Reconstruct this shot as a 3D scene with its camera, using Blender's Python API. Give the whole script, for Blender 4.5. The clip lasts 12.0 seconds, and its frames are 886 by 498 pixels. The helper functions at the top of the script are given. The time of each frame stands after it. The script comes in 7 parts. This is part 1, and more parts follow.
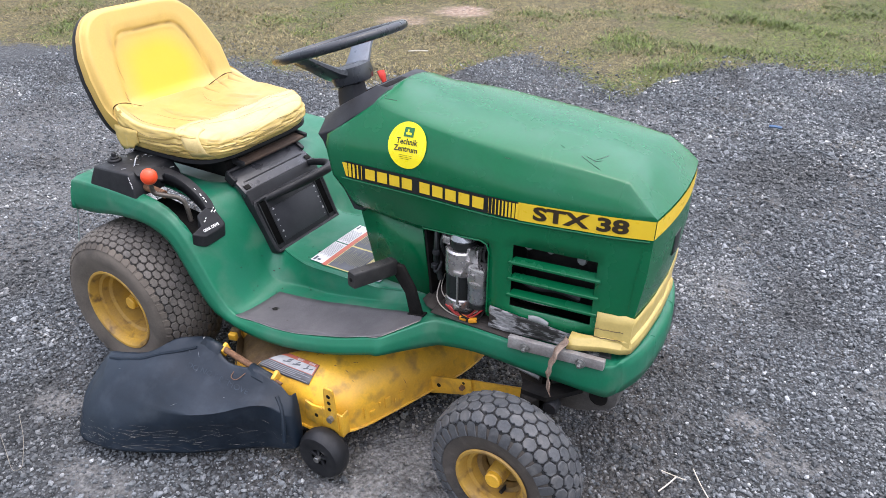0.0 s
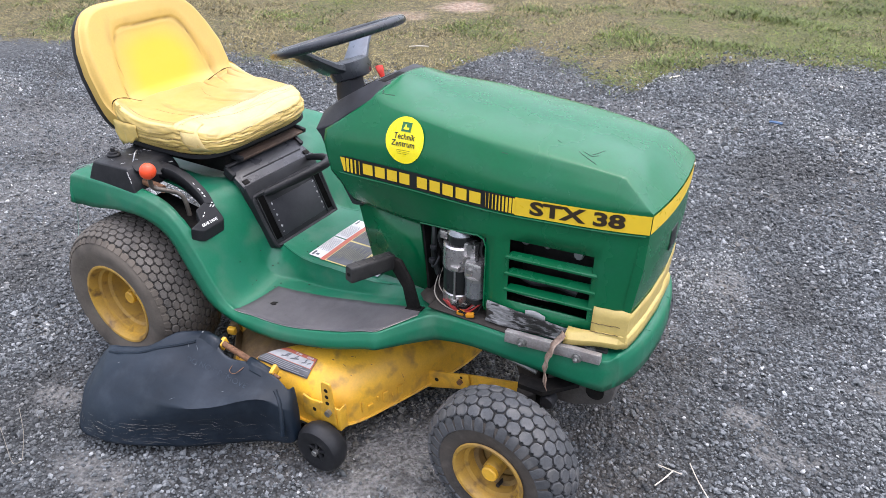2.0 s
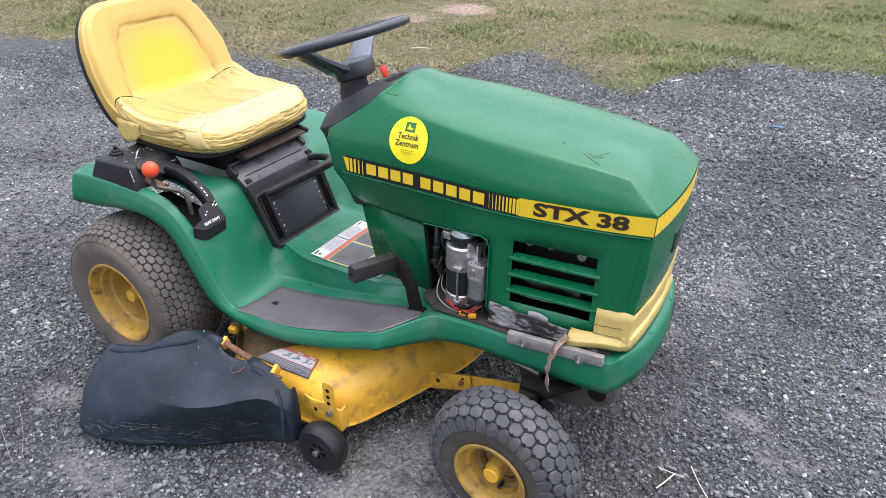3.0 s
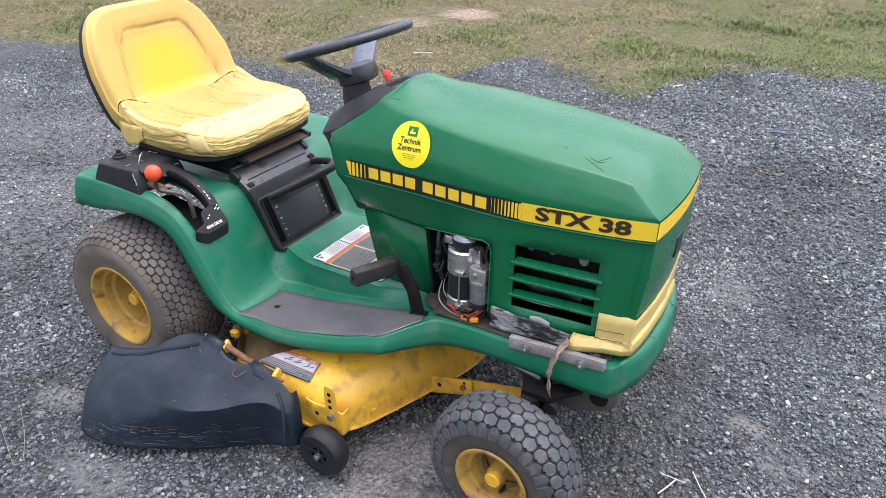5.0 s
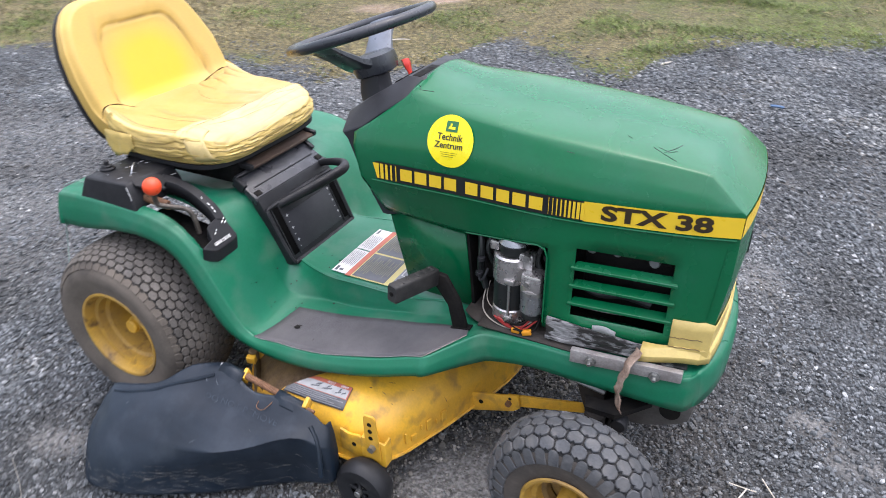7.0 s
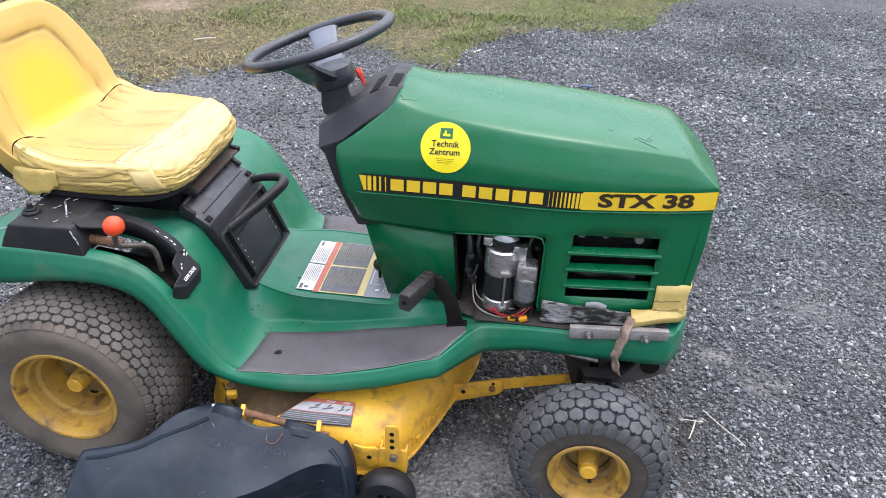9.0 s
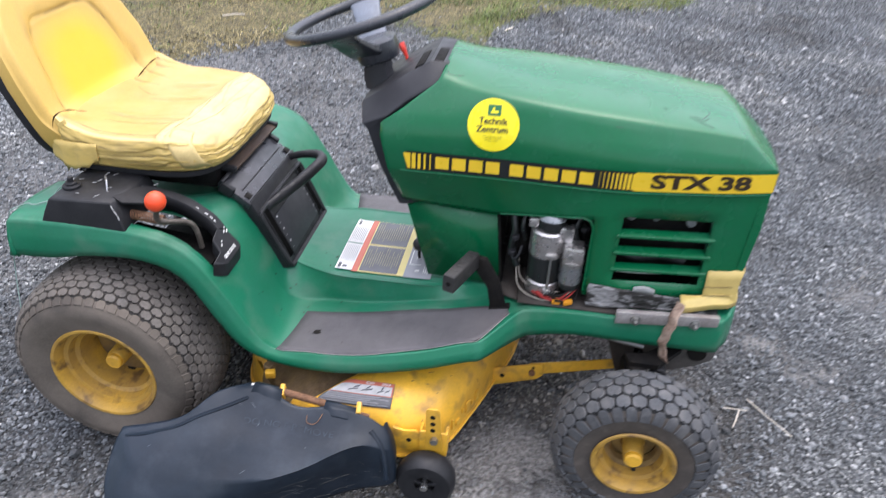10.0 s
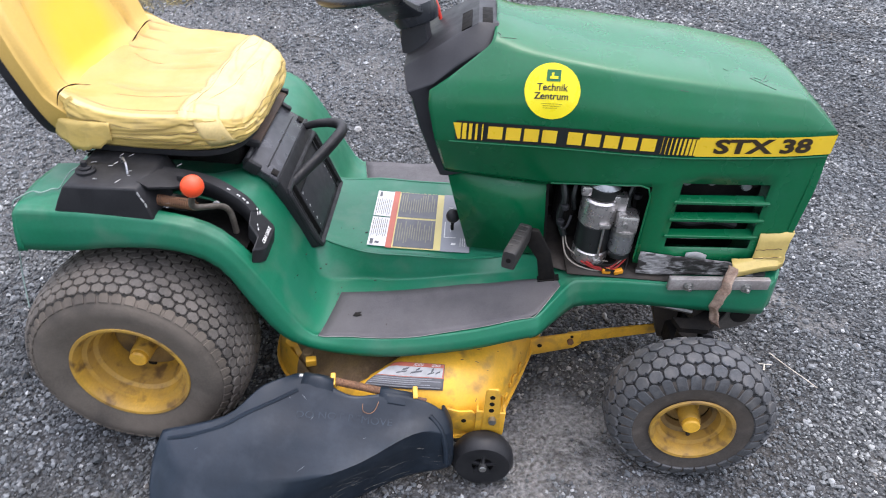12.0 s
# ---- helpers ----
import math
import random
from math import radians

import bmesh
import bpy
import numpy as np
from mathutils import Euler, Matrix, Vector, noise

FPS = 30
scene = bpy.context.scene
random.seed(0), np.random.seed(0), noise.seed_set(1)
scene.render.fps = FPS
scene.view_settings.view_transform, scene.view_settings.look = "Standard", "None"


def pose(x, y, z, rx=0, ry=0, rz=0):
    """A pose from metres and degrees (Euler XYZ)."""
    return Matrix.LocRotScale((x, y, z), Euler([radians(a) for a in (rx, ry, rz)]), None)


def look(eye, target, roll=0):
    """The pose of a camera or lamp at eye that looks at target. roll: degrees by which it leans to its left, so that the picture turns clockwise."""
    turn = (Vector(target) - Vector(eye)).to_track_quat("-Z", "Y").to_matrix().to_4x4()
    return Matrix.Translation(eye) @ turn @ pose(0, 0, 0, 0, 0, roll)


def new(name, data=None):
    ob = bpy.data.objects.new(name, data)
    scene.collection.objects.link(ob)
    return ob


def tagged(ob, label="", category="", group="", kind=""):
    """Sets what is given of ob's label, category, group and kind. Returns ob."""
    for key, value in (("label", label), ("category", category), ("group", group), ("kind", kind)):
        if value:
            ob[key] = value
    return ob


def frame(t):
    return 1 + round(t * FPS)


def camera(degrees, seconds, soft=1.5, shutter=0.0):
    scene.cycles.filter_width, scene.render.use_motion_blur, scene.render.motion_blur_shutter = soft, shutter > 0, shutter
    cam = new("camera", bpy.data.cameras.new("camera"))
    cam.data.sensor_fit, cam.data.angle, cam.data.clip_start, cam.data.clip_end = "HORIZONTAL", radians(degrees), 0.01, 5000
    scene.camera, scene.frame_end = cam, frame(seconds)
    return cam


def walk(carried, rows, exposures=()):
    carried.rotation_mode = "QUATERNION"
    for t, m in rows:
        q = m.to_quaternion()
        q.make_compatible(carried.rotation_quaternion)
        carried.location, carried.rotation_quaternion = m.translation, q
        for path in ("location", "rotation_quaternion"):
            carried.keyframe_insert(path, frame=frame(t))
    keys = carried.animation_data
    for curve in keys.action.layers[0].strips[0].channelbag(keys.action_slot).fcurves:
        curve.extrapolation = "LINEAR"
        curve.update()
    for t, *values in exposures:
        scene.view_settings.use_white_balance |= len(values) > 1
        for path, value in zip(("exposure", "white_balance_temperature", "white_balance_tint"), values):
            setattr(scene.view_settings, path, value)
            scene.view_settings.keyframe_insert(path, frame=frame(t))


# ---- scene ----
cam = camera(63.7, 12.0, soft=0.3, shutter=0.8)
PATH = [
    (0, (1.587, -1.428, 1.354), (0.725, 0.083, 0.367), 0.5),
    (0.5, (1.591, -1.427, 1.355), (0.73, 0.084, 0.367), 0.4),
    (1, (1.594, -1.429, 1.352), (0.732, 0.08, 0.362), 0.7),
    (1.5, (1.595, -1.428, 1.354), (0.733, 0.083, 0.366), 0.3),
    (2, (1.598, -1.428, 1.354), (0.735, 0.076, 0.357), 0.5),
    (2.5, (1.592, -1.431, 1.35), (0.731, 0.073, 0.352), 0.8),
    (3, (1.59, -1.433, 1.349), (0.728, 0.076, 0.358), 1.0),
    (5, (1.59, -1.434, 1.349), (0.721, 0.077, 0.369), 1.1),
    (5.5, (1.59, -1.436, 1.349), (0.715, 0.07, 0.367), 1.1),
    (6, (1.573, -1.461, 1.348), (0.686, 0.04, 0.368), 1.4),
    (6.5, (1.501, -1.454, 1.326), (0.633, 0.033, 0.308), 0.8),
    (7, (1.362, -1.366, 1.303), (0.586, 0.175, 0.292), -0.4),
    (7.5, (1.233, -1.363, 1.292), (0.678, 0.264, 0.27), 0.6),
    (7.7, (1.157, -1.424, 1.301), (0.745, 0.251, 0.289), 1.7),
    (9.3, (0.908, -1.532, 1.347), (0.739, 0.174, 0.318), 2.8),
    (9.5, (0.898, -1.537, 1.342), (0.72, 0.176, 0.324), 2.9),
    (10, (0.87, -1.501, 1.323), (0.65, 0.171, 0.247), 2.7),
    (10.5, (0.805, -1.395, 1.301), (0.574, 0.212, 0.133), 1.0),
    (11, (0.73, -1.374, 1.314), (0.613, 0.256, 0.161), 3.3),
    (11.5, (0.638, -1.424, 1.318), (0.644, 0.206, 0.159), 3.7),
    (12, (0.608, -1.438, 1.312), (0.604, 0.176, 0.132), 4.4),
]
walk(cam, [(t, look(eye, target, roll)) for t, eye, target, roll in PATH])

# ---- light ----
world = bpy.data.worlds.new("world")
scene.world = world
world.use_nodes = True
_nt = world.node_tree
_sky = _nt.nodes.new("ShaderNodeTexSky")
_sky.sky_type, _sky.sun_disc = "NISHITA", False
_sky.sun_elevation, _sky.sun_rotation = radians(78), radians(40)
_sky.air_density, _sky.dust_density, _sky.ozone_density = 1.0, 3.2, 1.0
# thin even cloud takes colour out of the sky
_grey = _nt.nodes.new("ShaderNodeHueSaturation")
_grey.inputs["Saturation"].default_value = 0.5
_nt.links.new(_sky.outputs[0], _grey.inputs["Color"])
_nt.links.new(_grey.outputs[0], _nt.nodes["Background"].inputs[0])
_nt.nodes["Background"].inputs[1].default_value = 0.15
sun_data = bpy.data.lights.new("sun", "SUN")
sun_data.energy, sun_data.angle, sun_data.color = 1.34, radians(112), (0.985, 0.945, 1.14)
sun = new("sun", sun_data)
sun.matrix_world = look((0.4, 0.5, 4.0), (0, 0, 0))
scene.view_settings.exposure = 1.31


# ---- materials ----
def mat(name, color, rough=0.5, metal=0.0, var=0.15, scale=12.0, fine=0.0, fine_scale=220.0, dirt=None, dirt_amount=0.0,
        dirt_scale=5.0, bump=0.0, bump_scale=60.0, coat=0.0, rough_var=0.1, island=0.0, spread=0.12, stretch=(1, 1, 1), spec=0.5, smudge=None, smudge_amount=0.5, smudge_scale=24.0):
    """A surface with broad tone changes, fine grain, blotches of dirt and a fine relief."""
    m = bpy.data.materials.new(name)
    m.use_nodes = True
    nt = m.node_tree
    N, L = nt.nodes, nt.links
    bsdf = N["Principled BSDF"]
    tc = N.new("ShaderNodeTexCoord")
    mp = N.new("ShaderNodeMapping")
    mp.inputs["Scale"].default_value = stretch
    L.new(tc.outputs["Object"], mp.inputs[0])

    def noise_tex(s, detail=5.0):
        n = N.new("ShaderNodeTexNoise")
        n.inputs["Scale"].default_value, n.inputs["Detail"].default_value = s, detail
        L.new(mp.outputs[0], n.inputs["Vector"])
        return n

    def mix(kind, fac, a, b):
        x = N.new("ShaderNodeMix")
        x.data_type, x.blend_type = "RGBA", kind
        for slot, v in ((0, fac), (6, a), (7, b)):
            if hasattr(v, "is_linked"):
                L.new(v, x.inputs[slot])
            else:
                x.inputs[slot].default_value = v
        return x.outputs[2]

    def ramp(src, lo, hi, a=0.0, b=1.0):
        r = N.new("ShaderNodeMapRange")
        r.inputs[1].default_value, r.inputs[2].default_value, r.inputs[3].default_value, r.inputs[4].default_value = lo, hi, a, b
        L.new(src, r.inputs[0])
        return r.outputs[0]

    broad = noise_tex(scale)
    tone = ramp(broad.outputs[0], 0.3, 0.7, 1 - var, 1 + var)
    cc = N.new("ShaderNodeCombineColor")
    for i in range(3):
        L.new(tone, cc.inputs[i])
    col = mix("MULTIPLY", 1.0, (*color, 1), cc.outputs[0])
    if fine:
        f = noise_tex(fine_scale, 2.0)
        g = N.new("ShaderNodeCombineColor")
        ft = ramp(f.outputs[0], 0.3, 0.7, 1 - fine, 1 + fine)
        for i in range(3):
            L.new(ft, g.inputs[i])
        col = mix("MULTIPLY", 1.0, col, g.outputs[0])
    if island:
        geo = N.new("ShaderNodeNewGeometry")
        g = N.new("ShaderNodeCombineColor")
        it = ramp(geo.outputs["Random Per Island"], 0, 1, 1 - island, 1 + island)
        for i in range(3):
            L.new(it, g.inputs[i])
        col = mix("MULTIPLY", 1.0, col, g.outputs[0])
    if dirt:
        d = noise_tex(dirt_scale, 8.0)
        d.inputs["Roughness"].default_value = 0.65
        col = mix("MIX", ramp(d.outputs[0], 0.5 - spread, 0.5 + spread, 0.0, dirt_amount), col, (*dirt, 1))
    if smudge:
        d = noise_tex(smudge_scale, 6.0)
        col = mix("MIX", ramp(d.outputs[0], 0.52, 0.70, 0.0, smudge_amount), col, (*smudge, 1))
    L.new(col, bsdf.inputs["Base Color"])
    bsdf.inputs["Specular IOR Level"].default_value = spec
    rn = noise_tex(scale * 3)
    L.new(ramp(rn.outputs[0], 0.3, 0.7, max(0.02, rough - rough_var), min(1, rough + rough_var)), bsdf.inputs["Roughness"])
    bsdf.inputs["Metallic"].default_value = metal
    bsdf.inputs["Coat Weight"].default_value = coat
    if bump:
        b = N.new("ShaderNodeBump")
        b.inputs["Strength"].default_value, b.inputs["Distance"].default_value = bump, 0.004
        bn = noise_tex(bump_scale, 4.0)
        L.new(bn.outputs[0], b.inputs["Height"])
        L.new(b.outputs[0], bsdf.inputs["Normal"])
    return m


GREEN = mat("green_paint", (0.0008, 0.112, 0.037), 0.25, var=0.06, scale=4, fine=0.05, fine_scale=140, rough_var=0.08, dirt=(0.003, 0.122, 0.055), dirt_amount=0.45, dirt_scale=3.5, spread=0.18, bump=0.03, bump_scale=25, spec=0.46, smudge=(0.05, 0.17, 0.12), smudge_amount=0.16, smudge_scale=9)
GREEN_BODY = mat("green_plastic", (0.004, 0.135, 0.065), 0.38, var=0.10, scale=5, fine=0.06, dirt=(0.024, 0.160, 0.100), dirt_amount=0.5, dirt_scale=6, bump=0.04, bump_scale=30, spec=0.42, smudge=(0.11, 0.185, 0.135), smudge_amount=0.32, smudge_scale=14)
YELLOW = mat("yellow_paint", (0.84, 0.465, 0.036), 0.40, var=0.14, scale=9, fine=0.06, dirt=(0.47, 0.25, 0.045), dirt_amount=0.6, dirt_scale=8, spread=0.16, bump=0.05, bump_scale=60, smudge=(0.22, 0.13, 0.055), smudge_amount=0.65, smudge_scale=22)
RIM = mat("rim_yellow_paint", (0.50, 0.29, 0.038), 0.5, var=0.14, scale=14, fine=0.08, dirt=(0.30, 0.18, 0.06), dirt_amount=0.75, dirt_scale=12, spread=0.14, bump=0.06, bump_scale=80, smudge=(0.12, 0.066, 0.028), smudge_amount=0.9, smudge_scale=32)
RIM_DIRTY = mat("rim_caked_dirt", (0.27, 0.165, 0.045), 0.75, var=0.25, scale=16, fine=0.12, dirt=(0.13, 0.085, 0.045), dirt_amount=0.9, dirt_scale=10, spread=0.2, bump=0.15, bump_scale=80, smudge=(0.055, 0.04, 0.028), smudge_amount=0.7, smudge_scale=18)
DECK_DIRT = mat("dirty_deck", (0.15, 0.10, 0.055), 0.85, var=0.3, scale=30, fine=0.2, dirt=(0.34, 0.22, 0.05), dirt_amount=0.3, dirt_scale=14, bump=0.35, bump_scale=90)
BLACK = mat("black_plastic", (0.011, 0.0115, 0.0135), 0.5, var=0.2, scale=10, fine=0.15, dirt=(0.040, 0.040, 0.043), dirt_amount=0.35, dirt_scale=9, bump=0.06, bump_scale=300, spec=0.32, rough_var=0.15)
# wheel plastic with the sky's sheen put into a paler base colour
WHEEL_SKYLIT = mat("skylit_grey_plastic", (0.125, 0.147, 0.185), 0.36, var=0.12, scale=10, fine=0.08, dirt=(0.07, 0.07, 0.08), dirt_amount=0.4, dirt_scale=14, bump=0.04, bump_scale=300)
GLOSSY_BLACK = mat("polished_black_plastic", (0.020, 0.021, 0.026), 0.34, var=0.2, scale=12, fine=0.1, dirt=(0.055, 0.055, 0.062), dirt_amount=0.4, dirt_scale=8, bump=0.05, bump_scale=200, spec=0.6, rough_var=0.15)
DASH = mat("dash_plastic", (0.017, 0.018, 0.023), 0.5, var=0.12, scale=8, fine=0.10, dirt=(0.038, 0.038, 0.043), dirt_amount=0.4, dirt_scale=10, bump=0.06, bump_scale=350, spec=0.42)
WHEEL_BLACK = mat("steering_wheel_plastic", (0.022, 0.025, 0.031), 0.30, var=0.12, scale=10, fine=0.08, dirt=(0.06, 0.06, 0.07), dirt_amount=0.3, dirt_scale=14, bump=0.04, bump_scale=300)
CHUTE = mat("black_rubber_chute", (0.0050, 0.0092, 0.0165), 0.48, var=0.4, scale=5, fine=0.15, dirt=(0.014, 0.028, 0.047), dirt_amount=0.45, dirt_scale=3.5, spread=0.16, bump=0.10, bump_scale=60, spec=0.42, rough_var=0.14, smudge=(0.045, 0.055, 0.07), smudge_amount=0.25, smudge_scale=20)
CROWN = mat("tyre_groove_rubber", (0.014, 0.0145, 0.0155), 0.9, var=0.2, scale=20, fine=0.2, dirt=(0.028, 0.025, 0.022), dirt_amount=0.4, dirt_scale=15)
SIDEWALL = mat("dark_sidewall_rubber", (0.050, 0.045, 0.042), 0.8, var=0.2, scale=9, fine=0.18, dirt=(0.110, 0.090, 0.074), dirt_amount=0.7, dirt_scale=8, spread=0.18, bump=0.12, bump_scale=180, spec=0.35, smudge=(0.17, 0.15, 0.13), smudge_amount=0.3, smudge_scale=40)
CROWN_REAR = mat("rear_groove_rubber", (0.030, 0.027, 0.024), 0.9, var=0.2, scale=20, fine=0.2, dirt=(0.045, 0.038, 0.033), dirt_amount=0.5, dirt_scale=12)
TYRE = mat("tyre_rubber", (0.100, 0.085, 0.070), 0.85, var=0.2, scale=9, fine=0.15, dirt=(0.172, 0.145, 0.120), dirt_amount=0.9, dirt_scale=7, spread=0.2, bump=0.12, bump_scale=180, spec=0.3, smudge=(0.03, 0.028, 0.028), smudge_amount=0.5, smudge_scale=9)
TREAD_DARK = mat("fresh_tread_rubber", (0.042, 0.046, 0.053), 0.60, var=0.25, scale=20, fine=0.25, dirt=(0.105, 0.100, 0.097), dirt_amount=0.55, dirt_scale=9, spread=0.2, bump=0.2, bump_scale=200, island=0.18, spec=0.6, smudge=(0.19, 0.18, 0.17), smudge_amount=0.35, smudge_scale=30)
TREAD = mat("tread_rubber", (0.082, 0.075, 0.069), 0.75, var=0.25, scale=20, fine=0.25, dirt=(0.160, 0.138, 0.116), dirt_amount=0.65, dirt_scale=9, spread=0.2, bump=0.2, bump_scale=200, island=0.25, spec=0.4)
PAD = mat("rubber_foot_pad", (0.066, 0.062, 0.068), 0.66, var=0.22, scale=11, fine=0.25, fine_scale=500, dirt=(0.150, 0.140, 0.142), dirt_amount=0.45, dirt_scale=4.5, spread=0.18, bump=0.2, bump_scale=600)
PEDAL = mat("pedal_rubber", (0.016, 0.0155, 0.016), 0.6, var=0.2, scale=30, fine=0.2, dirt=(0.05, 0.046, 0.042), dirt_amount=0.4, dirt_scale=30)
PAN = mat("dirty_pan", (0.024, 0.020, 0.017), 0.8, var=0.2, scale=20, fine=0.2, dirt=(0.052, 0.040, 0.031), dirt_amount=0.6, dirt_scale=12, bump=0.2, bump_scale=120)
VINYL = mat("seat_vinyl", (0.61, 0.395, 0.090), 0.42, var=0.08, scale=6, fine=0.05, dirt=(0.54, 0.36, 0.105), dirt_amount=0.7, dirt_scale=7, spread=0.2, bump=0.06, bump_scale=40)


def rub(m, color, layer):
    """Lets a second colour take over where the mesh's layer says so."""
    N, L = m.node_tree.nodes, m.node_tree.links
    sock = m.node_tree.nodes["Principled BSDF"].inputs["Base Color"]
    at, x = N.new("ShaderNodeAttribute"), N.new("ShaderNodeMix")
    at.attribute_name = layer
    x.data_type = "RGBA"
    L.new(at.outputs["Fac"], x.inputs[0])
    L.new(sock.links[0].from_socket, x.inputs[6])
    x.inputs[7].default_value = (*color, 1)
    L.new(x.outputs[2], sock)


rub(VINYL, (0.72, 0.44, 0.018), "rubbed")
TAPE = mat("yellow_tape", (0.58, 0.425, 0.140), 0.42, var=0.12, scale=10, fine=0.05, dirt=(0.58, 0.41, 0.105), dirt_amount=0.6, dirt_scale=11, spread=0.2, bump=0.45, bump_scale=30, stretch=(1, 1, 2.5), smudge=(0.36, 0.265, 0.11), smudge_amount=0.45, smudge_scale=26)
PALE_TAPE = mat("pale_yellow_tape", (0.60, 0.465, 0.20), 0.42, var=0.08, scale=14, fine=0.05, bump=0.3, bump_scale=40)
NOSE_TAPE = mat("wrapped_yellow_tape", (0.60, 0.455, 0.145), 0.42, var=0.10, scale=14, fine=0.05, dirt=(0.46, 0.34, 0.12), dirt_amount=0.4, dirt_scale=18, bump=0.3, bump_scale=40)
CUSHION = mat("worn_cushion_vinyl", (0.45, 0.288, 0.078), 0.42, var=0.1, scale=6, fine=0.05, dirt=(0.49, 0.36, 0.145), dirt_amount=0.6, dirt_scale=8, spread=0.15, bump=0.2, bump_scale=22, smudge=(0.43, 0.285, 0.070), smudge_amount=0.5, smudge_scale=13)
TAPE_EDGE = mat("grimy_tape_edge", (0.14, 0.095, 0.036), 0.7, var=0.3, scale=40, fine=0.2)
for m_ in (VINYL, TAPE, PALE_TAPE, CUSHION):
    rub(m_, (0.10, 0.060, 0.018), "grime")
TORN = mat("dark_torn_foam", (0.035, 0.022, 0.010), 0.85, var=0.4, scale=90, spec=0.1)
STEEL = mat("bare_steel", (0.42, 0.42, 0.41), 0.36, metal=0.9, var=0.12, scale=40, fine=0.1, dirt=(0.22, 0.20, 0.18), dirt_amount=0.3, dirt_scale=20, bump=0.05)
ALU = mat("weathered_aluminium_bar", (0.36, 0.34, 0.33), 0.5, metal=0.35, var=0.14, scale=25, fine=0.15, dirt=(0.17, 0.14, 0.13), dirt_amount=0.5, dirt_scale=18, bump=0.08)
CAST = mat("cast_aluminium", (0.56, 0.54, 0.53), 0.30, metal=0.88, var=0.1, scale=30, fine=0.08, dirt=(0.3, 0.28, 0.26), dirt_amount=0.25, dirt_scale=25, bump=0.1, bump_scale=150)
GREY_CAN = mat("grey_can", (0.30, 0.31, 0.32), 0.32, metal=0.75, var=0.08, scale=30, fine=0.05)
VOID = mat("unlit_black_opening", (0.003, 0.003, 0.003), 0.9, var=0.2, scale=30, spec=0.05)
ENGINE = mat("engine_black", (0.006, 0.006, 0.0065), 0.75, spec=0.15, var=0.3, scale=30, fine=0.2, dirt=(0.03, 0.025, 0.02), dirt_amount=0.35, dirt_scale=20, bump=0.2)
LEVER_STEEL = mat("grimy_lever_steel", (0.13, 0.115, 0.10), 0.45, metal=0.5, var=0.25, scale=40, fine=0.2, dirt=(0.05, 0.04, 0.03), dirt_amount=0.6, dirt_scale=30, bump=0.1)
RED = mat("red_plastic", (0.62, 0.035, 0.02), 0.4, var=0.1, scale=30)
ORANGE = mat("orange_knob", (0.85, 0.075, 0.018), 0.35, var=0.06, scale=40, dirt=(0.5, 0.08, 0.04), dirt_amount=0.25, dirt_scale=30)
BROWN_PLATE = mat("grimy_brown_plate", (0.105, 0.066, 0.044), 0.7, var=0.25, scale=16, fine=0.2, dirt=(0.05, 0.035, 0.028), dirt_amount=0.6, dirt_scale=14, bump=0.15)
RUST = mat("rusty_spring", (0.17, 0.085, 0.045), 0.75, var=0.25, scale=60, fine=0.2, bump=0.2)
WHITE = mat("white_print", (0.74, 0.74, 0.72), 0.5, var=0.06, scale=20, dirt=(0.5, 0.5, 0.5), dirt_amount=0.3, dirt_scale=20)
DULL_WHITE = mat("worn_white_print", (0.42, 0.42, 0.42), 0.6, var=0.2, scale=60)
LABEL_GREY = mat("grey_decal", (0.085, 0.088, 0.10), 0.45, var=0.1, scale=20, dirt=(0.2, 0.2, 0.2), dirt_amount=0.3, dirt_scale=20)
LABEL_LIGHT = mat("pale_grey_decal", (0.27, 0.28, 0.30), 0.45, var=0.1, scale=20, dirt=(0.18, 0.18, 0.18), dirt_amount=0.3, dirt_scale=20)
LABEL_YEL = mat("pale_yellow_decal", (0.66, 0.56, 0.22), 0.5, var=0.08, scale=20)
CHUTE_PRINT = mat("rubbed_rubber_letters", (0.022, 0.030, 0.042), 0.5, var=0.5, scale=60, spec=0.35)
LABEL_PRINT = mat("worn_pale_print", (0.25, 0.24, 0.17), 0.6, var=0.2, scale=60)
LABEL_RED = mat("faded_red_decal", (0.50, 0.13, 0.08), 0.5, var=0.1, scale=20)
DECAL_YEL = mat("yellow_decal", (0.84, 0.56, 0.03), 0.35, var=0.05, scale=20)
DECAL_BLACK = mat("black_decal", (0.012, 0.014, 0.014), 0.35, var=0.08, scale=20)
DECAL_BROWN = mat("dark_brown_print", (0.035, 0.022, 0.01), 0.4, var=0.06, scale=20)
STICKER = mat("yellow_sticker", (0.92, 0.76, 0.015), 0.3, var=0.03, scale=20)
STICKER_GREEN = mat("dark_green_print", (0.02, 0.14, 0.05), 0.4, var=0.05, scale=20)
DIRTY_TAPE = mat("grimy_silver_tape", (0.24, 0.235, 0.235), 0.5, var=0.35, scale=40, fine=0.3, fine_scale=120, dirt=(0.02, 0.017, 0.016), dirt_amount=0.95, dirt_scale=26, spread=0.03, bump=0.8, bump_scale=60, stretch=(0.7, 1, 2.0))
SILVER = mat("silver_tape", (0.36, 0.36, 0.36), 0.5, var=0.12, scale=20, dirt=(0.2, 0.2, 0.2), dirt_amount=0.4, dirt_scale=25, bump=0.3, bump_scale=50)
STRAP = mat("frayed_strap", (0.23, 0.15, 0.11), 0.85, var=0.3, scale=40, fine=0.3, dirt=(0.45, 0.38, 0.32), dirt_amount=0.4, dirt_scale=40, bump=0.4, bump_scale=120)
WIRE_WHITE = mat("pale_wire", (0.30, 0.27, 0.23), 0.5)
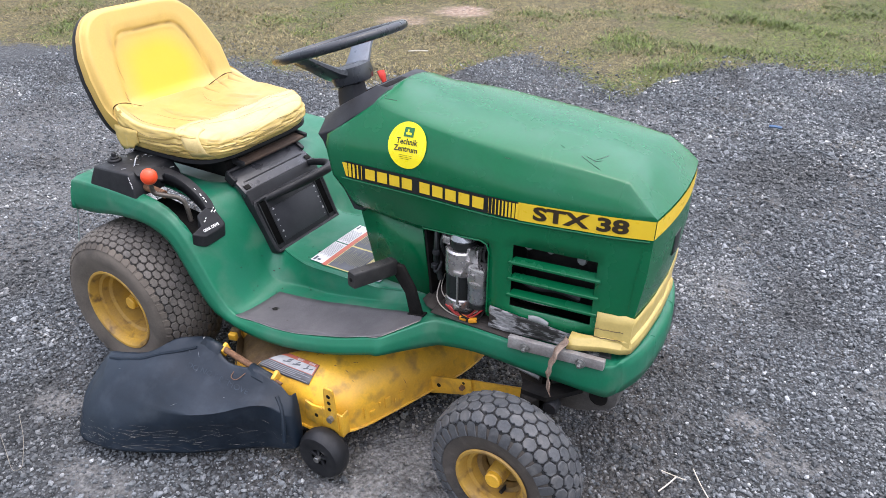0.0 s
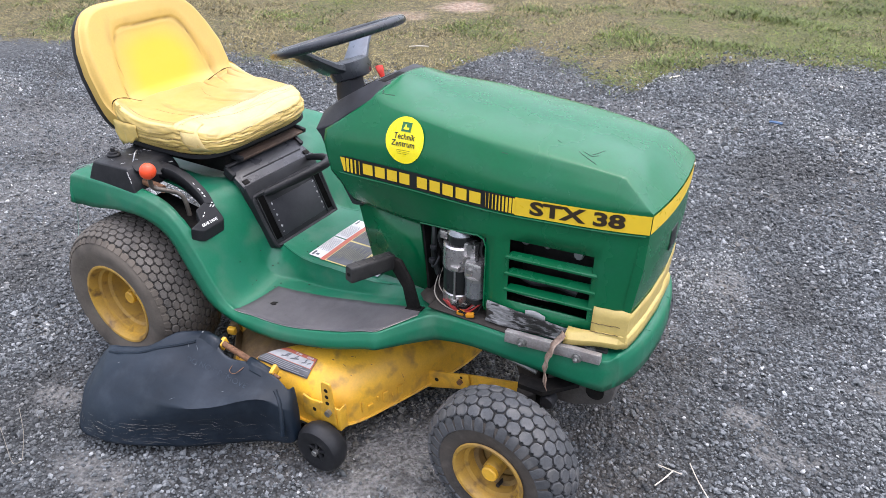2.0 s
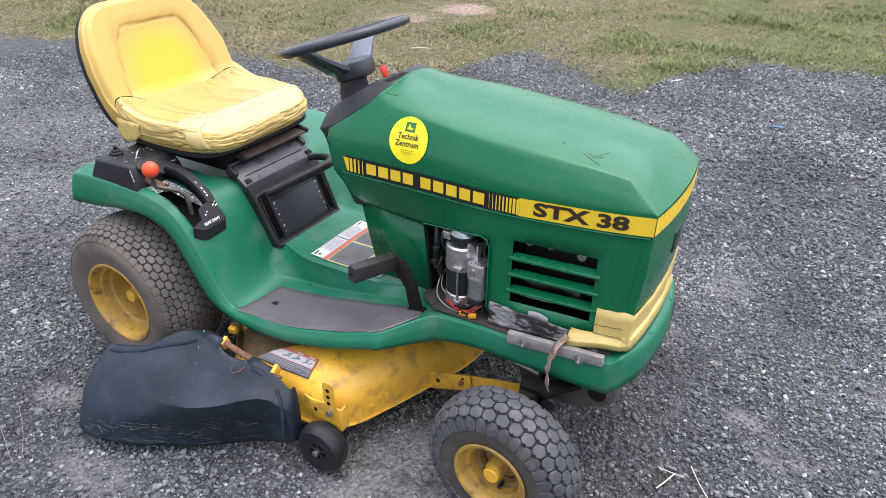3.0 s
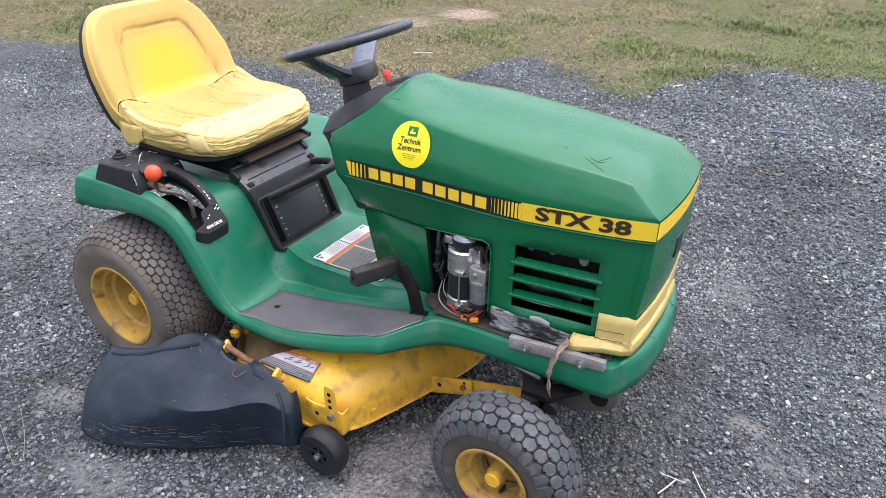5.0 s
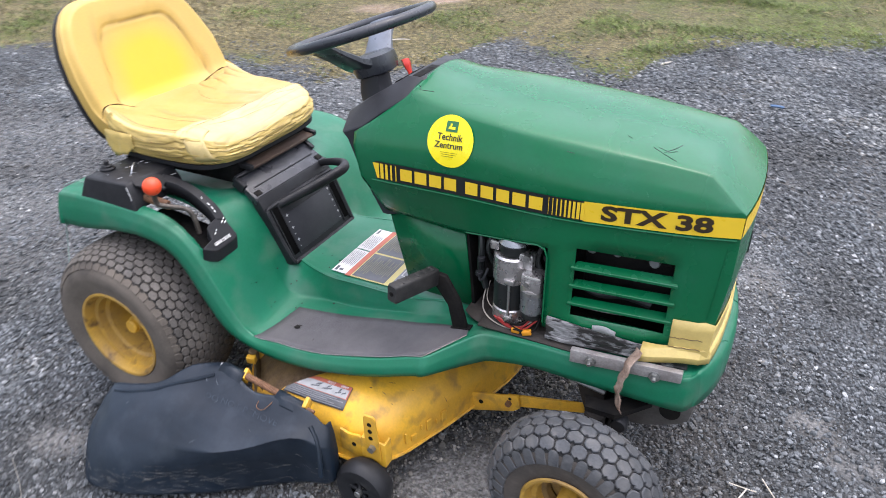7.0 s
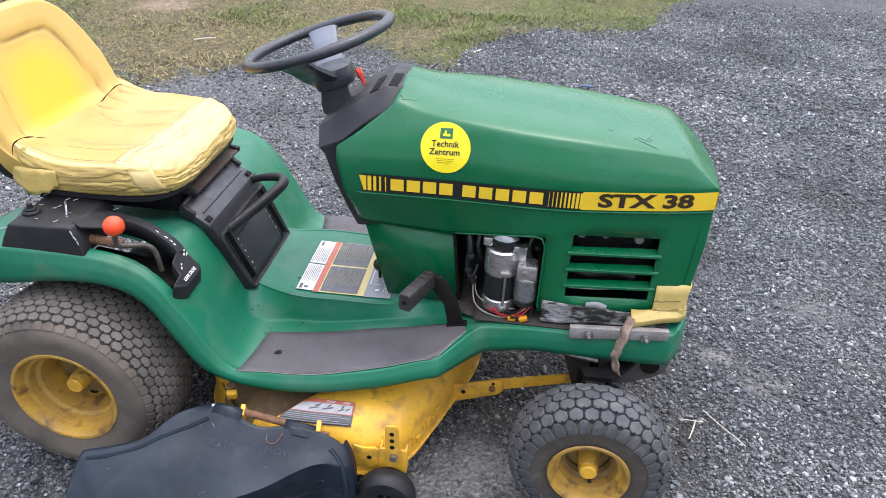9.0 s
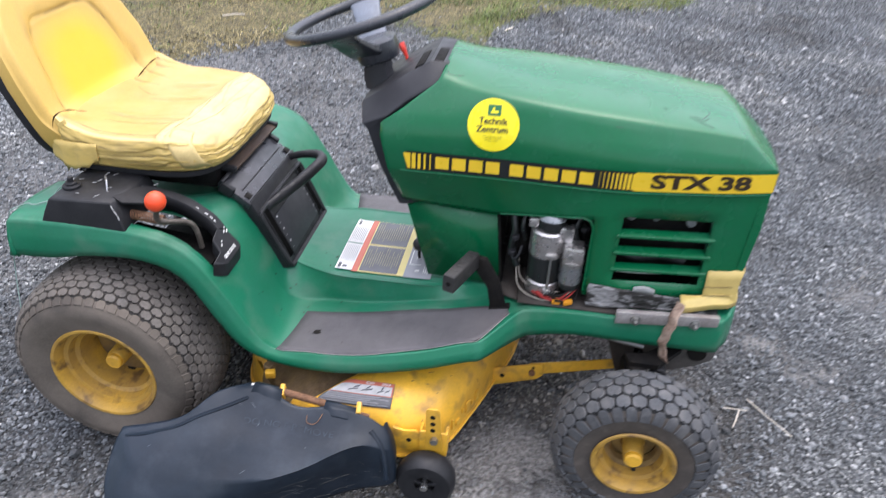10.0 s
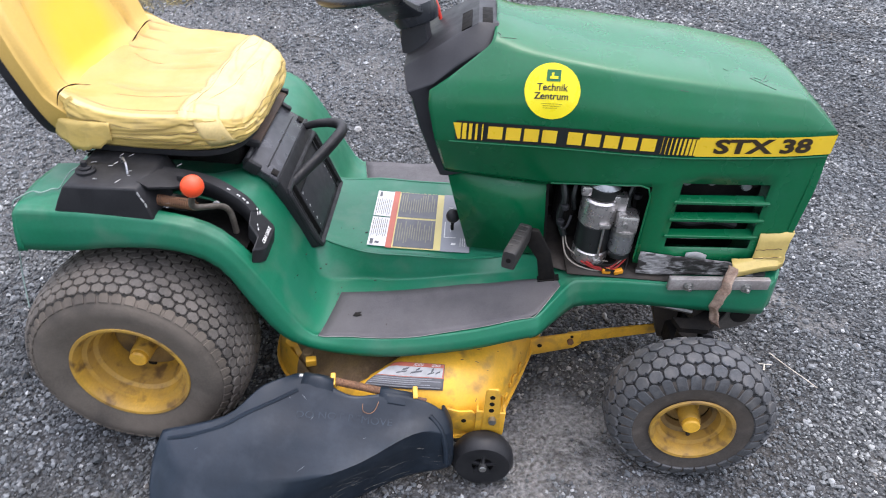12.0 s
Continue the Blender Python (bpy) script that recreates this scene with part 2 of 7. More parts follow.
WIRE_RED = mat("red_wire", (0.30, 0.014, 0.012), 0.4)
ORANGE_PLUG = mat("orange_connector", (0.62, 0.25, 0.012), 0.5, var=0.1, scale=60)
CORD = mat("pale_green_cord", (0.22, 0.30, 0.27), 0.8)
MUFFLER = mat("sooty_muffler_steel", (0.115, 0.108, 0.102), 0.6, metal=0.1, var=0.25, scale=14, fine=0.15, dirt=(0.045, 0.038, 0.034), dirt_amount=0.6, dirt_scale=10, bump=0.1)
CLIPPING = mat("dull_grass_clipping", (0.20, 0.19, 0.165), 0.8, var=0.4, scale=30, island=0.6)
TWINE = mat("dirty_string", (0.24, 0.22, 0.185), 0.8, var=0.3, scale=60)
STRAW = mat("dry_straw", (0.58, 0.53, 0.45), 0.7, var=0.15, scale=40)
BLUE = mat("blue_litter", (0.09, 0.16, 0.28), 0.6)


# ---- mesh tools ----
def finish(name, bm, material, parent=None, label="", angle=40.0, solid=0.0, offset=-1.0, bevel=0.0):
    bmesh.ops.recalc_face_normals(bm, faces=bm.faces)
    me = bpy.data.meshes.new(name)
    bm.to_mesh(me)
    bm.free()
    mats = material if isinstance(material, (list, tuple)) else [material]
    for m in mats:
        me.materials.append(m)
    me.polygons.foreach_set("use_smooth", [True] * len(me.polygons))
    me.set_sharp_from_angle(angle=radians(angle))
    ob = new(name, me)
    if solid:
        s = ob.modifiers.new("thickness", "SOLIDIFY")
        s.thickness, s.offset = solid, offset
    if bevel:
        b = ob.modifiers.new("bevel", "BEVEL")
        b.width, b.segments, b.limit_method, b.angle_limit = bevel, 2, "ANGLE", radians(35)
    if parent is not None:
        ob.parent = parent
    if label:
        tagged(ob, label)
    return ob


def part(name, bm, material, parent, label="", **kw):
    return finish(name, bm, material, parent, label, **kw)


def group_part(name, parent, label=""):
    """A named node for a part that has pieces of its own."""
    ob = new(name)
    ob.parent = parent
    if label:
        tagged(ob, label)
    return ob


def interp(table, x):
    """Smooth (monotone enough) interpolation in a table of (x, value)."""
    if x <= table[0][0]:
        return table[0][1]
    for (a, va), (b, vb) in zip(table, table[1:]):
        if x <= b:
            return va + (vb - va) * (x - a) / (b - a)
    return table[-1][1]


def crom(p, n):
    """Catmull-Rom through the rows of p, n steps a span."""
    p = np.asarray(p, float)
    out = []
    for i in range(len(p) - 1):
        a, b, c, d = p[max(i - 1, 0)], p[i], p[i + 1], p[min(i + 2, len(p) - 1)]
        for k in range(n):
            t = k / n
            out.append(0.5 * (2 * b + (c - a) * t + (2 * a - 5 * b + 4 * c - d) * t * t + (3 * b - a - 3 * c + d) * t ** 3))
    out.append(p[-1])
    return np.array(out)


def closed_crom(p, n):
    p = np.asarray(p, float)
    q = np.vstack([p[-1], p, p[0], p[1]])
    out = []
    for i in range(1, len(p) + 1):
        a, b, c, d = q[i - 1], q[i], q[i + 1], q[i + 2]
        for k in range(n):
            t = k / n
            out.append(0.5 * (2 * b + (c - a) * t + (2 * a - 5 * b + 4 * c - d) * t * t + (3 * b - a - 3 * c + d) * t ** 3))
    return np.array(out)


def add_grid(bm, P, close_v=False, skip=None, mi=0):
    """P[i][j] = point; quads between them."""
    V = [[bm.verts.new(tuple(p)) for p in row] for row in P]
    for i in range(len(V) - 1):
        m = len(V[i])
        for j in range(m if close_v else m - 1):
            if skip and skip(i, j):
                continue
            f = bm.faces.new((V[i][j], V[i][(j + 1) % m], V[i + 1][(j + 1) % m], V[i + 1][j]))
            f.material_index = mi
    return V


def add_rings(bm, rings, cap_a=True, cap_b=True, mi=0):
    V = add_grid(bm, rings, close_v=True, mi=mi)
    for flag, ring in ((cap_a, V[0]), (cap_b, V[-1])):
        if flag:
            bm.faces.new(ring).material_index = mi
    return V


def add_tube(bm, pts, r, n=8, steps=4, smooth=True, mi=0, flat=1.0):
    p = crom(pts, steps) if smooth and len(pts) > 2 else np.asarray(pts, float)
    rad = r if isinstance(r, (list, tuple, np.ndarray)) else [r] * len(p)
    if len(rad) != len(p):
        rad = np.interp(np.linspace(0, 1, len(p)), np.linspace(0, 1, len(rad)), rad)
    rings = []
    rad = [float(v) for v in rad]
    t0 = Vector(p[1] - p[0]).normalized()
    up = Vector((0, 0, 1)) if abs(t0.z) < 0.9 else Vector((1, 0, 0))
    s = t0.cross(up).normalized()
    for i, c in enumerate(p):
        t = Vector(p[min(i + 1, len(p) - 1)] - p[max(i - 1, 0)]).normalized()
        s = (s - t * s.dot(t)).normalized()
        u = t.cross(s)
        rings.append([Vector(c) + rad[i] * (math.cos(a) * s + flat * math.sin(a) * u) for a in [2 * math.pi * k / n for k in range(n)]])
    add_rings(bm, rings, mi=mi)


def tube(pts, r, **kw):
    bm = bmesh.new()
    add_tube(bm, pts, r, **kw)
    return bm


def add_box(bm, m, size, mi=0):
    """A box of that size, centred at the pose m."""
    sx, sy, sz = (v / 2 for v in size)
    c = [m @ Vector((x, y, z)) for x in (-sx, sx) for y in (-sy, sy) for z in (-sz, sz)]
    v = [bm.verts.new(p) for p in c]
    for f in ((0, 1, 3, 2), (4, 6, 7, 5), (0, 4, 5, 1), (2, 3, 7, 6), (0, 2, 6, 4), (1, 5, 7, 3)):
        bm.faces.new([v[k] for k in f]).material_index = mi


def box(m, size, bevel=0.0, seg=2):
    bm = bmesh.new()
    add_box(bm, m, size)
    if bevel:
        bmesh.ops.bevel(bm, geom=list(bm.edges), offset=bevel, segments=seg, affect="EDGES", profile=0.5)
    return bm


def prism(poly, to3d, depth, bevel=0.0):
    """A plate: 2D outline, to3d(u, v, w), from w = 0 to w = depth."""
    bm = bmesh.new()
    a = [bm.verts.new(to3d(u, v, 0)) for u, v in poly]
    b = [bm.verts.new(to3d(u, v, depth)) for u, v in poly]
    bm.faces.new(a)
    bm.faces.new(b[::-1])
    for i in range(len(poly)):
        j = (i + 1) % len(poly)
        bm.faces.new((a[i], b[i], b[j], a[j]))
    if bevel:
        bmesh.ops.recalc_face_normals(bm, faces=bm.faces)
        bmesh.ops.bevel(bm, geom=list(bm.edges), offset=bevel, segments=2, affect="EDGES", profile=0.5)
    return bm


def spin_y(bm, profile, c, n=48, mi=0, m=None):
    """A surface turned about the y axis through c: profile of (radius, y)."""
    rings = []
    for r, y in profile:
        ring = []
        for k in range(n):
            a = 2 * math.pi * k / n
            p = Vector((r * math.cos(a), y, r * math.sin(a)))
            ring.append((m @ p) if m else p + Vector(c))
        rings.append(ring)
    return add_grid(bm, rings, close_v=True, mi=mi)


def cyl(a, b, r, n=20, bevel=0.0, r2=None):
    bm = bmesh.new()
    a, b = Vector(a), Vector(b)
    t = (b - a).normalized()
    s = t.cross(Vector((0, 0, 1)) if abs(t.z) < 0.9 else Vector((1, 0, 0))).normalized()
    u = t.cross(s)
    r2 = r if r2 is None else r2
    L = (b - a).length
    e = min(bevel, L / 3)
    stops = [(0, r - e), (e, r), (L - e, r2), (L, r2 - e)] if e else [(0, r), (L, r2)]
    rings = [[a + t * d + q * (math.cos(k * 2 * math.pi / n) * s + math.sin(k * 2 * math.pi / n) * u) for k in range(n)] for d, q in stops]
    add_rings(bm, rings)
    return bm


def text_mesh(text, size, place, bold=0.0, width=None):
    """Flat letters, centred at 0, 0, then laid by place(u, v)."""
    cu = bpy.data.curves.new("letters", "FONT")
    cu.body, cu.size, cu.align_x, cu.align_y, cu.offset, cu.resolution_u = text, size, "CENTER", "CENTER", bold, 3
    ob = bpy.data.objects.new("letters", cu)
    scene.collection.objects.link(ob)
    me = bpy.data.meshes.new_from_object(ob.evaluated_get(bpy.context.evaluated_depsgraph_get()))
    bm = bmesh.new()
    bm.from_mesh(me)
    bpy.data.objects.remove(ob)
    bpy.data.curves.remove(cu)
    bpy.data.meshes.remove(me)
    us = [v.co.x for v in bm.verts]
    k = width / (max(us) - min(us)) if width else 1.0
    for v in bm.verts:
        v.co = Vector(place(v.co.x * k, v.co.y))
    return bm


def bars(rects, place):
    """Flat bars (u0, v0, u1, v1) laid by place(u, v)."""
    bm = bmesh.new()
    for u0, v0, u1, v1 in rects:
        n = max(1, int(abs(u1 - u0) / 0.03))
        P = [[place(u0 + (u1 - u0) * i / n, v) for v in (v0, v1)] for i in range(n + 1)]
        add_grid(bm, P)
    return bm


# ---- ground ----
BORDER = [(-9.0, 0.6), (-4.15, 1.70), (-3.74, 1.89), (-2.96, 2.03), (-2.3, 2.27), (-1.28, 2.22), (-0.96, 2.5), (-0.74, 2.75), (-0.70, 3.2), (-0.60, 3.45), (-0.3, 3.36), (0.03, 3.2),
          (0.16, 2.93), (0.49, 2.95), (0.52, 3.3), (0.65, 3.54), (0.82, 3.84), (1.12, 4.13), (1.35, 4.07), (1.81, 4.2), (2.0, 4.7), (2.25, 5.4), (2.7, 6.0), (6.0, 7.6)]
BORDER_X, BORDER_Y = np.array(BORDER).T


def wave(x, y, k, seed=0.0):
    return noise.noise(Vector((x * k, y * k, seed)))


def border_gap(x, y):
    """How far a place lies inside the grass."""
    return y - float(np.interp(x, BORDER_X, BORDER_Y)) + 0.16 * wave(x, y, 3.0) + 0.08 * wave(x, y, 8.0, 4.0)


def hump(x, y):
    """Height of the uneven ground; flat round the tractor."""
    if abs(x) > 5 or y > 8 or y < -3:
        return 0.0
    away = min(1.0, max(0.0, (y - 0.7) / 1.5))
    return 0.03 * away * wave(x, y, 0.6, 3.0)


def greenness(x, y):
    """More living grass towards the front of the tractor."""
    return 0.42 + 0.24 * min(1.5, max(-1.5, x - 0.2)) + 0.8 * wave(x, y, 1.3, 7.0) + 0.6 * wave(x, y, 3.6, 2.0)


def soil_and_shade(x, y):
    """Brown earth among the stones under the tractor, with the shade there painted in."""
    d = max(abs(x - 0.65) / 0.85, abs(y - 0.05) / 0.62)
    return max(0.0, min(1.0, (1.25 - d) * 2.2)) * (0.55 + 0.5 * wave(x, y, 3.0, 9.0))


SILT = ((0.90, -0.36, 0.24, 0.15, 1.0), (0.82, -0.50, 0.09, 0.06, 1.0), (1.58, 0.24, 0.06, 0.04, 0.7), (1.71, 0.14, 0.09, 0.06, 0.6), (1.42, 0.93, 0.08, 0.10, 0.6), (-0.08, -0.64, 0.07, 0.05, 0.8), (1.95, 0.55, 0.12, 0.08, 0.5), (0.25, -0.78, 0.14, 0.05, 0.6), (-1.25, 0.05, 0.75, 0.45, 0.45), (-2.0, 0.75, 0.8, 0.4, 0.45), (-0.9, 0.75, 0.5, 0.3, 0.4), (-0.15, 1.45, 0.7, 0.55, 0.45), (-0.7, 2.2, 0.5, 0.35, 0.45), (0.5, 2.3, 0.5, 0.4, 0.35))


def silted(x, y):
    """Flat patches of fine pale silt, almost bare of stones."""
    rough = 0.3 * math.sin(x * 31 + 2 * math.sin(y * 23)) * math.sin(y * 37 + x * 11)
    return max(s * max(0.0, min(1.0, (1.25 - rough - math.hypot((x - a) / p, (y - b) / q)) * 1.6)) for a, b, p, q, s in SILT)


def barren(x, y):
    """Scraped patches of reddish and pale earth in the turf."""
    rough = 0.35 * wave(x, y, 5.0, 6.0) + 0.25 * wave(x, y, 14.0, 1.0)
    return max(s * max(0.0, min(1.0, (1.15 - rough - math.hypot((x - a) / p, (y - b) / q)) * 1.8)) for a, b, p, q, s in ((-1.66, 4.62, 0.26, 0.30, 1.0), (-1.92, 4.02, 0.22, 0.20, 0.6)))


def ground_material():
    m = bpy.data.materials.new("gravel_and_turf")
    m.use_nodes = True
    nt = m.node_tree
    N, L = nt.nodes, nt.links
    bsdf = N["Principled BSDF"]
    tc = N.new("ShaderNodeTexCoord")

    def tex(kind, s, detail=4.0):
        n = N.new("ShaderNodeTex" + kind)
        n.inputs["Scale"].default_value = s
        if kind == "Noise":
            n.inputs["Detail"].default_value = detail
        L.new(tc.outputs["Object"], n.inputs["Vector"])
        return n

    def math_node(op, a, b):
        n = N.new("ShaderNodeMath")
        n.operation = op
        for i, v in enumerate((a, b)):
            if hasattr(v, "is_linked"):
                L.new(v, n.inputs[i])
            else:
                n.inputs[i].default_value = v
        return n.outputs[0]

    def ramp(src, stops):
        r = N.new("ShaderNodeValToRGB")
        e = r.color_ramp.elements
        while len(e) < len(stops):
            e.new(0.5)
        for el, (p, c) in zip(e, stops):
            el.position, el.color = p, (*c, 1)
        L.new(src, r.inputs[0])
        return r.outputs[0]

    def mix(kind, fac, a, b):
        x = N.new("ShaderNodeMix")
        x.data_type, x.blend_type = "RGBA", kind
        for slot, v in ((0, fac), (6, a), (7, b)):
            if hasattr(v, "is_linked"):
                L.new(v, x.inputs[slot])
            else:
                x.inputs[slot].default_value = v
        return x.outputs[2]

    small = tex("Voronoi", 130.0)
    mid = tex("Voronoi", 60.0)
    sep = N.new("ShaderNodeSeparateColor")
    L.new(small.outputs["Color"], sep.inputs[0])
    sep2 = N.new("ShaderNodeSeparateColor")
    L.new(mid.outputs["Color"], sep2.inputs[0])
    stone = ramp(sep.outputs[0], [(0.0, (0.026, 0.029, 0.032)), (0.5, (0.066, 0.072, 0.077)), (0.85, (0.128, 0.138, 0.146)), (1.0, (0.25, 0.262, 0.272))])
    stone2 = ramp(sep2.outputs[1], [(0.0, (0.020, 0.022, 0.024)), (0.6, (0.074, 0.081, 0.087)), (1.0, (0.25, 0.262, 0.275))])
    gravel = mix("MIX", 0.4, stone, stone2)
    gap = ramp(small.outputs["Distance"], [(0.0, (1, 1, 1)), (0.5, (0.85, 0.85, 0.85)), (0.85, (0.28, 0.275, 0.27))])
    gravel = mix("MULTIPLY", 0.95, gravel, gap)
    blotch = tex("Noise", 1.6, 6.0)
    gravel = mix("MULTIPLY", 1.0, gravel, ramp(blotch.outputs[0], [(0.3, (0.6, 0.59, 0.58)), (0.5, (0.85, 0.85, 0.85)), (0.7, (1.1, 1.1, 1.1))]))
    silt = tex("Noise", 3.2, 8.0)
    gravel = mix("MIX", ramp(silt.outputs[0], [(0.58, (0, 0, 0)), (0.72, (0.55, 0.55, 0.55))]), gravel, (0.115, 0.105, 0.092, 1))
    def layer(name):
        n = N.new("ShaderNodeAttribute")
        n.attribute_name = name
        return n.outputs["Fac"]

    def span(src, lo, hi):
        r = N.new("ShaderNodeMapRange")
        r.inputs[1].default_value, r.inputs[2].default_value = lo, hi
        L.new(src, r.inputs[0])
        return r.outputs[0]
    soil_shade = math_node("MULTIPLY", layer("soil_shade"), span(tex("Noise", 9.0, 6.0).outputs[0], 0.36, 0.56))
    # earth colour, taken darker for the shade below the tractor
    gravel = mix("MIX", math_node("MULTIPLY", soil_shade, 0.5), gravel, (0.088, 0.073, 0.058, 1))
    fine = tex("Noise", 90.0, 5.0)
    dust = ramp(fine.outputs[0], [(0.34, (0.095, 0.092, 0.089)), (0.5, (0.170, 0.166, 0.161)), (0.66, (0.250, 0.246, 0.240))])
    gravel = mix("MIX", math_node("MULTIPLY", layer("silt"), span(tex("Noise", 16.0, 6.0).outputs[0], 0.30, 0.48)), gravel, dust)
    # turf: dull green and dead straw over brown soil
    t2, t3, t4 = tex("Noise", 13.0, 7.0), tex("Noise", 120.0, 4.0), tex("Noise", 22.0, 5.0)
    turf = ramp(t2.outputs[0], [(0.34, (0.074, 0.062, 0.030)), (0.5, (0.105, 0.092, 0.038)), (0.66, (0.150, 0.128, 0.058))])
    green = math_node("ADD", layer("green"), math_node("MULTIPLY", math_node("SUBTRACT", t4.outputs[0], 0.5), 1.6))
    turf = mix("MIX", math_node("MULTIPLY", span(green, 0.22, 0.7), 0.8), turf, (0.072, 0.086, 0.012, 1))
    turf = mix("MULTIPLY", 1.0, turf, ramp(t3.outputs[0], [(0.32, (0.4, 0.4, 0.4)), (0.68, (1.65, 1.6, 1.55))]))
    t5 = tex("Noise", 42.0, 3.0)
    turf = mix("MULTIPLY", 1.0, turf, ramp(t5.outputs[0], [(0.36, (0.55, 0.56, 0.55)), (0.64, (1.40, 1.37, 1.32))]))
    speck = ramp(sep.outputs[1], [(0.0, (0.45, 0.45, 0.42)), (0.55, (0.92, 0.92, 0.9)), (0.88, (1.35, 1.3, 1.15)), (1.0, (2.3, 2.15, 1.8))])
    turf = mix("MULTIPLY", 0.85, turf, speck)
    earth = ramp(t4.outputs[0], [(0.36, (0.20, 0.145, 0.115)), (0.5, (0.32, 0.215, 0.165)), (0.64, (0.40, 0.33, 0.28))])
    turf = mix("MIX", math_node("MULTIPLY", layer("bare"), 0.85), turf, mix("MULTIPLY", 0.6, earth, speck))
    # the border between the two
    e2, e3 = tex("Noise", 7.0, 6.0), tex("Noise", 40.0, 3.0)
    d = math_node("ADD", layer("turf"), math_node("MULTIPLY", math_node("SUBTRACT", e2.outputs[0], 0.5), 0.7))
    d = math_node("ADD", d, math_node("MULTIPLY", math_node("SUBTRACT", e3.outputs[0], 0.5), 0.5))
    r = N.new("ShaderNodeMapRange")
    r.inputs[1].default_value, r.inputs[2].default_value = -0.06, 0.10
    L.new(d, r.inputs[0])
    L.new(mix("MIX", r.outputs[0], gravel, turf), bsdf.inputs["Base Color"])
    bsdf.inputs["Roughness"].default_value = 0.85
    h = math_node("ADD", math_node("MULTIPLY", small.outputs["Distance"], -0.6), math_node("MULTIPLY", mid.outputs["Distance"], -0.9))
    b = N.new("ShaderNodeBump")
    b.inputs["Strength"].default_value, b.inputs["Distance"].default_value = 0.9, 0.012
    L.new(h, b.inputs["Height"])
    L.new(b.outputs[0], bsdf.inputs["Normal"])
    return m


def build_ground():
    bm = bmesh.new()
    xs = [-400, -80, -20, -9, -7] + sorted(list(np.linspace(-5.4, 5.4, 155)) + list(np.linspace(-0.5, 2.2, 110))) + [7, 10, 20, 80, 400]
    ys = [-400, -80, -20, -6] + list(np.linspace(-3, -1.0, 14)) + list(np.linspace(-0.97, 1.07, 84)) + list(np.linspace(1.1, 8.4, 120)) + [12, 24, 80, 400]
    add_grid(bm, [[(x, y, hump(x, y)) for y in ys] for x in xs])
    ob = finish("ground", bm, ground_material())
    co = np.zeros(len(ob.data.vertices) * 3)
    ob.data.vertices.foreach_get("co", co)
    for name, f in (("turf", border_gap), ("green", greenness), ("soil_shade", soil_and_shade), ("silt", silted), ("bare", barren)):
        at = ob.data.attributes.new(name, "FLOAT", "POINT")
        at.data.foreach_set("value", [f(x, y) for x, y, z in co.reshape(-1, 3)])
    return tagged(ob, "grey gravel yard giving way to patchy dry grass", "ground", kind="structure")


build_ground()


def stone_material(name, stops):
    m = mat(name, (1, 1, 1), 0.75, var=0.12, scale=60, fine=0.18, fine_scale=400, bump=0.25, bump_scale=200)
    N, L = m.node_tree.nodes, m.node_tree.links
    bsdf = N["Principled BSDF"]
    tone = bsdf.inputs["Base Color"].links[0].from_socket
    geo, r, x = N.new("ShaderNodeNewGeometry"), N.new("ShaderNodeValToRGB"), N.new("ShaderNodeMix")
    e = r.color_ramp.elements
    while len(e) < len(stops):
        e.new(0.5)
    for el, (p, c) in zip(e, stops):
        el.position, el.color = p, (*c, 1)
    L.new(geo.outputs["Random Per Island"], r.inputs[0])
    x.data_type, x.blend_type = "RGBA", "MULTIPLY"
    x.inputs[0].default_value = 1.0
    L.new(tone, x.inputs[6])
    L.new(r.outputs[0], x.inputs[7])
    # dusty and damp stretches of the yard
    tc, nz, rp, y = N.new("ShaderNodeTexCoord"), N.new("ShaderNodeTexNoise"), N.new("ShaderNodeValToRGB"), N.new("ShaderNodeMix")
    nz.inputs["Scale"].default_value, nz.inputs["Detail"].default_value = 1.7, 6.0
    L.new(tc.outputs["Object"], nz.inputs["Vector"])
    e = rp.color_ramp.elements
    e.new(0.5)
    for el, (p, c) in zip(e, ((0.34, (0.62, 0.60, 0.57)), (0.5, (0.95, 0.96, 0.96)), (0.64, (1.38, 1.34, 1.26)))):
        el.position, el.color = p, (*c, 1)
    L.new(nz.outputs[0], rp.inputs[0])
    y.data_type, y.blend_type = "RGBA", "MULTIPLY"
    y.inputs[0].default_value = 1.0
    L.new(x.outputs[2], y.inputs[6])
    L.new(rp.outputs[0], y.inputs[7])
    L.new(y.outputs[2], bsdf.inputs["Base Color"])
    return m


GRAVEL = stone_material("gravel_stone", [(0.0, (0.052, 0.057, 0.063)), (0.45, (0.128, 0.138, 0.147)), (0.86, (0.200, 0.212, 0.225)), (0.97, (0.29, 0.303, 0.315)), (1.0, (0.47, 0.475, 0.48))])
# earth-coated stones; their tone also holds some shade from the tractor
GRAVEL_EARTH_SHADED = stone_material("earthy_shaded_stone", [(0.0, (0.046, 0.044, 0.042)), (0.45, (0.110, 0.106, 0.100)), (0.88, (0.178, 0.172, 0.164)), (0.98, (0.24, 0.23, 0.22)), (1.0, (0.38, 0.37, 0.36))])


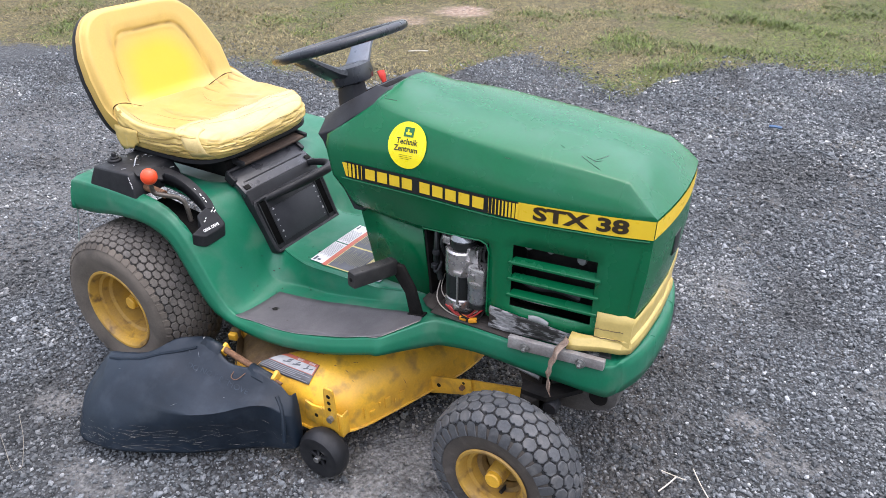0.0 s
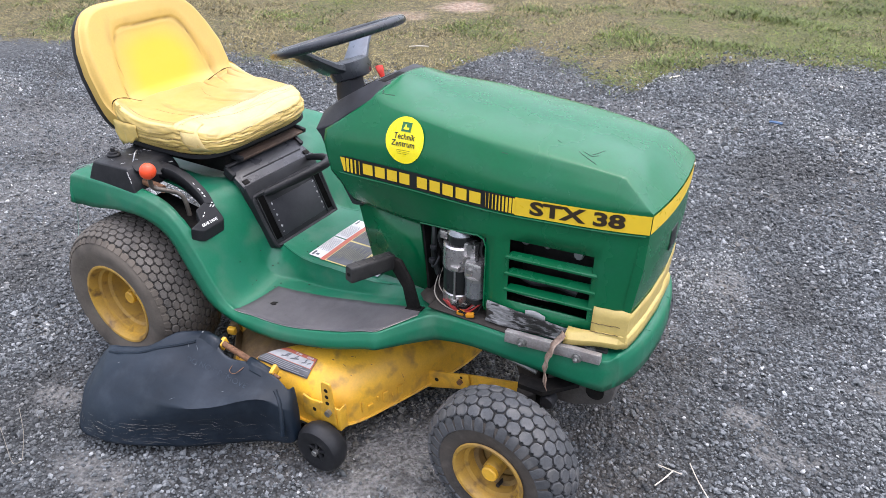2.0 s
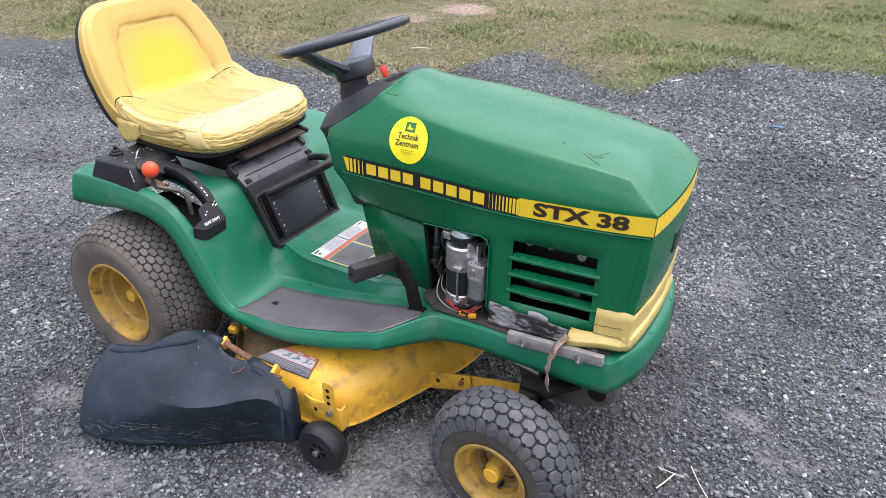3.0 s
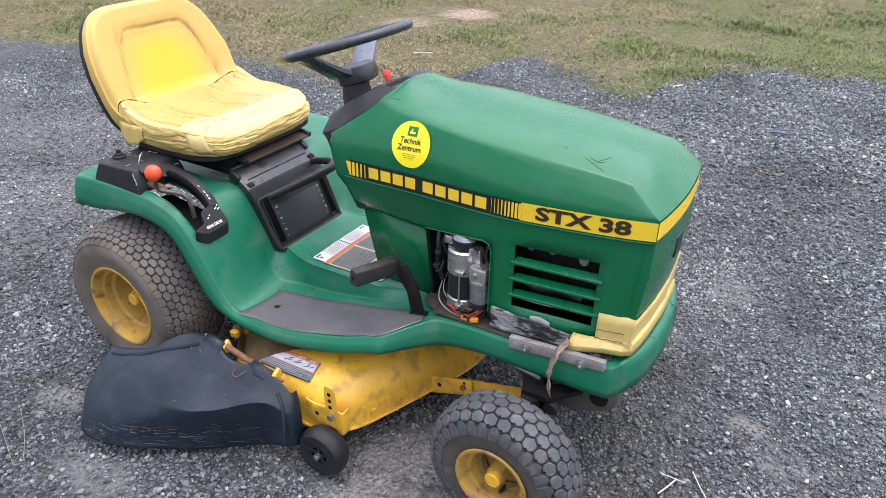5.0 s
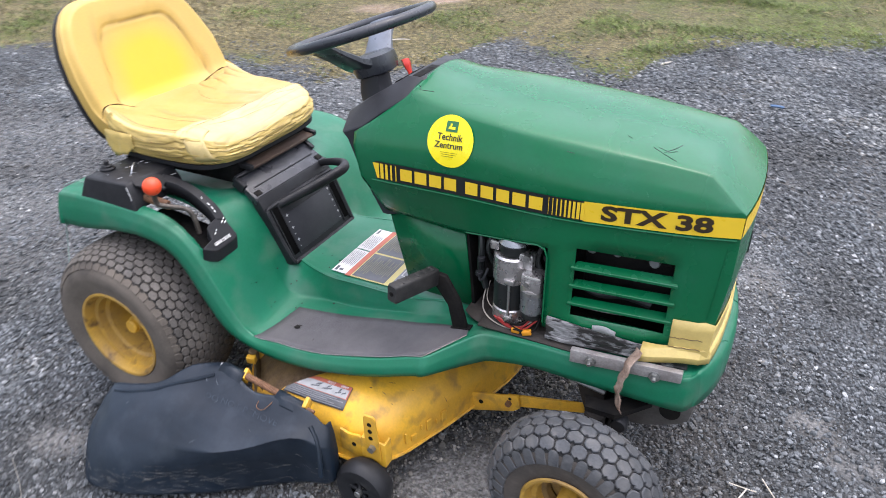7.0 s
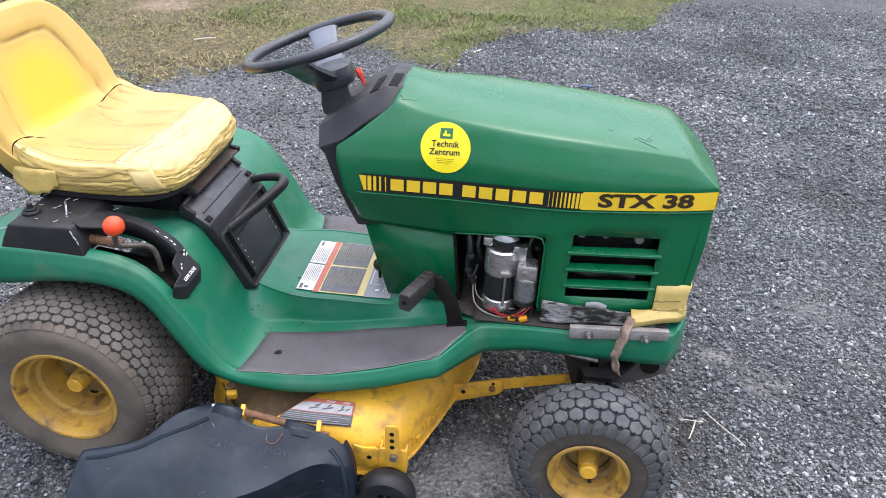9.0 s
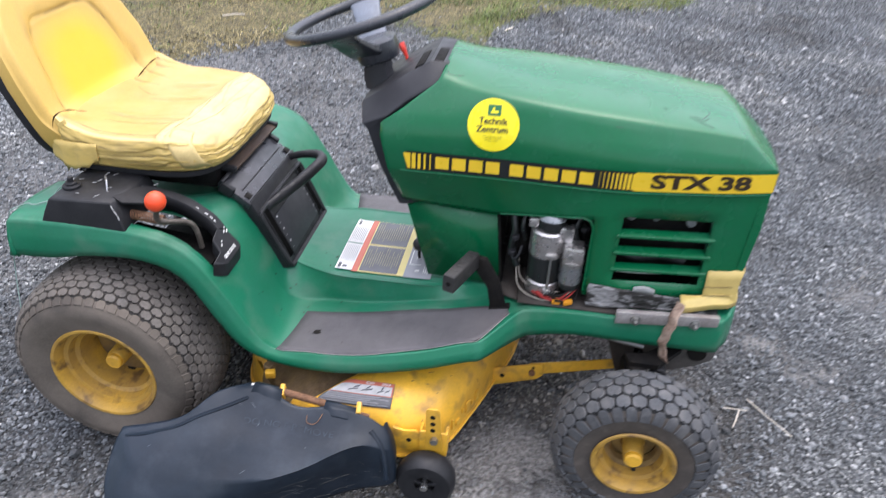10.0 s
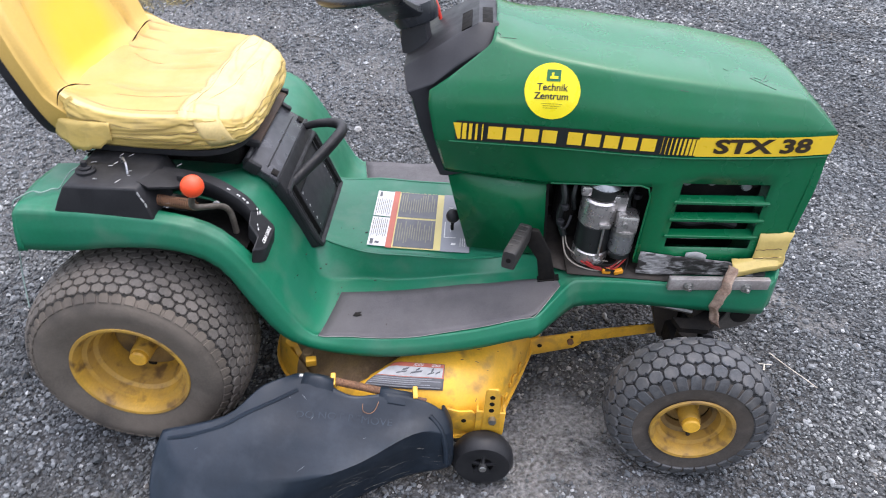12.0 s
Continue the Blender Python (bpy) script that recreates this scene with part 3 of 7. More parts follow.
def build_gravel():
    """Loose stones, too many to count: one object."""
    rng = np.random.RandomState(5)

    def scatter(n, x0, x1, y0, y1, lo, hi, soft=0.6):
        x, y = rng.uniform(x0, x1, n), rng.uniform(y0, y1, n)
        inside = np.minimum(np.minimum(x - x0, x1 - x), np.minimum(y - y0, y1 - y)) / soft
        keep = rng.uniform(0, 1, n) < inside
        x, y = x[keep], y[keep]
        n = len(x)
        gap = y - np.interp(x, BORDER_X, BORDER_Y)
        keep = gap < 0.05 - np.abs(rng.normal(0, 0.10, n)) + 0.45 * (rng.uniform(0, 1, n) < 0.12)
        x, y = x[keep], y[keep]
        earth = np.clip((1.2 - np.maximum(np.abs(x - 0.65) / 0.8, np.abs(y - 0.05) / 0.58)) * 2.2, 0, 1)
        silt = np.array([silted(p, q) for p, q in zip(x, y)])
        keep = rng.uniform(0, 1, len(x)) > np.maximum(0.3 * earth, 0.86 * silt)
        x, y = x[keep], y[keep]
        return x, y, lo * (hi / lo) ** (rng.uniform(0, 1, len(x)) ** 3.0)

    def stones(x, y, s, sub):
        base = bmesh.new()
        if sub:
            bmesh.ops.create_icosphere(base, subdivisions=1, radius=1.0)
        else:
            for p in ((1, 0, 0), (-1, 0, 0), (0, 1, 0), (0, -1, 0), (0, 0, 1), (0, 0, -1)):
                base.verts.new(p)
            base.verts.ensure_lookup_table()
            for a, b, c in ((0, 2, 4), (2, 1, 4), (1, 3, 4), (3, 0, 4), (2, 0, 5), (1, 2, 5), (3, 1, 5), (0, 3, 5)):
                base.faces.new((base.verts[a], base.verts[b], base.verts[c]))
        base.verts.index_update()
        bv = np.array([v.co[:] for v in base.verts])
        bf = np.array([[v.index for v in f.verts] for f in base.faces])
        base.free()
        n, nv = len(x), len(bv)
        q = rng.normal(size=(n, 4))
        q /= np.linalg.norm(q, axis=1)[:, None]
        a, b, c, d = q.T
        R = np.stack([np.stack([1 - 2 * (c * c + d * d), 2 * (b * c - a * d), 2 * (b * d + a * c)], 1),
                      np.stack([2 * (b * c + a * d), 1 - 2 * (b * b + d * d), 2 * (c * d - a * b)], 1),
                      np.stack([2 * (b * d - a * c), 2 * (c * d + a * b), 1 - 2 * (b * b + c * c)], 1)], 1)
        shape = bv[None] * rng.uniform(0.72, 1.2, (n, nv, 1)) * rng.uniform(0.6, 1.3, (n, 1, 3))
        V = np.einsum("nij,nkj->nki", R, shape)
        V[:, :, 2] *= 0.85
        V = V * s[:, None, None]
        V[:, :, 0] += x[:, None]
        V[:, :, 1] += y[:, None]
        V[:, :, 2] += (s * 0.46 * rng.uniform(0.3, 1.7, n) + np.array([hump(p, q) for p, q in zip(x, y)]))[:, None]
        return V.reshape(-1, 3), (bf[None] + (np.arange(n) * nv)[:, None, None]).reshape(-1, 3)
    near = [scatter(30000, -1.2, 2.9, -1.3, 1.7, 0.0042, 0.0094), scatter(1500, -2.0, 3.0, -1.0, 3.4, 0.008, 0.015)]
    V1, F1 = stones(*(np.concatenate(c) for c in zip(*near)), True)
    V2, F2 = stones(*scatter(118000, -3.6, 3.9, 0.75, 5.0, 0.0058, 0.0125), False)
    V3, F3 = stones(*scatter(62000, -3.6, -0.1, -1.2, 1.8, 0.0044, 0.0110), False)
    V5, F5 = stones(*scatter(150000, -1.2, 2.9, -1.3, 1.7, 0.0029, 0.0080), False)
    x, y, s = scatter(46000, -2.6, 4.2, -2.6, 1.6, 0.0042, 0.0095)
    off = np.hypot(np.maximum(np.maximum(-0.9 - x, x - 2.6), 0), np.maximum(-1.0 - y, 0))
    keep = (off > 0) & (rng.uniform(0, 1, len(x)) < np.clip(1.0 - off / 1.4, 0, 1) ** 1.2)
    V6, F6 = stones(x[keep], y[keep], s[keep], False)
    V4, F4 = stones(*scatter(26000, 0.2, 4.8, 1.9, 5.8, 0.008, 0.016), False)
    F = np.concatenate([F1, F2 + len(V1), F3 + len(V1) + len(V2), F4 + len(V1) + len(V2) + len(V3), F5 + len(V1) + len(V2) + len(V3) + len(V4), F6 + len(V1) + len(V2) + len(V3) + len(V4) + len(V5)])
    V = np.concatenate([V1, V2, V3, V4, V5, V6])
    me = bpy.data.meshes.new("gravel")
    me.vertices.add(len(V))
    me.vertices.foreach_set("co", V.reshape(-1))
    me.loops.add(len(F) * 3)
    me.loops.foreach_set("vertex_index", F.reshape(-1).astype(np.int32))
    me.polygons.add(len(F))
    me.polygons.foreach_set("loop_start", np.arange(0, len(F) * 3, 3, dtype=np.int32))
    me.update(calc_edges=True)
    me.polygons.foreach_set("use_smooth", [False] * len(F))
    me.materials.append(GRAVEL)
    me.materials.append(GRAVEL_EARTH_SHADED)
    mid = V[F[:, 0]]
    # earthy, shade-darkened stones fill an ellipse under the tractor
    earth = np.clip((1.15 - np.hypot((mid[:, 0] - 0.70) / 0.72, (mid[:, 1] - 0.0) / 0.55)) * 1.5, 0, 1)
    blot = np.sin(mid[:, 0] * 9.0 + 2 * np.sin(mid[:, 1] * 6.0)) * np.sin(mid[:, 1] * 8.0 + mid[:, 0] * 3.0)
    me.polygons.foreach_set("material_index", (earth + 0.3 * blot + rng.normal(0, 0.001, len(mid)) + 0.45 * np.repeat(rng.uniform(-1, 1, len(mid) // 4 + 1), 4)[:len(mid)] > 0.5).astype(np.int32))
    return tagged(new("gravel", me), "loose grey and bluish crushed gravel stones", "gravel", kind="stuff")


build_gravel()
GRASS_GREEN = mat("green_blade", (0.100, 0.138, 0.026), 0.7, var=0.35, scale=2.2, island=0.75)
GRASS_DRY = mat("dead_blade", (0.215, 0.178, 0.086), 0.75, var=0.35, scale=2.2, island=0.8)


def build_grass():
    rng = np.random.RandomState(8)
    n = 300000
    x = rng.uniform(-6.5, 5.4, n)
    y = rng.uniform(1.4, 8.3, n)
    gap = y - np.interp(x, BORDER_X, BORDER_Y)
    keep = gap > rng.normal(-0.02, 0.10, n)
    x, y = x[keep], y[keep]
    tuft = np.array([wave(a, b, 1.3) + 0.6 * wave(a, b, 4.0, 5.0) for a, b in zip(x, y)])
    bare = np.array([barren(a, b) for a, b in zip(x, y)])
    keep = tuft + rng.normal(0, 0.35, len(x)) - 1.6 * bare > -0.02
    x, y, tuft = x[keep], y[keep], tuft[keep]
    n = len(x)
    living = np.array([greenness(a, b) for a, b in zip(x, y)]) + rng.normal(0, 0.25, n) > 0.34
    h = rng.uniform(0.007, 0.022, n) * np.where(living, 1.35 + 0.9 * np.clip(tuft * 1.5 - 0.3, 0, 1) * (x > 0.3), 0.9) * (1 + np.clip(tuft, 0, 1))
    a = rng.uniform(0, 2 * np.pi, n)
    w = rng.uniform(0.0012, 0.0036, n)
    lean = rng.uniform(0.8, 3.0, n) * h
    b = a + rng.normal(1.57, 0.6, n)
    z0 = np.array([hump(p, q) for p, q in zip(x, y)]) - 0.002
    P = np.zeros((n, 5, 3))
    ca, sa, cb, sb = np.cos(a) * w, np.sin(a) * w, np.cos(b) * lean, np.sin(b) * lean
    for k, (side, up, out) in enumerate(((-1, 0, 0), (1, 0, 0), (0.8, 0.6, 0.4), (-0.8, 0.6, 0.4), (0, 1, 1))):
        P[:, k] = np.stack([x + side * ca + out * cb, y + side * sa + out * sb, z0 + up * h], 1)
    base = (np.arange(n) * 5)[:, None]
    faces = [tuple(r) for r in np.hstack([base, base + 1, base + 2, base + 3]).tolist()] + [tuple(r) for r in np.hstack([base + 3, base + 2, base + 4]).tolist()]
    me = bpy.data.meshes.new("grass")
    me.from_pydata(P.reshape(-1, 3).tolist(), [], faces)
    me.materials.append(GRASS_DRY)
    me.materials.append(GRASS_GREEN)
    me.polygons.foreach_set("material_index", np.concatenate([living, living]).astype(np.int32))
    return tagged(new("grass", me), "short patchy grass mixed with dead straw", "grass", kind="stuff")


build_grass()


# ---- the tractor ----
tractor = tagged(new("lawn_tractor"), "worn green and yellow ride-on lawn tractor parked on gravel", "lawn tractor")


# hood along its length: half width at the stripe, half width at its lower edge, ridge (half width, height), height of the middle
def smooth_table(points):
    d = crom(points, 8)
    return [tuple(r) for r in d]


HOOD_W = smooth_table([(0.54, 0.176), (0.6, 0.187), (0.8, 0.196), (0.95, 0.208), (1.04, 0.211), (1.1, 0.207), (1.25, 0.190), (1.345, 0.170)])
HOOD_B = smooth_table([(0.54, 0.120), (0.595, 0.130), (0.70, 0.150), (0.805, 0.168), (0.95, 0.202), (1.03, 0.214), (1.1, 0.209), (1.25, 0.192), (1.345, 0.175)])
RIDGE_Y = smooth_table([(0.54, 0.120), (0.68, 0.138), (0.80, 0.160), (0.93, 0.170), (1.1, 0.167), (1.275, 0.153), (1.345, 0.160)])
RIDGE_Z = smooth_table([(0.54, 0.836), (0.68, 0.836), (0.80, 0.830), (0.93, 0.821), (1.1, 0.8085), (1.275, 0.788)])
TOP_Z = smooth_table([(0.54, 0.856), (0.66, 0.858), (0.70, 0.854), (0.83, 0.843), (1.07, 0.829), (1.2, 0.812), (1.275, 0.797)])


def stripe_z(x):
    """Lower edge of the stripe."""
    return 0.666 + (x - 0.612) * 0.031


def side_bow(x):
    """Points from the top of the stripe to the ridge: half width, height."""
    w, z0 = interp(HOOD_W, x), stripe_z(x) + 0.042
    ry, rz = interp(RIDGE_Y, x), interp(RIDGE_Z, x)
    bow = 0.006 * min(1.0, max(0.25, (1.3 - x) / 0.5))
    out = []
    for t in (0.0, 0.2, 0.4, 0.6, 0.8, 0.93, 1.0):
        out.append((w + (ry - w) * t ** 1.5 + bow * math.sin(math.pi * t) * 0.9, z0 + (rz - 0.004 - z0) * t))
    return out


def hood_side(x, z, out=0.0015):
    """A place on the side of the hood; above the stripe, z counts along the surface."""
    z0 = stripe_z(x) + 0.042
    if z <= z0:
        w = interp(HOOD_W, x)
        zl = stripe_z(x) - 0.004
        if z < zl:
            w += (interp(HOOD_B, x) - w) * min(1.0, (zl - z) / (zl - hood_foot(x)))
        return (x, -w - out, z)
    left, pts = z - z0, side_bow(x)
    for (ya, za), (yb, zb) in zip(pts, pts[1:]):
        d = math.hypot(yb - ya, zb - za)
        if left <= d or (yb, zb) == pts[-1]:
            t = left / d
            n = Vector((0, -(zb - za), ya - yb)).normalized()
            return (x, -(ya + (yb - ya) * t) + n.y * out, za + (zb - za) * t + n.z * out)
        left -= d


def rear_x(z):
    return interp([(0.56, 0.595), (0.754, 0.551), (0.834, 0.668), (0.86, 0.676)], z)


def hood_foot(x):
    """Lower edge of the hood over the engine opening."""
    return interp([(0.54, 0.556), (0.595, 0.56), (0.805, 0.569), (1.0, 0.606)], x)


POST_X = 1.008


def hood_wall(x):
    """Lower wall from the skirt up to the stripe: half width, height."""
    b, w = interp(HOOD_B, x), interp(HOOD_W, x)
    sz, zf = stripe_z(x) - 0.004, hood_foot(x)
    lean = 0.05 * min(1.0, max(0.0, (x - 1.2) / 0.1))
    low = [(b + (0.606 - z) * lean, z) for z in (0.420, 0.466, 0.54)] if x >= POST_X - 0.001 else [(b, zf)] * 3
    top = max(zf + 0.012, 0.620 if x >= POST_X - 0.001 else 0)
    t1, t2 = (top - zf) / (sz - zf), (top + (sz - top) * 0.5 - zf) / (sz - zf)
    return low + [(b, zf)] + [(b + (w - b) * t, zf + (sz - zf) * t) for t in (t1, t2)] + [(w - 0.0012, sz - 0.004), (w, sz)]


def build_hood():
    bm = bmesh.new()
    rows = []
    cuts = [0.60, 0.608, 0.62, 0.634, 0.644] + list(np.linspace(0.67, 0.985, 11)) + [POST_X - 0.006, POST_X, 1.035, 1.064, 1.10, 1.14, 1.18, 1.21, 1.244, 1.26, 1.275]
    for x in cuts:
        ry, rz, tz = interp(RIDGE_Y, x), interp(RIDGE_Z, x), interp(TOP_Z, x)
        side = hood_wall(x) + side_bow(x)[:-2]
        q = min(0.7, max(0.35, (1.30 - x) / 0.30))
        side += [(ry + 0.0095 * q, rz - 0.0125 * q), (ry + 0.0030 * q, rz - 0.0060 * q), (ry - 0.006 * q, rz - 0.0014 * q), (ry - 0.017, rz + (tz - rz) * 0.17), (ry - 0.034, rz + (tz - rz) * 0.37), (ry * 0.6, rz + (tz - rz) * 0.645), (ry * 0.3, rz + (tz - rz) * 0.91), (0.0, tz)]
        collar = 0.012 * interp([(0.60, 1.0), (0.612, 0.95), (0.634, 0.55), (0.67, 0.12), (0.70, 0.0)], x)
        row = []
        for k, (y, z) in enumerate(side):
            xx = x + (rear_x(z) - 0.60) * max(0.0, 1 - (x - 0.60) / 0.38)
            row.append((xx, -y, z + collar * min(1.0, max(0.0, (k - 11) / 4))))
        rows.append(row + [(px, -py, pz) for px, py, pz in row[-2::-1]])
    n = len(rows[0]) // 2
    last = rows[-1][:n + 1]
    # the nose: side and top fall to the front edge
    for f, x, zc in ((0.5, 1.306, 0.7375), (0.93, 1.332, 0.7375), (1.0, 1.341, 0.733)):
        w = interp(HOOD_W, x)
        side = hood_wall(x)
        for px, py, pz in last[len(side):]:
            end = min(w, -py * w / 0.1545)
            side.append((-py + (end - -py) * f, pz + (zc - pz) * f))
        row = []
        for y, z in side:
            back = max(0.0, 0.606 - z) * 0.10 * min(1.0, max(0.0, (x - 1.26) / 0.07))
            row.append((x - back + 0.014 * f * (1 - min(1, y / w) ** 2), -y, z))
        rows.append(row + [(px, -py, pz) for px, py, pz in row[-2::-1]])
    post, g0, g1 = cuts.index(POST_X), cuts.index(1.064), cuts.index(1.244)
    m = len(rows[0]) - 1

    def opening(i, j):
        q = min(j, m - 1 - j)
        return (i < post and q < 3) or (g0 <= i < g1 and 1 <= q < 4)
    add_grid(bm, rows, skip=opening)
    # front face, joined to the sides along the nose corner
    edge = rows[-1]
    top = [p for p in edge[8:m - 7]]
    k = [p[1] / max(q[1] for q in top) for p in top]
    face = []
    for j in range(8):
        x, y, z = edge[j]
        face.append([(x + 0.014 * (1 - q * q), q * -y, z) for q in k])
    face.append(top)
    add_grid(bm, face)
    bmesh.ops.remove_doubles(bm, verts=bm.verts, dist=0.0005)
    loose = [f for f in bm.faces if f.calc_area() < 1e-9]
    bmesh.ops.delete(bm, geom=loose, context="FACES")
    return part("hood", bm, GREEN, tractor, "green hood with scratches and faded top", angle=29, solid=0.004)


hood = build_hood()
# a thin raised moulding under the stripe
for s in (-1, 1):
    bm = bmesh.new()
    add_tube(bm, [(x, -s * (hood_side(x, stripe_z(x) - 0.005)[1]), stripe_z(x) - 0.005) for x in np.linspace(0.60, 1.335, 22)], 0.0022, n=6, steps=1)
    part("moulding", bm, GREEN, hood)
# rolled flange round the engine opening
for s in (-1, 1):
    run = [hood_side(x, hood_foot(x) + 0.003, 0.0) for x in np.linspace(0.815, 0.985, 12)] + [hood_side(1.001, hood_foot(1.001) - 0.004, 0.0)] + [(1.008, -interp(HOOD_B, 1.008), z) for z in np.linspace(0.585, 0.430, 8)]
    part("flange", tube([(x, -s * y, z) for x, y, z in run], 0.0021, n=6, steps=1), GREEN, hood)
# seam line of the nose panel
part("seam", tube([(1.324, -interp(HOOD_W, 1.324) - 0.0003, 0.668), (1.321, -interp(HOOD_B, 1.321) - 0.001, 0.607), (1.316, -interp(HOOD_B, 1.316) - 0.005, 0.513)], 0.0008, n=6), GREEN, hood)

# grille
for z in (0.580, 0.539, 0.498):
    y0, y1 = interp(HOOD_B, 1.055), interp(HOOD_B, 1.252)
    slat = [(1.056, -y0 - 0.003, -0.004), (1.256, -y1 - 0.005, -0.004), (1.243, -y1 + 0.014, 0.004), (1.066, -y0 + 0.014, 0.004)]
    sb = bmesh.new()
    lo = [sb.verts.new((x, y, z + d - 0.003)) for x, y, d in slat]
    hi = [sb.verts.new((x, y, z + d + 0.003)) for x, y, d in slat]
    sb.faces.new(lo)
    sb.faces.new(hi[::-1])
    for i in range(4):
        sb.faces.new((lo[i], hi[i], hi[(i + 1) % 4], lo[(i + 1) % 4]))
    part("grille_slat", sb, GREEN, hood, bevel=0.001)

# parts of the engine behind the grille
for x, z, r in ((1.085, 0.605, 0.010), (1.135, 0.607, 0.008), (1.205, 0.604, 0.011)):
    part("head_bolt", cyl((x, -0.165, z), (x, -0.178, z), r, 10, 0.002), GREY_CAN, tractor)
part("breather_hose", tube([(1.07, -0.172, 0.520), (1.11, -0.178, 0.512), (1.16, -0.176, 0.520), (1.21, -0.170, 0.510)], 0.010), BLACK, tractor)
part("governor_rod", tube([(1.075, -0.180, 0.470), (1.15, -0.182, 0.476), (1.23, -0.176, 0.488)], 0.0028), STEEL, tractor)

# decals on the side of the hood
def stripe(u, v):
    """u along the stripe from its rear end, v up from its lower edge."""
    x = 0.612 + u
    return hood_side(x, stripe_z(x) + min(v, 0.0415), 0.003)


bm = bars([(0.0, 0.0, 0.458, 0.0405)], stripe)
part("stripe_black", bm, DECAL_BLACK, hood, "black stripe decal")
part("stripe_yellow", bars([(0.458, 0.0, 0.729, 0.0405)], stripe), DECAL_YEL, hood, "yellow stripe decal")


def stripe2(u, v):
    x, y, z = stripe(u, v)
    return (x, y - 0.0012, z)


ticks = [(0.0 + i * 0.0125, 0.003, 0.0 + i * 0.0125 + 0.010 - i * 0.0019, 0.037) for i in range(5)]
ticks += [(0.391 + i * 0.0078, 0.003, 0.391 + i * 0.0078 + 0.0008 + i * 0.0007, 0.0375) for i in range(9)]
bm = bmesh.new()
add_grid(bm, [[stripe2(-0.006, 0.0370), stripe2(0.0095, 0.0370)], [stripe2(0.004, 0.003), stripe2(0.0095, 0.003)]])
part("stripe_tick", bm, DECAL_YEL, hood)
for tick in ticks[1:]:
    part("stripe_tick", bars([tick], stripe2), DECAL_YEL, hood)
# the maker's name as plain blocks
blocks = [(0.062 + i * 0.0345, 0.0070, 0.062 + i * 0.0345 + 0.028, 0.0335) for i in range(4)]
blocks += [(0.214 + i * 0.0345, 0.0070, 0.214 + i * 0.0345 + 0.0275, 0.0335) for i in range(5)]
for u0, v0, u1, v1 in blocks:
    part("name_block", bars([(u0, v0, u1, v1)], stripe2), DECAL_YEL, hood)
part("model_letters", text_mesh("STX 38", 0.040, lambda u, v: stripe2(0.586 + u, 0.0205 + v), bold=0.0016, width=0.192), DECAL_BROWN, hood, "dark brown model lettering")


def disc(cx, cz, r, out, n=40):
    bm = bmesh.new()
    rings = [[hood_side(cx + r * k * math.cos(a), cz + r * k * math.sin(a), out) for a in np.linspace(0, 2 * math.pi, n, endpoint=False)] for k in (0.02, 0.35, 0.7, 1.0)]
    add_rings(bm, rings, cap_b=False)
    return bm


def on_sticker(u, v):
    return hood_side(0.785 + u, 0.780 + v + u * 0.06, 0.0042)


sticker = part("round_sticker", disc(0.785, 0.779, 0.0515, 0.003), STICKER, hood, "round bright yellow dealer sticker")
part("sticker_text", text_mesh("Technik", 0.0175, lambda u, v: on_sticker(u - 0.001, v + 0.006), bold=0.0003), DECAL_BLACK, hood)
part("sticker_text", text_mesh("Zentrum", 0.0175, lambda u, v: on_sticker(u - 0.001, v - 0.010), bold=0.0003), DECAL_BLACK, hood)
part("sticker_lines", bars([(-0.018, -0.0235, 0.02, -0.0228), (-0.016, -0.0275, 0.018, -0.0268), (-0.014, -0.0315, 0.012, -0.0308)], on_sticker), DECAL_BROWN, hood)
part("emblem", bars([(-0.013, 0.017, 0.013, 0.038)], on_sticker), STICKER_GREEN, hood, "dark green square emblem")
part("emblem_mark", bars([(-0.007, 0.022, 0.008, 0.027), (-0.004, 0.027, 0.000, 0.033)], lambda u, v: (on_sticker(u, v)[0], on_sticker(u, v)[1] - 0.0007, on_sticker(u, v)[2])), STICKER, hood)
# yellow band round the nose and dark mark on the front
bm = bmesh.new()
add_grid(bm, [[(1.3425 + 0.014 * (1 - k * k), k * 0.1725, z) for z in (0.690, 0.7295)] for k in np.linspace(-1, 1, 13)])
part("nose_band", bm, DECAL_YEL, hood)
part("front_emblem", box(pose(1.3535, 0, 0.61), (0.006, 0.05, 0.05), 0.002), DECAL_BLACK, hood)
# scratches
part("scratch", tube([hood_side(x, 0.7 + d, 0.0004) for x, d in ((1.02, 0.104), (1.035, 0.103))], 0.0006, n=5, steps=2), DECAL_BLACK, hood)
from mathutils.bvhtree import BVHTree
hb = bmesh.new()
hb.from_mesh(hood.data)
HOOD_TREE = BVHTree.FromBMesh(hb)
hb.free()
for pts in ([(1.163, -0.122), (1.186, -0.134), (1.209, -0.144)], [(1.172, -0.117), (1.186, -0.121)], [(1.184, -0.128), (1.199, -0.104), (1.207, -0.086)], [(1.190, -0.126), (1.203, -0.112)], [(1.112, -0.108), (1.121, -0.112)], [(0.676, -0.107), (0.682, -0.110), (0.683, -0.118), (0.698, -0.114), (0.712, -0.111)]):
    part("scratch", tube([HOOD_TREE.ray_cast(Vector((x, y, 1.0)), Vector((0, 0, -1)))[0] + Vector((0, 0, 0.0003)) for x, y in pts], 0.0005, n=5, steps=2), DECAL_BLACK, hood)

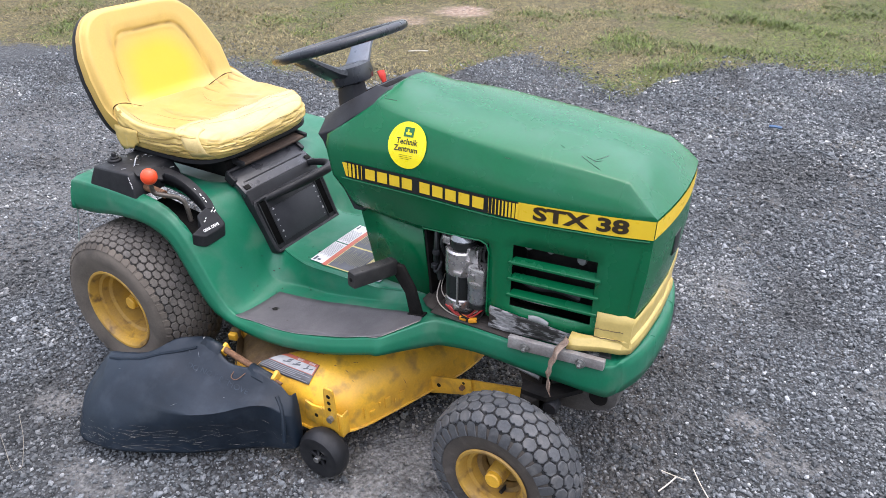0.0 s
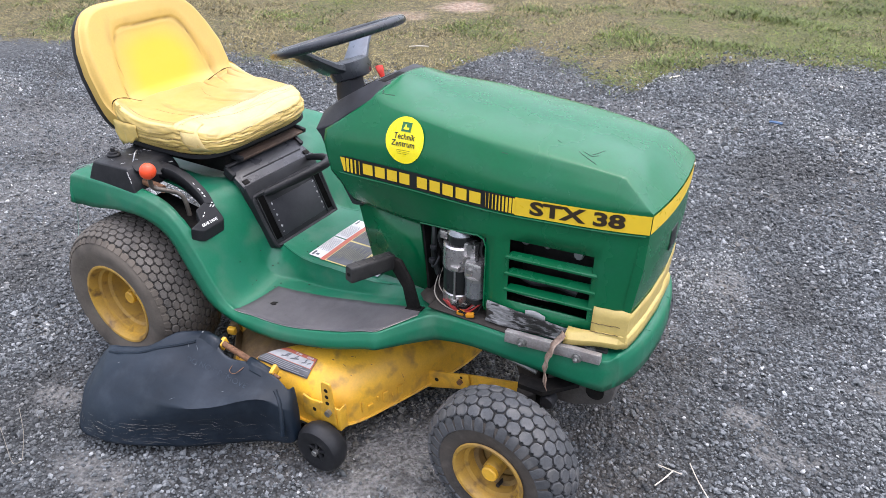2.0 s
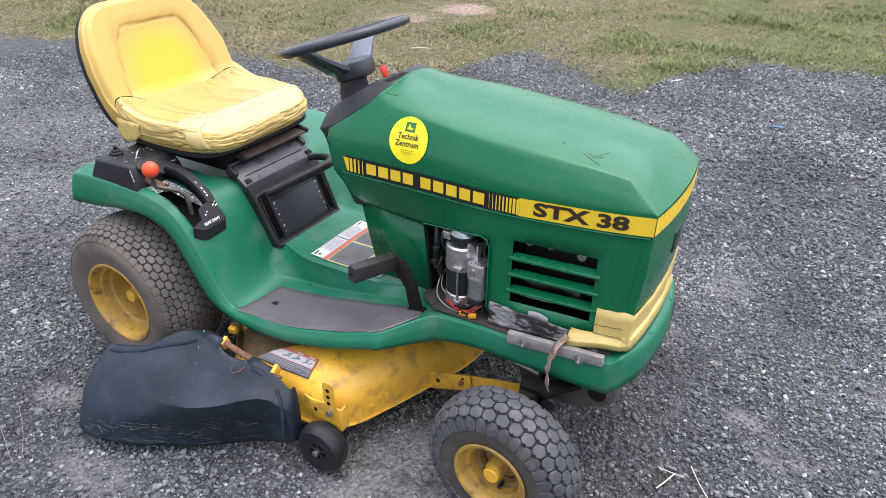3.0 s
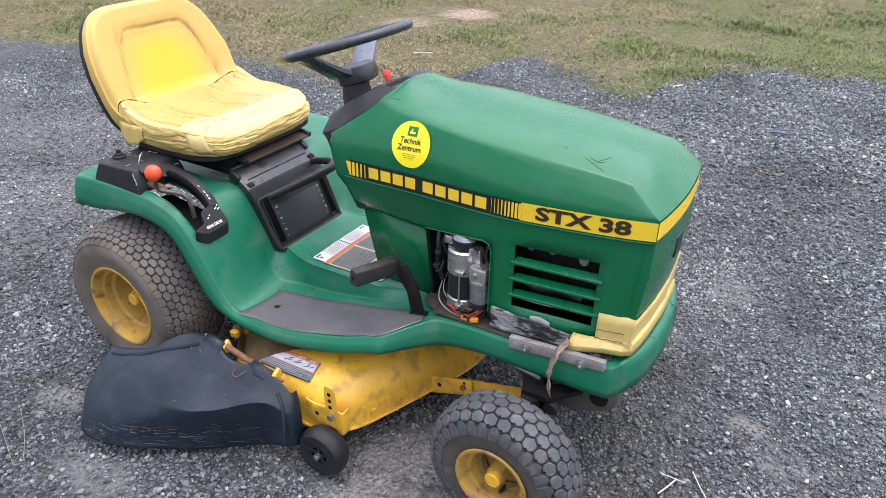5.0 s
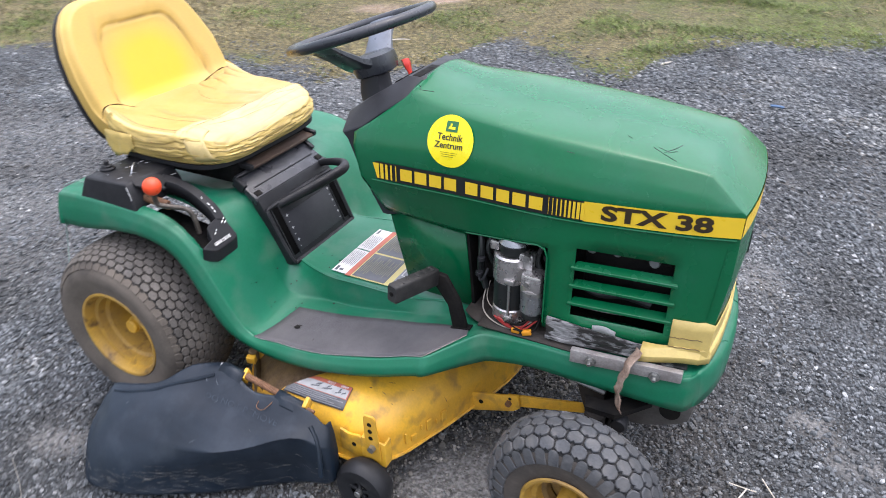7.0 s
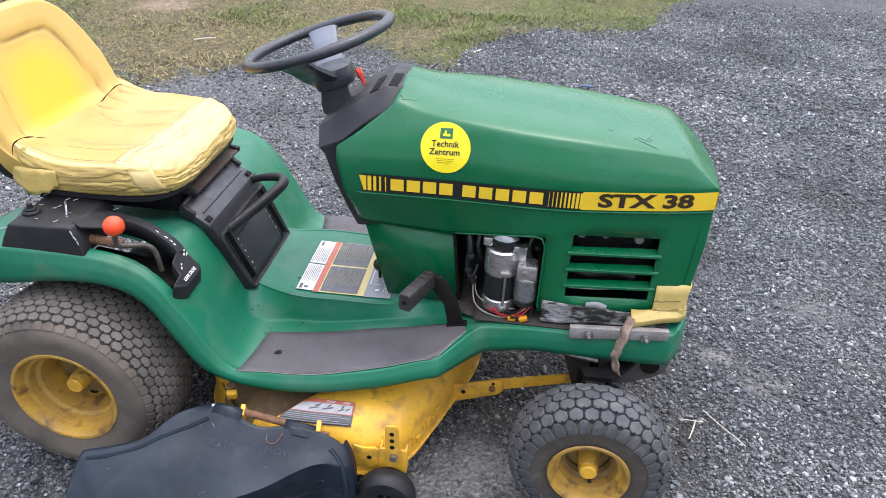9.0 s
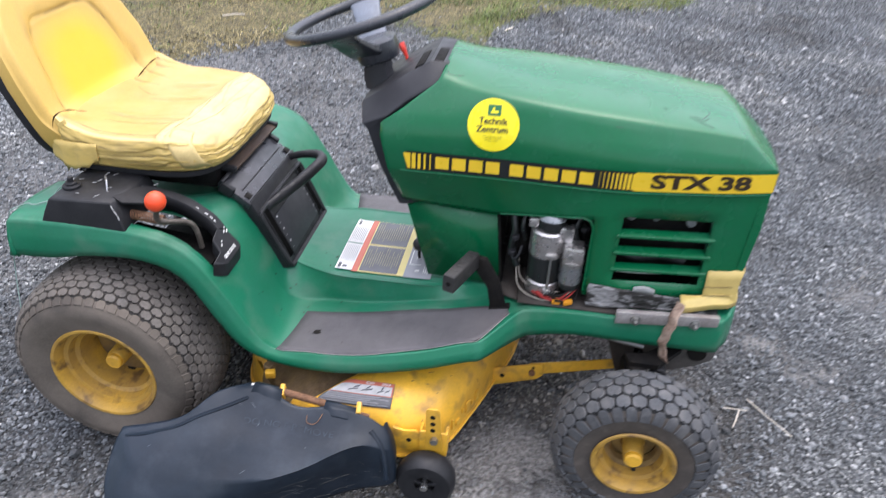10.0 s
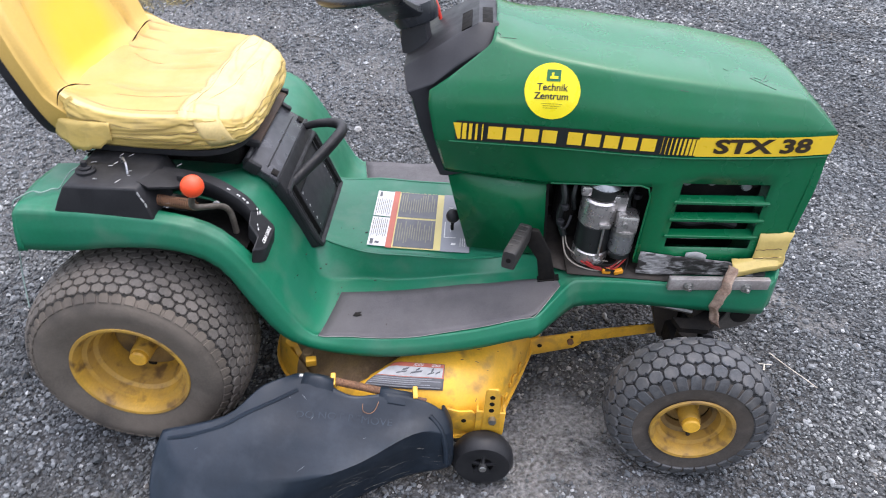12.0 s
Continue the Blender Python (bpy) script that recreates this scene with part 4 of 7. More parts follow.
# side panel below the hood, in front of the footrest
for s in (-1, 1):
    bm = bmesh.new()
    P = [[(0.596, s * 0.122, 0.572), (0.62, s * 0.127, 0.49), (0.658, s * 0.136, 0.372)], [(0.70, s * 0.143, 0.574), (0.72, s * 0.145, 0.49), (0.74, s * 0.143, 0.374)],
         [(0.806, s * 0.160, 0.578), (0.815, s * 0.160, 0.49), (0.826, s * 0.153, 0.378)]]
    add_grid(bm, P)
    part("side_panel", bm, GREEN, tractor, solid=0.006)

# ---- body: fenders, footrests, tunnel and front pan in one moulded shell ----


def body_rows():
    """Rows of eight points from the middle to the lower edge of the lip."""
    R = []
    R.append([(-0.205, 0, 0.42), (-0.205, -0.13, 0.42), (-0.205, -0.2, 0.42), (-0.205, -0.28, 0.43), (-0.2, -0.35, 0.45), (-0.19, -0.375, 0.455), (-0.183, -0.386, 0.46), (-0.18, -0.390, 0.465)])
    for x, zi, zo, zl, zb in ((-0.2, 0.49, 0.535, 0.525, 0.468), (-0.185, 0.50, 0.552, 0.546, 0.470), (-0.1, 0.50, 0.556, 0.550, 0.474), (0.0, 0.50, 0.556, 0.551, 0.492), (0.107, 0.51, 0.552, 0.545, 0.495)):
        k = 0.015 if x < -0.19 else 0.0
        R.append([(x, 0, zi), (x, -0.13, zi), (x, -0.19, zo - 0.01), (x, -0.28, zo), (x + k, -0.355, zo), (x + k, -0.378, zl), (x + k, -0.389, (zl + zb) / 2), (x + k, -0.392, zb)])
    R.append([(0.195, 0, 0.535), (0.195, -0.13, 0.535), (0.19, -0.2, 0.535), (0.19, -0.28, 0.53), (0.19, -0.352, 0.525), (0.19, -0.375, 0.514), (0.188, -0.386, 0.49), (0.185, -0.389, 0.460)])
    R.append([(0.245, 0, 0.495), (0.245, -0.13, 0.495), (0.245, -0.2, 0.485), (0.25, -0.28, 0.465), (0.25, -0.350, 0.445), (0.253, -0.372, 0.432), (0.247, -0.384, 0.405), (0.238, -0.387, 0.374)])
    R.append([(0.288, 0, 0.42), (0.288, -0.13, 0.42), (0.29, -0.2, 0.395), (0.297, -0.28, 0.372), (0.30, -0.347, 0.352), (0.303, -0.370, 0.345), (0.297, -0.383, 0.322), (0.288, -0.385, 0.297)])
    R.append([(0.322, 0, 0.365), (0.322, -0.13, 0.365), (0.336, -0.195, 0.302), (0.348, -0.28, 0.285), (0.35, -0.345, 0.28), (0.352, -0.366, 0.285), (0.348, -0.379, 0.276), (0.344, -0.381, 0.262)])
    for x, zt, yc, zc, zd, yl, zl, zb in ((0.43, 0.358, -0.19, 0.288, 0.281, -0.372, 0.285, 0.250), (0.53, 0.357, -0.19, 0.294, 0.289, -0.368, 0.289, 0.252), (0.67, 0.360, -0.19, 0.322, 0.318, -0.362, 0.318, 0.280)):
        R.append([(x, 0, zt), (x, -0.160, zt - 0.003), (x, yc + 0.019, zc - 0.001), (x, -0.27, zd), (x, yl + 0.025, zd), (x, yl + 0.004, zl), (x, yl - 0.008, (zl + zb) / 2), (x, yl - 0.010, zb)])
    for x, zt, yl, zl, zb in ((0.76, 0.369, -0.357, 0.350, 0.312), (0.785, 0.372, -0.355, 0.3575, 0.320), (0.798, 0.374, -0.354, 0.361, 0.322), (0.812, 0.376, -0.345, 0.365, 0.324), (0.845, 0.379, -0.300, 0.372, 0.320)):
        R.append([(x, 0, zt), (x, -0.145, zt - 0.003), (x, -0.19 + 0.2 * max(0, x - 0.8), zl + 0.001), (x, yl * 0.74, zl - 0.001), (x, yl + 0.025, zl - 0.001), (x, yl + 0.004, zl + 0.001), (x + 0.003, yl - 0.008, (zl + zb) / 2), (x + 0.003, yl - 0.010, zb)])
    R.append([(0.878, 0, 0.382), (0.878, -0.13, 0.380), (0.878, -0.17, 0.379), (0.88, -0.20, 0.378), (0.88, -0.228, 0.378), (0.882, -0.247, 0.379), (0.888, -0.257, 0.350), (0.888, -0.259, 0.315)])
    for x, z, yl, zb in ((0.915, 0.385, -0.244, 0.320), (1.0, 0.390, -0.243, 0.334), (1.12, 0.390, -0.243, 0.333), (1.24, 0.394, -0.240, 0.330), (1.298, 0.400, -0.229, 0.322), (1.312, 0.401, -0.222, 0.321)):
        R.append([(x, 0, z), (x, -0.10, z), (x, -0.15, z), (x, -0.18, z), (x, yl + 0.02, z), (x, yl + 0.004, z - 0.004), (x, yl - 0.003, (z + zb) / 2), (x, yl - 0.004, zb)])
    R.append([(1.364, 0, 0.405), (1.360, -0.08, 0.405), (1.354, -0.12, 0.405), (1.346, -0.155, 0.405), (1.334, -0.188, 0.404), (1.327, -0.203, 0.399), (1.325, -0.208, 0.36), (1.322, -0.210, 0.320)])
    R.append([(1.370, 0, 0.33), (1.366, -0.08, 0.33), (1.360, -0.12, 0.329), (1.352, -0.155, 0.328), (1.340, -0.186, 0.327), (1.333, -0.200, 0.326), (1.328, -0.205, 0.324), (1.322, -0.208, 0.320)])
    return np.array(R)


def build_body():
    R = body_rows()
    # tight bends across: straight pieces between rounded edges
    cols = [R[:, 0], R[:, 1] * 0.93 + R[:, 0] * 0.07, R[:, 1], R[:, 1] * 0.80 + R[:, 2] * 0.20, R[:, 1] * 0.20 + R[:, 2] * 0.80, R[:, 2], R[:, 2] * 0.86 + R[:, 3] * 0.14,
            R[:, 3], R[:, 4], R[:, 4] * 0.35 + R[:, 5] * 0.65, R[:, 5], R[:, 5] * 0.6 + R[:, 6] * 0.4, R[:, 6], R[:, 7]]
    R = np.array(cols).transpose(1, 0, 2)
    fine = np.array([crom(R[:, j], 3) for j in range(R.shape[1])]).transpose(1, 0, 2)
    fine = np.array([crom(row, 2) for row in fine])
    left = fine[:, ::-1].copy()
    right = fine[:, 1:].copy()
    right[:, :, 1] *= -1
    full = np.concatenate([left, right], axis=1)
    bm = bmesh.new()
    add_grid(bm, full)
    return bm


bm = build_body()
BODY_TREE = BVHTree.FromBMesh(bm)
body = part("body", bm, GREEN_BODY, tractor, "moulded green body with fenders and footrests", angle=110, solid=0.004)
# the opening for the gear lever in the fender
SLOT = [(0.050, -0.350), (0.090, -0.352), (0.124, -0.353), (0.165, -0.354), (0.200, -0.354), (0.236, -0.348), (0.242, -0.318), (0.222, -0.285), (0.165, -0.285), (0.125, -0.285), (0.060, -0.285)]
cutter = finish("cutter", prism(SLOT, lambda u, v, w: Vector((u, v, 0.40 + w)), 0.20), ENGINE)
cut = body.modifiers.new("slot", "BOOLEAN")
cut.operation, cut.solver, cut.object = "DIFFERENCE", "EXACT", cutter
baked = bpy.data.meshes.new_from_object(body.evaluated_get(bpy.context.evaluated_depsgraph_get()))
body.modifiers.clear()
body.data = baked
bpy.data.objects.remove(cutter)


def body_z(x, y, up=0.003):
    hit = BODY_TREE.ray_cast(Vector((x, y, 0.8)), Vector((0, 0, -1)))
    return (x, y, hit[0].z + up)


def draped(poly_rows, material, name, parent, label="", up=0.003, n=24):
    """A sheet laid on the body between two side lines of (x, y)."""
    bm = bmesh.new()
    a, b = (np.asarray(r, float) for r in poly_rows)
    A = np.array([[np.interp(t, np.linspace(0, 1, len(a)), a[:, k]) for k in (0, 1)] for t in np.linspace(0, 1, n)])
    B = np.array([[np.interp(t, np.linspace(0, 1, len(b)), b[:, k]) for k in (0, 1)] for t in np.linspace(0, 1, n)])
    add_grid(bm, [[body_z(*(p + (q - p) * t), up) for t in np.linspace(0, 1, 9)] for p, q in zip(A, B)])
    return part(name, bm, material, parent, label, solid=0.002, offset=1.0)


for s in (-1, 1):
    inner = [(0.388, s * 0.226), (0.492, s * 0.213), (0.598, s * 0.208), (0.66, s * 0.207), (0.74, s * 0.220), (0.852, s * 0.232)]
    outer = [(0.362, s * 0.368), (0.466, s * 0.366), (0.566, s * 0.362), (0.66, s * 0.352), (0.801, s * 0.350), (0.858, s * 0.256)]
    pad = draped((inner, outer), PAD, "foot_pad", tractor, "worn dark grey rubber foot pad", up=0.0015)
    rim = inner[:1] + outer
    part("pad_edge", tube([body_z(x, y, 0.0025) for x, y in np.array([[np.interp(t, range(7), c) for c in zip(*rim)] for t in np.linspace(0, 6, 48)])], 0.0007, n=5, smooth=False), ALU, pad)
part("chip", prism([(0.424, -0.299), (0.433, -0.302), (0.443, -0.297), (0.437, -0.291), (0.441, -0.287), (0.428, -0.289)], lambda u, v, w: Vector(body_z(u, v, 0.0045 + w)), 0.001), ENGINE, tractor)

# warning label on the tunnel
def on_tunnel(u, v, up=0.004):
    return body_z(0.432 + u, -0.143 + v, up)


def sheet(u0, v0, u1, v1, up, n=6):
    bm = bmesh.new()
    add_grid(bm, [[on_tunnel(u, v, up) for v in np.linspace(v0, v1, 5)] for u in np.linspace(u0, u1, n)])
    return bm


part("warning_label", sheet(0.055, 0.002, 0.166, 0.238, 0.0025), LABEL_YEL, body, "weathered warning label with worn print")
for v0, v1 in ((0.004, 0.117), (0.122, 0.236)):
    part("label_white", sheet(0.0, v0, 0.041, v1, 0.0032), WHITE, body)
    part("label_dark", sheet(0.058, v0 + 0.002, 0.150, v1, 0.0032), LABEL_GREY, body)
part("label_red", sheet(0.041, 0.0, 0.055, 0.24, 0.0032), LABEL_RED, body)
part("label_pale", sheet(0.166, 0.0, 0.232, 0.24, 0.0028), LABEL_LIGHT, body)
rng = random.Random(3)
rects = []
for v0 in (0.006, 0.122):
    for k in range(15):
        u = 0.063 + k * 0.0056
        rects.append((u, v0 + 0.014 + rng.uniform(0, 0.02), u + 0.0022, v0 + rng.uniform(0.07, 0.108)))
bm = bmesh.new()
for u0, v0, u1, v1 in rects:
    add_grid(bm, [[on_tunnel(u, v, 0.0042) for v in np.linspace(v0, v1, 4)] for u in (u0, u1)])
tagged(part("label_print", bm, LABEL_PRINT, body), "worn pale lines of print", kind="stuff")
bm = bmesh.new()
for v0 in (0.034, 0.122):
    for k in range(8):
        add_grid(bm, [[on_tunnel(u, v, 0.0042) for v in np.linspace(v0 + 0.004 + 0.004 * (k % 3), v0 + 0.078 - 0.005 * (k % 2), 4)] for u in (0.004 + k * 0.0045, 0.004 + k * 0.0045 + 0.0012)])
add_grid(bm, [[on_tunnel(u, v, 0.0042) for v in (0.008, 0.028)] for u in (0.005, 0.012)])
add_grid(bm, [[on_tunnel(u, v, 0.0042) for v in (0.012, 0.02)] for u in (0.016, 0.026)])
add_grid(bm, [[on_tunnel(u, v, 0.0042) for v in (0.208, 0.23)] for u in (0.006, 0.012)])
tagged(part("label_print", bm, LABEL_GREY, body), "worn grey lines of print", kind="stuff")
bm = bmesh.new()
for u0, v0, u1, v1 in ((0.172, 0.052, 0.1745, 0.115), (0.172, 0.052, 0.2, 0.0545), (0.178, 0.125, 0.196, 0.135), (0.21, 0.02, 0.2115, 0.052), (0.215, 0.02, 0.2165, 0.052), (0.22, 0.02, 0.2215, 0.052), (0.19, 0.025, 0.2, 0.033), (0.186, 0.075, 0.187, 0.11), (0.18, 0.175, 0.19, 0.18)):
    add_grid(bm, [[on_tunnel(u, v, 0.004) for v in np.linspace(v0, v1, 3)] for u in (u0, u1)])
tagged(part("label_print", bm, WHITE, body), "worn white lines of print", kind="stuff")
bm = bmesh.new()
bmesh.ops.create_uvsphere(bm, u_segments=16, v_segments=12, radius=0.0165)
bmesh.ops.translate(bm, verts=bm.verts, vec=(0.622, -0.055, 0.398))
part("lever_knob", bm, BLACK, tractor, "black ball knob on the tunnel")
part("lever_stem", cyl((0.622, -0.055, 0.355), (0.622, -0.055, 0.385), 0.004, 10), ENGINE, tractor)

# dark pan under the engine
bm = bmesh.new()
add_grid(bm, [[(x, y, 0.3925) for y in np.linspace(-0.231, 0.231, 9)] for x in np.linspace(0.872, 1.10, 7)])
part("engine_pan", bm, PAN, tractor, "grimy brown engine pan", solid=0.003)
bm = bmesh.new()
add_grid(bm, [[(x, s_y * w, 0.3865) for s_y in np.linspace(-1, 1, 9)] for x, w in ((0.822, 0.185), (0.845, 0.205), (0.873, 0.215))])
part("pan_lip", bm, PAN, tractor, solid=0.002)

# bits of dirt and scuffs on the body
rd = random.Random(31)
bm = bmesh.new()
for k in range(34):
    x, y = rd.choice(((rd.uniform(0.33, 0.62), rd.uniform(-0.20, -0.05)), (rd.uniform(0.36, 0.80), rd.uniform(-0.36, -0.19)), (rd.uniform(0.27, 0.40), rd.uniform(-0.30, -0.16))))
    p = body_z(x, y, 0.0028 if y < -0.21 else 0.0006)
    r = rd.uniform(0.0006, 0.0018)
    add_box(bm, Matrix.Translation(p) @ pose(0, 0, 0, 0, 0, rd.uniform(0, 180)), (r * rd.uniform(1, 4), r * 1.4, r))
tagged(part("debris", bm, PAN, body, "specks of dirt and grass"), kind="stuff")


# ---- wheels ----
def build_wheel(cx, cy, cz, r, width, rim_r, hub_y, rows, count, inset, side, turn=0.0):
    """A turf wheel with its outer face towards -y (side -1) or +y (side 1): tyre, tread, rim and hub. cy: middle of the tyre."""
    wheel = group_part("wheel", tractor, "dirty turf tyre on a yellow steel rim")
    m = Matrix.Translation((cx, cy, cz)) @ pose(0, 0, 0, 0, 0, turn + (180 if side > 0 else 0))
    h = width / 2

    def prof(s):
        """Tyre section by angle s from the crown (0) to the bead: radius, y."""
        c, q = math.cos(s), math.sin(s)
        e = 0.62
        return (rim_r - 0.004 + (r - 0.004 - rim_r) * (abs(c) ** e), h * math.copysign(abs(q) ** 0.72, q) * (1 - 0.9 * max(0.0, abs(s) - 1.15) ** 2))
    bm = bmesh.new()
    angles = list(np.linspace(-1.45, 1.45, 25))
    prof_pts = [prof(a) for a in angles]
    prof_pts = [(rim_r - 0.004, prof_pts[0][1] * 0.93)] + prof_pts + [(rim_r - 0.004, prof_pts[-1][1] * 0.93)]
    V = spin_y(bm, prof_pts, (0, 0, 0), 64, m=m)
    # between the tread blocks the tyre is coloured darker than its sidewalls
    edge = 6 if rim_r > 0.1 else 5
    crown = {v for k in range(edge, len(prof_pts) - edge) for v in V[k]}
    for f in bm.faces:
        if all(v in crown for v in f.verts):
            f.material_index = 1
    part("tyre", bm, [TYRE, CROWN_REAR] if rim_r > 0.1 else [SIDEWALL, CROWN], wheel, angle=60)
    # tread: staggered rounded blocks, bars on the shoulders
    bm = bmesh.new()
    span = 0.88 if rim_r > 0.1 else 1.04
    pr = [prof(q) for q in np.linspace(-span, span, 60)]
    arc = np.cumsum([0.0] + [math.hypot(b[0] - a[0], b[1] - a[1]) for a, b in zip(pr, pr[1:])])
    row_gap = arc[-1] / (rows - 1)
    for k in range(rows):
        s = float(np.interp(row_gap * k, arc, np.linspace(-span, span, 60)))
        shoulder = k in (0, rows - 1)
        ra, ya = prof(s)
        rb, yb = prof(s + 0.02)
        ty = Vector((0, yb - ya, 0)) + Vector((rb - ra, 0, 0))
        ty.normalize()
        nrm = Vector((-ty.y, ty.x, 0))
        if nrm.x < 0:
            nrm = -nrm
        for i in range(count):
            a = 2 * math.pi * (i + 0.5 * (k % 2)) / count
            gap = 2 * math.pi * ra / count
            if shoulder:
                ru, rv = gap * 0.455, row_gap * (0.66 if rim_r > 0.1 else 0.78)
                hexa = [(-0.82, -1), (-0.86, 0.35), (-0.5, 0.72), (0.5, 0.72), (0.86, 0.35), (0.82, -1)]
            else:
                ru, rv = (gap * 0.455, row_gap * 0.605) if rim_r > 0.1 else (gap * 0.462, row_gap * 0.62)
                hexa = [(-1, -0.36), (-1, 0.40), (-0.72, 0.68), (0, 0.97), (0.72, 0.68), (1, 0.40), (1, -0.36), (0.72, -0.70), (0.26, -0.92), (0.07, -0.72), (-0.07, -0.72), (-0.26, -0.92), (-0.72, -0.70)]
            sgn = 1 if s < 0 else -1
            rot = Matrix.Rotation(-a, 4, "Y")
            rings = []
            for lift, sc in ((-0.003, 1.0), (0.0008 if shoulder else 0.0034, 0.965), (0.0016 if shoulder else 0.0046, 0.85)):
                ring = []
                for u, v in hexa:
                    v = v * sgn if shoulder or s > 0 else v
                    du, dv = u * ru * sc, v * rv * sc
                    p = Vector((ra, ya, 0)) + ty * dv + nrm * lift
                    rr = p.x
                    b = du / max(rr, 0.05)
                    ring.append(m @ (rot @ Vector((rr * math.cos(b), p.y, rr * math.sin(b)))))
                rings.append(ring)
            add_rings(bm, rings, cap_a=False, mi=int(shoulder and rim_r > 0.1))
    part("tread", bm, [TREAD, TYRE] if rim_r > 0.1 else TREAD_DARK, wheel, angle=30)
    # rim: lip, well and dished centre
    yo = -h * 0.93 + inset
    bm = bmesh.new()
    dish = hub_y
    prof_r = [(rim_r - 0.012, yo + 0.05), (rim_r - 0.004, yo + 0.004), (rim_r + 0.003, yo - 0.003), (rim_r + 0.001, yo - 0.007), (rim_r - 0.005, yo - 0.006), (rim_r - 0.010, yo + 0.002), (rim_r - 0.013, yo + 0.018),
              (rim_r - 0.022, yo + 0.021), (rim_r - 0.026, yo + 0.040), (rim_r - 0.034, yo + 0.046), (rim_r - 0.037, yo + 0.060), (rim_r * 0.64, dish + 0.058), (rim_r * 0.56, dish + 0.050), (0.026, dish + 0.046), (0.022, dish + 0.040), (0.0215, dish + 0.003), (0.0195, dish), (0.0, dish)]
    spin_y(bm, prof_r, (0, 0, 0), 56, m=m)
    bmesh.ops.remove_doubles(bm, verts=bm.verts, dist=0.0003)
    for f in bm.faces:
        c = m.inverted() @ f.calc_center_median()
        if 0.025 < math.hypot(c.x, c.z) < rim_r * 0.66:
            f.material_index = 1
    part("rim", bm, [RIM, RIM_DIRTY], wheel, "dirty yellow rim", angle=35)
    part("hub_cap", cyl(m @ Vector((0, dish + 0.02, 0)), m @ Vector((0, dish - 0.012, 0)), 0.0185, 22, 0.003), YELLOW, wheel)
    if rim_r < 0.1:
        part("valve", cyl(m @ Vector((0.012, dish + 0.045, -rim_r * 0.62)), m @ Vector((0.010, dish + 0.014, -rim_r * 0.60)), 0.0045, 10), BLACK, wheel)
    for a in (-0.3, -1.65):
        part("rim_hole", cyl(m @ Vector((rim_r * 0.6 * math.cos(a), dish + 0.060, rim_r * 0.6 * math.sin(a))), m @ Vector((rim_r * 0.6 * math.cos(a), dish + 0.0515, rim_r * 0.6 * math.sin(a))), 0.009, 14), ENGINE, wheel)
    # closed inner side
    bm = bmesh.new()
    spin_y(bm, [(rim_r - 0.003, h * 0.93), (rim_r - 0.02, h * 0.7), (0.02, h * 0.5), (0.0, h * 0.5)], (0, 0, 0), 32, m=m)
    bmesh.ops.remove_doubles(bm, verts=bm.verts, dist=0.0003)
    part("rim_back", bm, RIM, wheel)
    return wheel


build_wheel(-0.004, -0.3575, 0.222, 0.232, 0.225, 0.119, -0.0475, 13, 50, 0.012, -1)
build_wheel(-0.004, 0.3575, 0.222, 0.232, 0.225, 0.119, -0.0475, 13, 50, 0.012, 1)
build_wheel(1.150, -0.385, 0.174, 0.178, 0.126, 0.084, -0.042, 7, 32, 0.002, -1, turn=-3)
build_wheel(1.150, 0.385, 0.174, 0.178, 0.126, 0.084, -0.042, 7, 32, 0.002, 1, turn=-3)
part("rear_axle", cyl((0, -0.28, 0.225), (0, 0.28, 0.225), 0.035, 20), ENGINE, tractor)
part("transaxle", box(pose(0.02, 0, 0.24), (0.22, 0.24, 0.16), 0.03), ENGINE, tractor)
part("front_axle", box(pose(1.15, 0, 0.225), (0.05, 0.54, 0.05), 0.008), ENGINE, tractor)
for s in (-1, 1):
    part("spindle", cyl((1.15, s * 0.262, 0.15), (1.15, s * 0.262, 0.285), 0.022, 16, 0.003), ENGINE, tractor)
    part("wheel_axle", cyl((1.15, s * 0.26, 0.178), (1.15, s * 0.40, 0.178), 0.0125, 14), STEEL, tractor)
part("steering_arm", prism([(1.13, -0.27), (1.19, -0.27), (1.25, -0.20), (1.23, -0.18), (1.16, -0.235), (1.12, -0.235)], lambda u, v, w: Vector((u, v, 0.285 + w)), 0.012), ENGINE, tractor)
part("tie_rod", tube([(1.02, -0.225, 0.335), (1.08, -0.228, 0.326), (1.158, -0.230, 0.314)], 0.0075), STEEL, tractor, "bare metal steering rod")
bm = bmesh.new()
add_tube(bm, [(1.180, -0.185, 0.262), (1.178, -0.180, 0.222)], 0.019, n=14, smooth=False)
part("ball_joint", bm, BLACK, tractor)
# muffler and dark frame under the nose
part("muffler", prism([(1.165, 0.320), (1.172, 0.236), (1.20, 0.216), (1.24, 0.220), (1.30, 0.246), (1.325, 0.266), (1.332, 0.320)], lambda u, v, w: Vector((u, -0.192 + w, v)), 0.384, 0.010), MUFFLER, tractor, "dark grimy muffler under the nose")
part("exhaust_pipe", cyl((1.285, -0.196, 0.284), (1.285, -0.14, 0.284), 0.021, 20), ENGINE, tractor)
part("axle_bracket", prism([(1.075, 0.320), (1.118, 0.195), (1.150, 0.195), (1.150, 0.320)], lambda u, v, w: Vector((u, -0.190 + w, v)), 0.03, 0.003), PAN, tractor)
part("spindle_cap", cyl((1.198, -0.262, 0.262), (1.198, -0.232, 0.262), 0.017, 20, 0.003), BLACK, tractor, "black spindle end cap")
part("frame", box(pose(0.75, 0, 0.30), (1.15, 0.26, 0.05), 0.006), ENGINE, tractor)

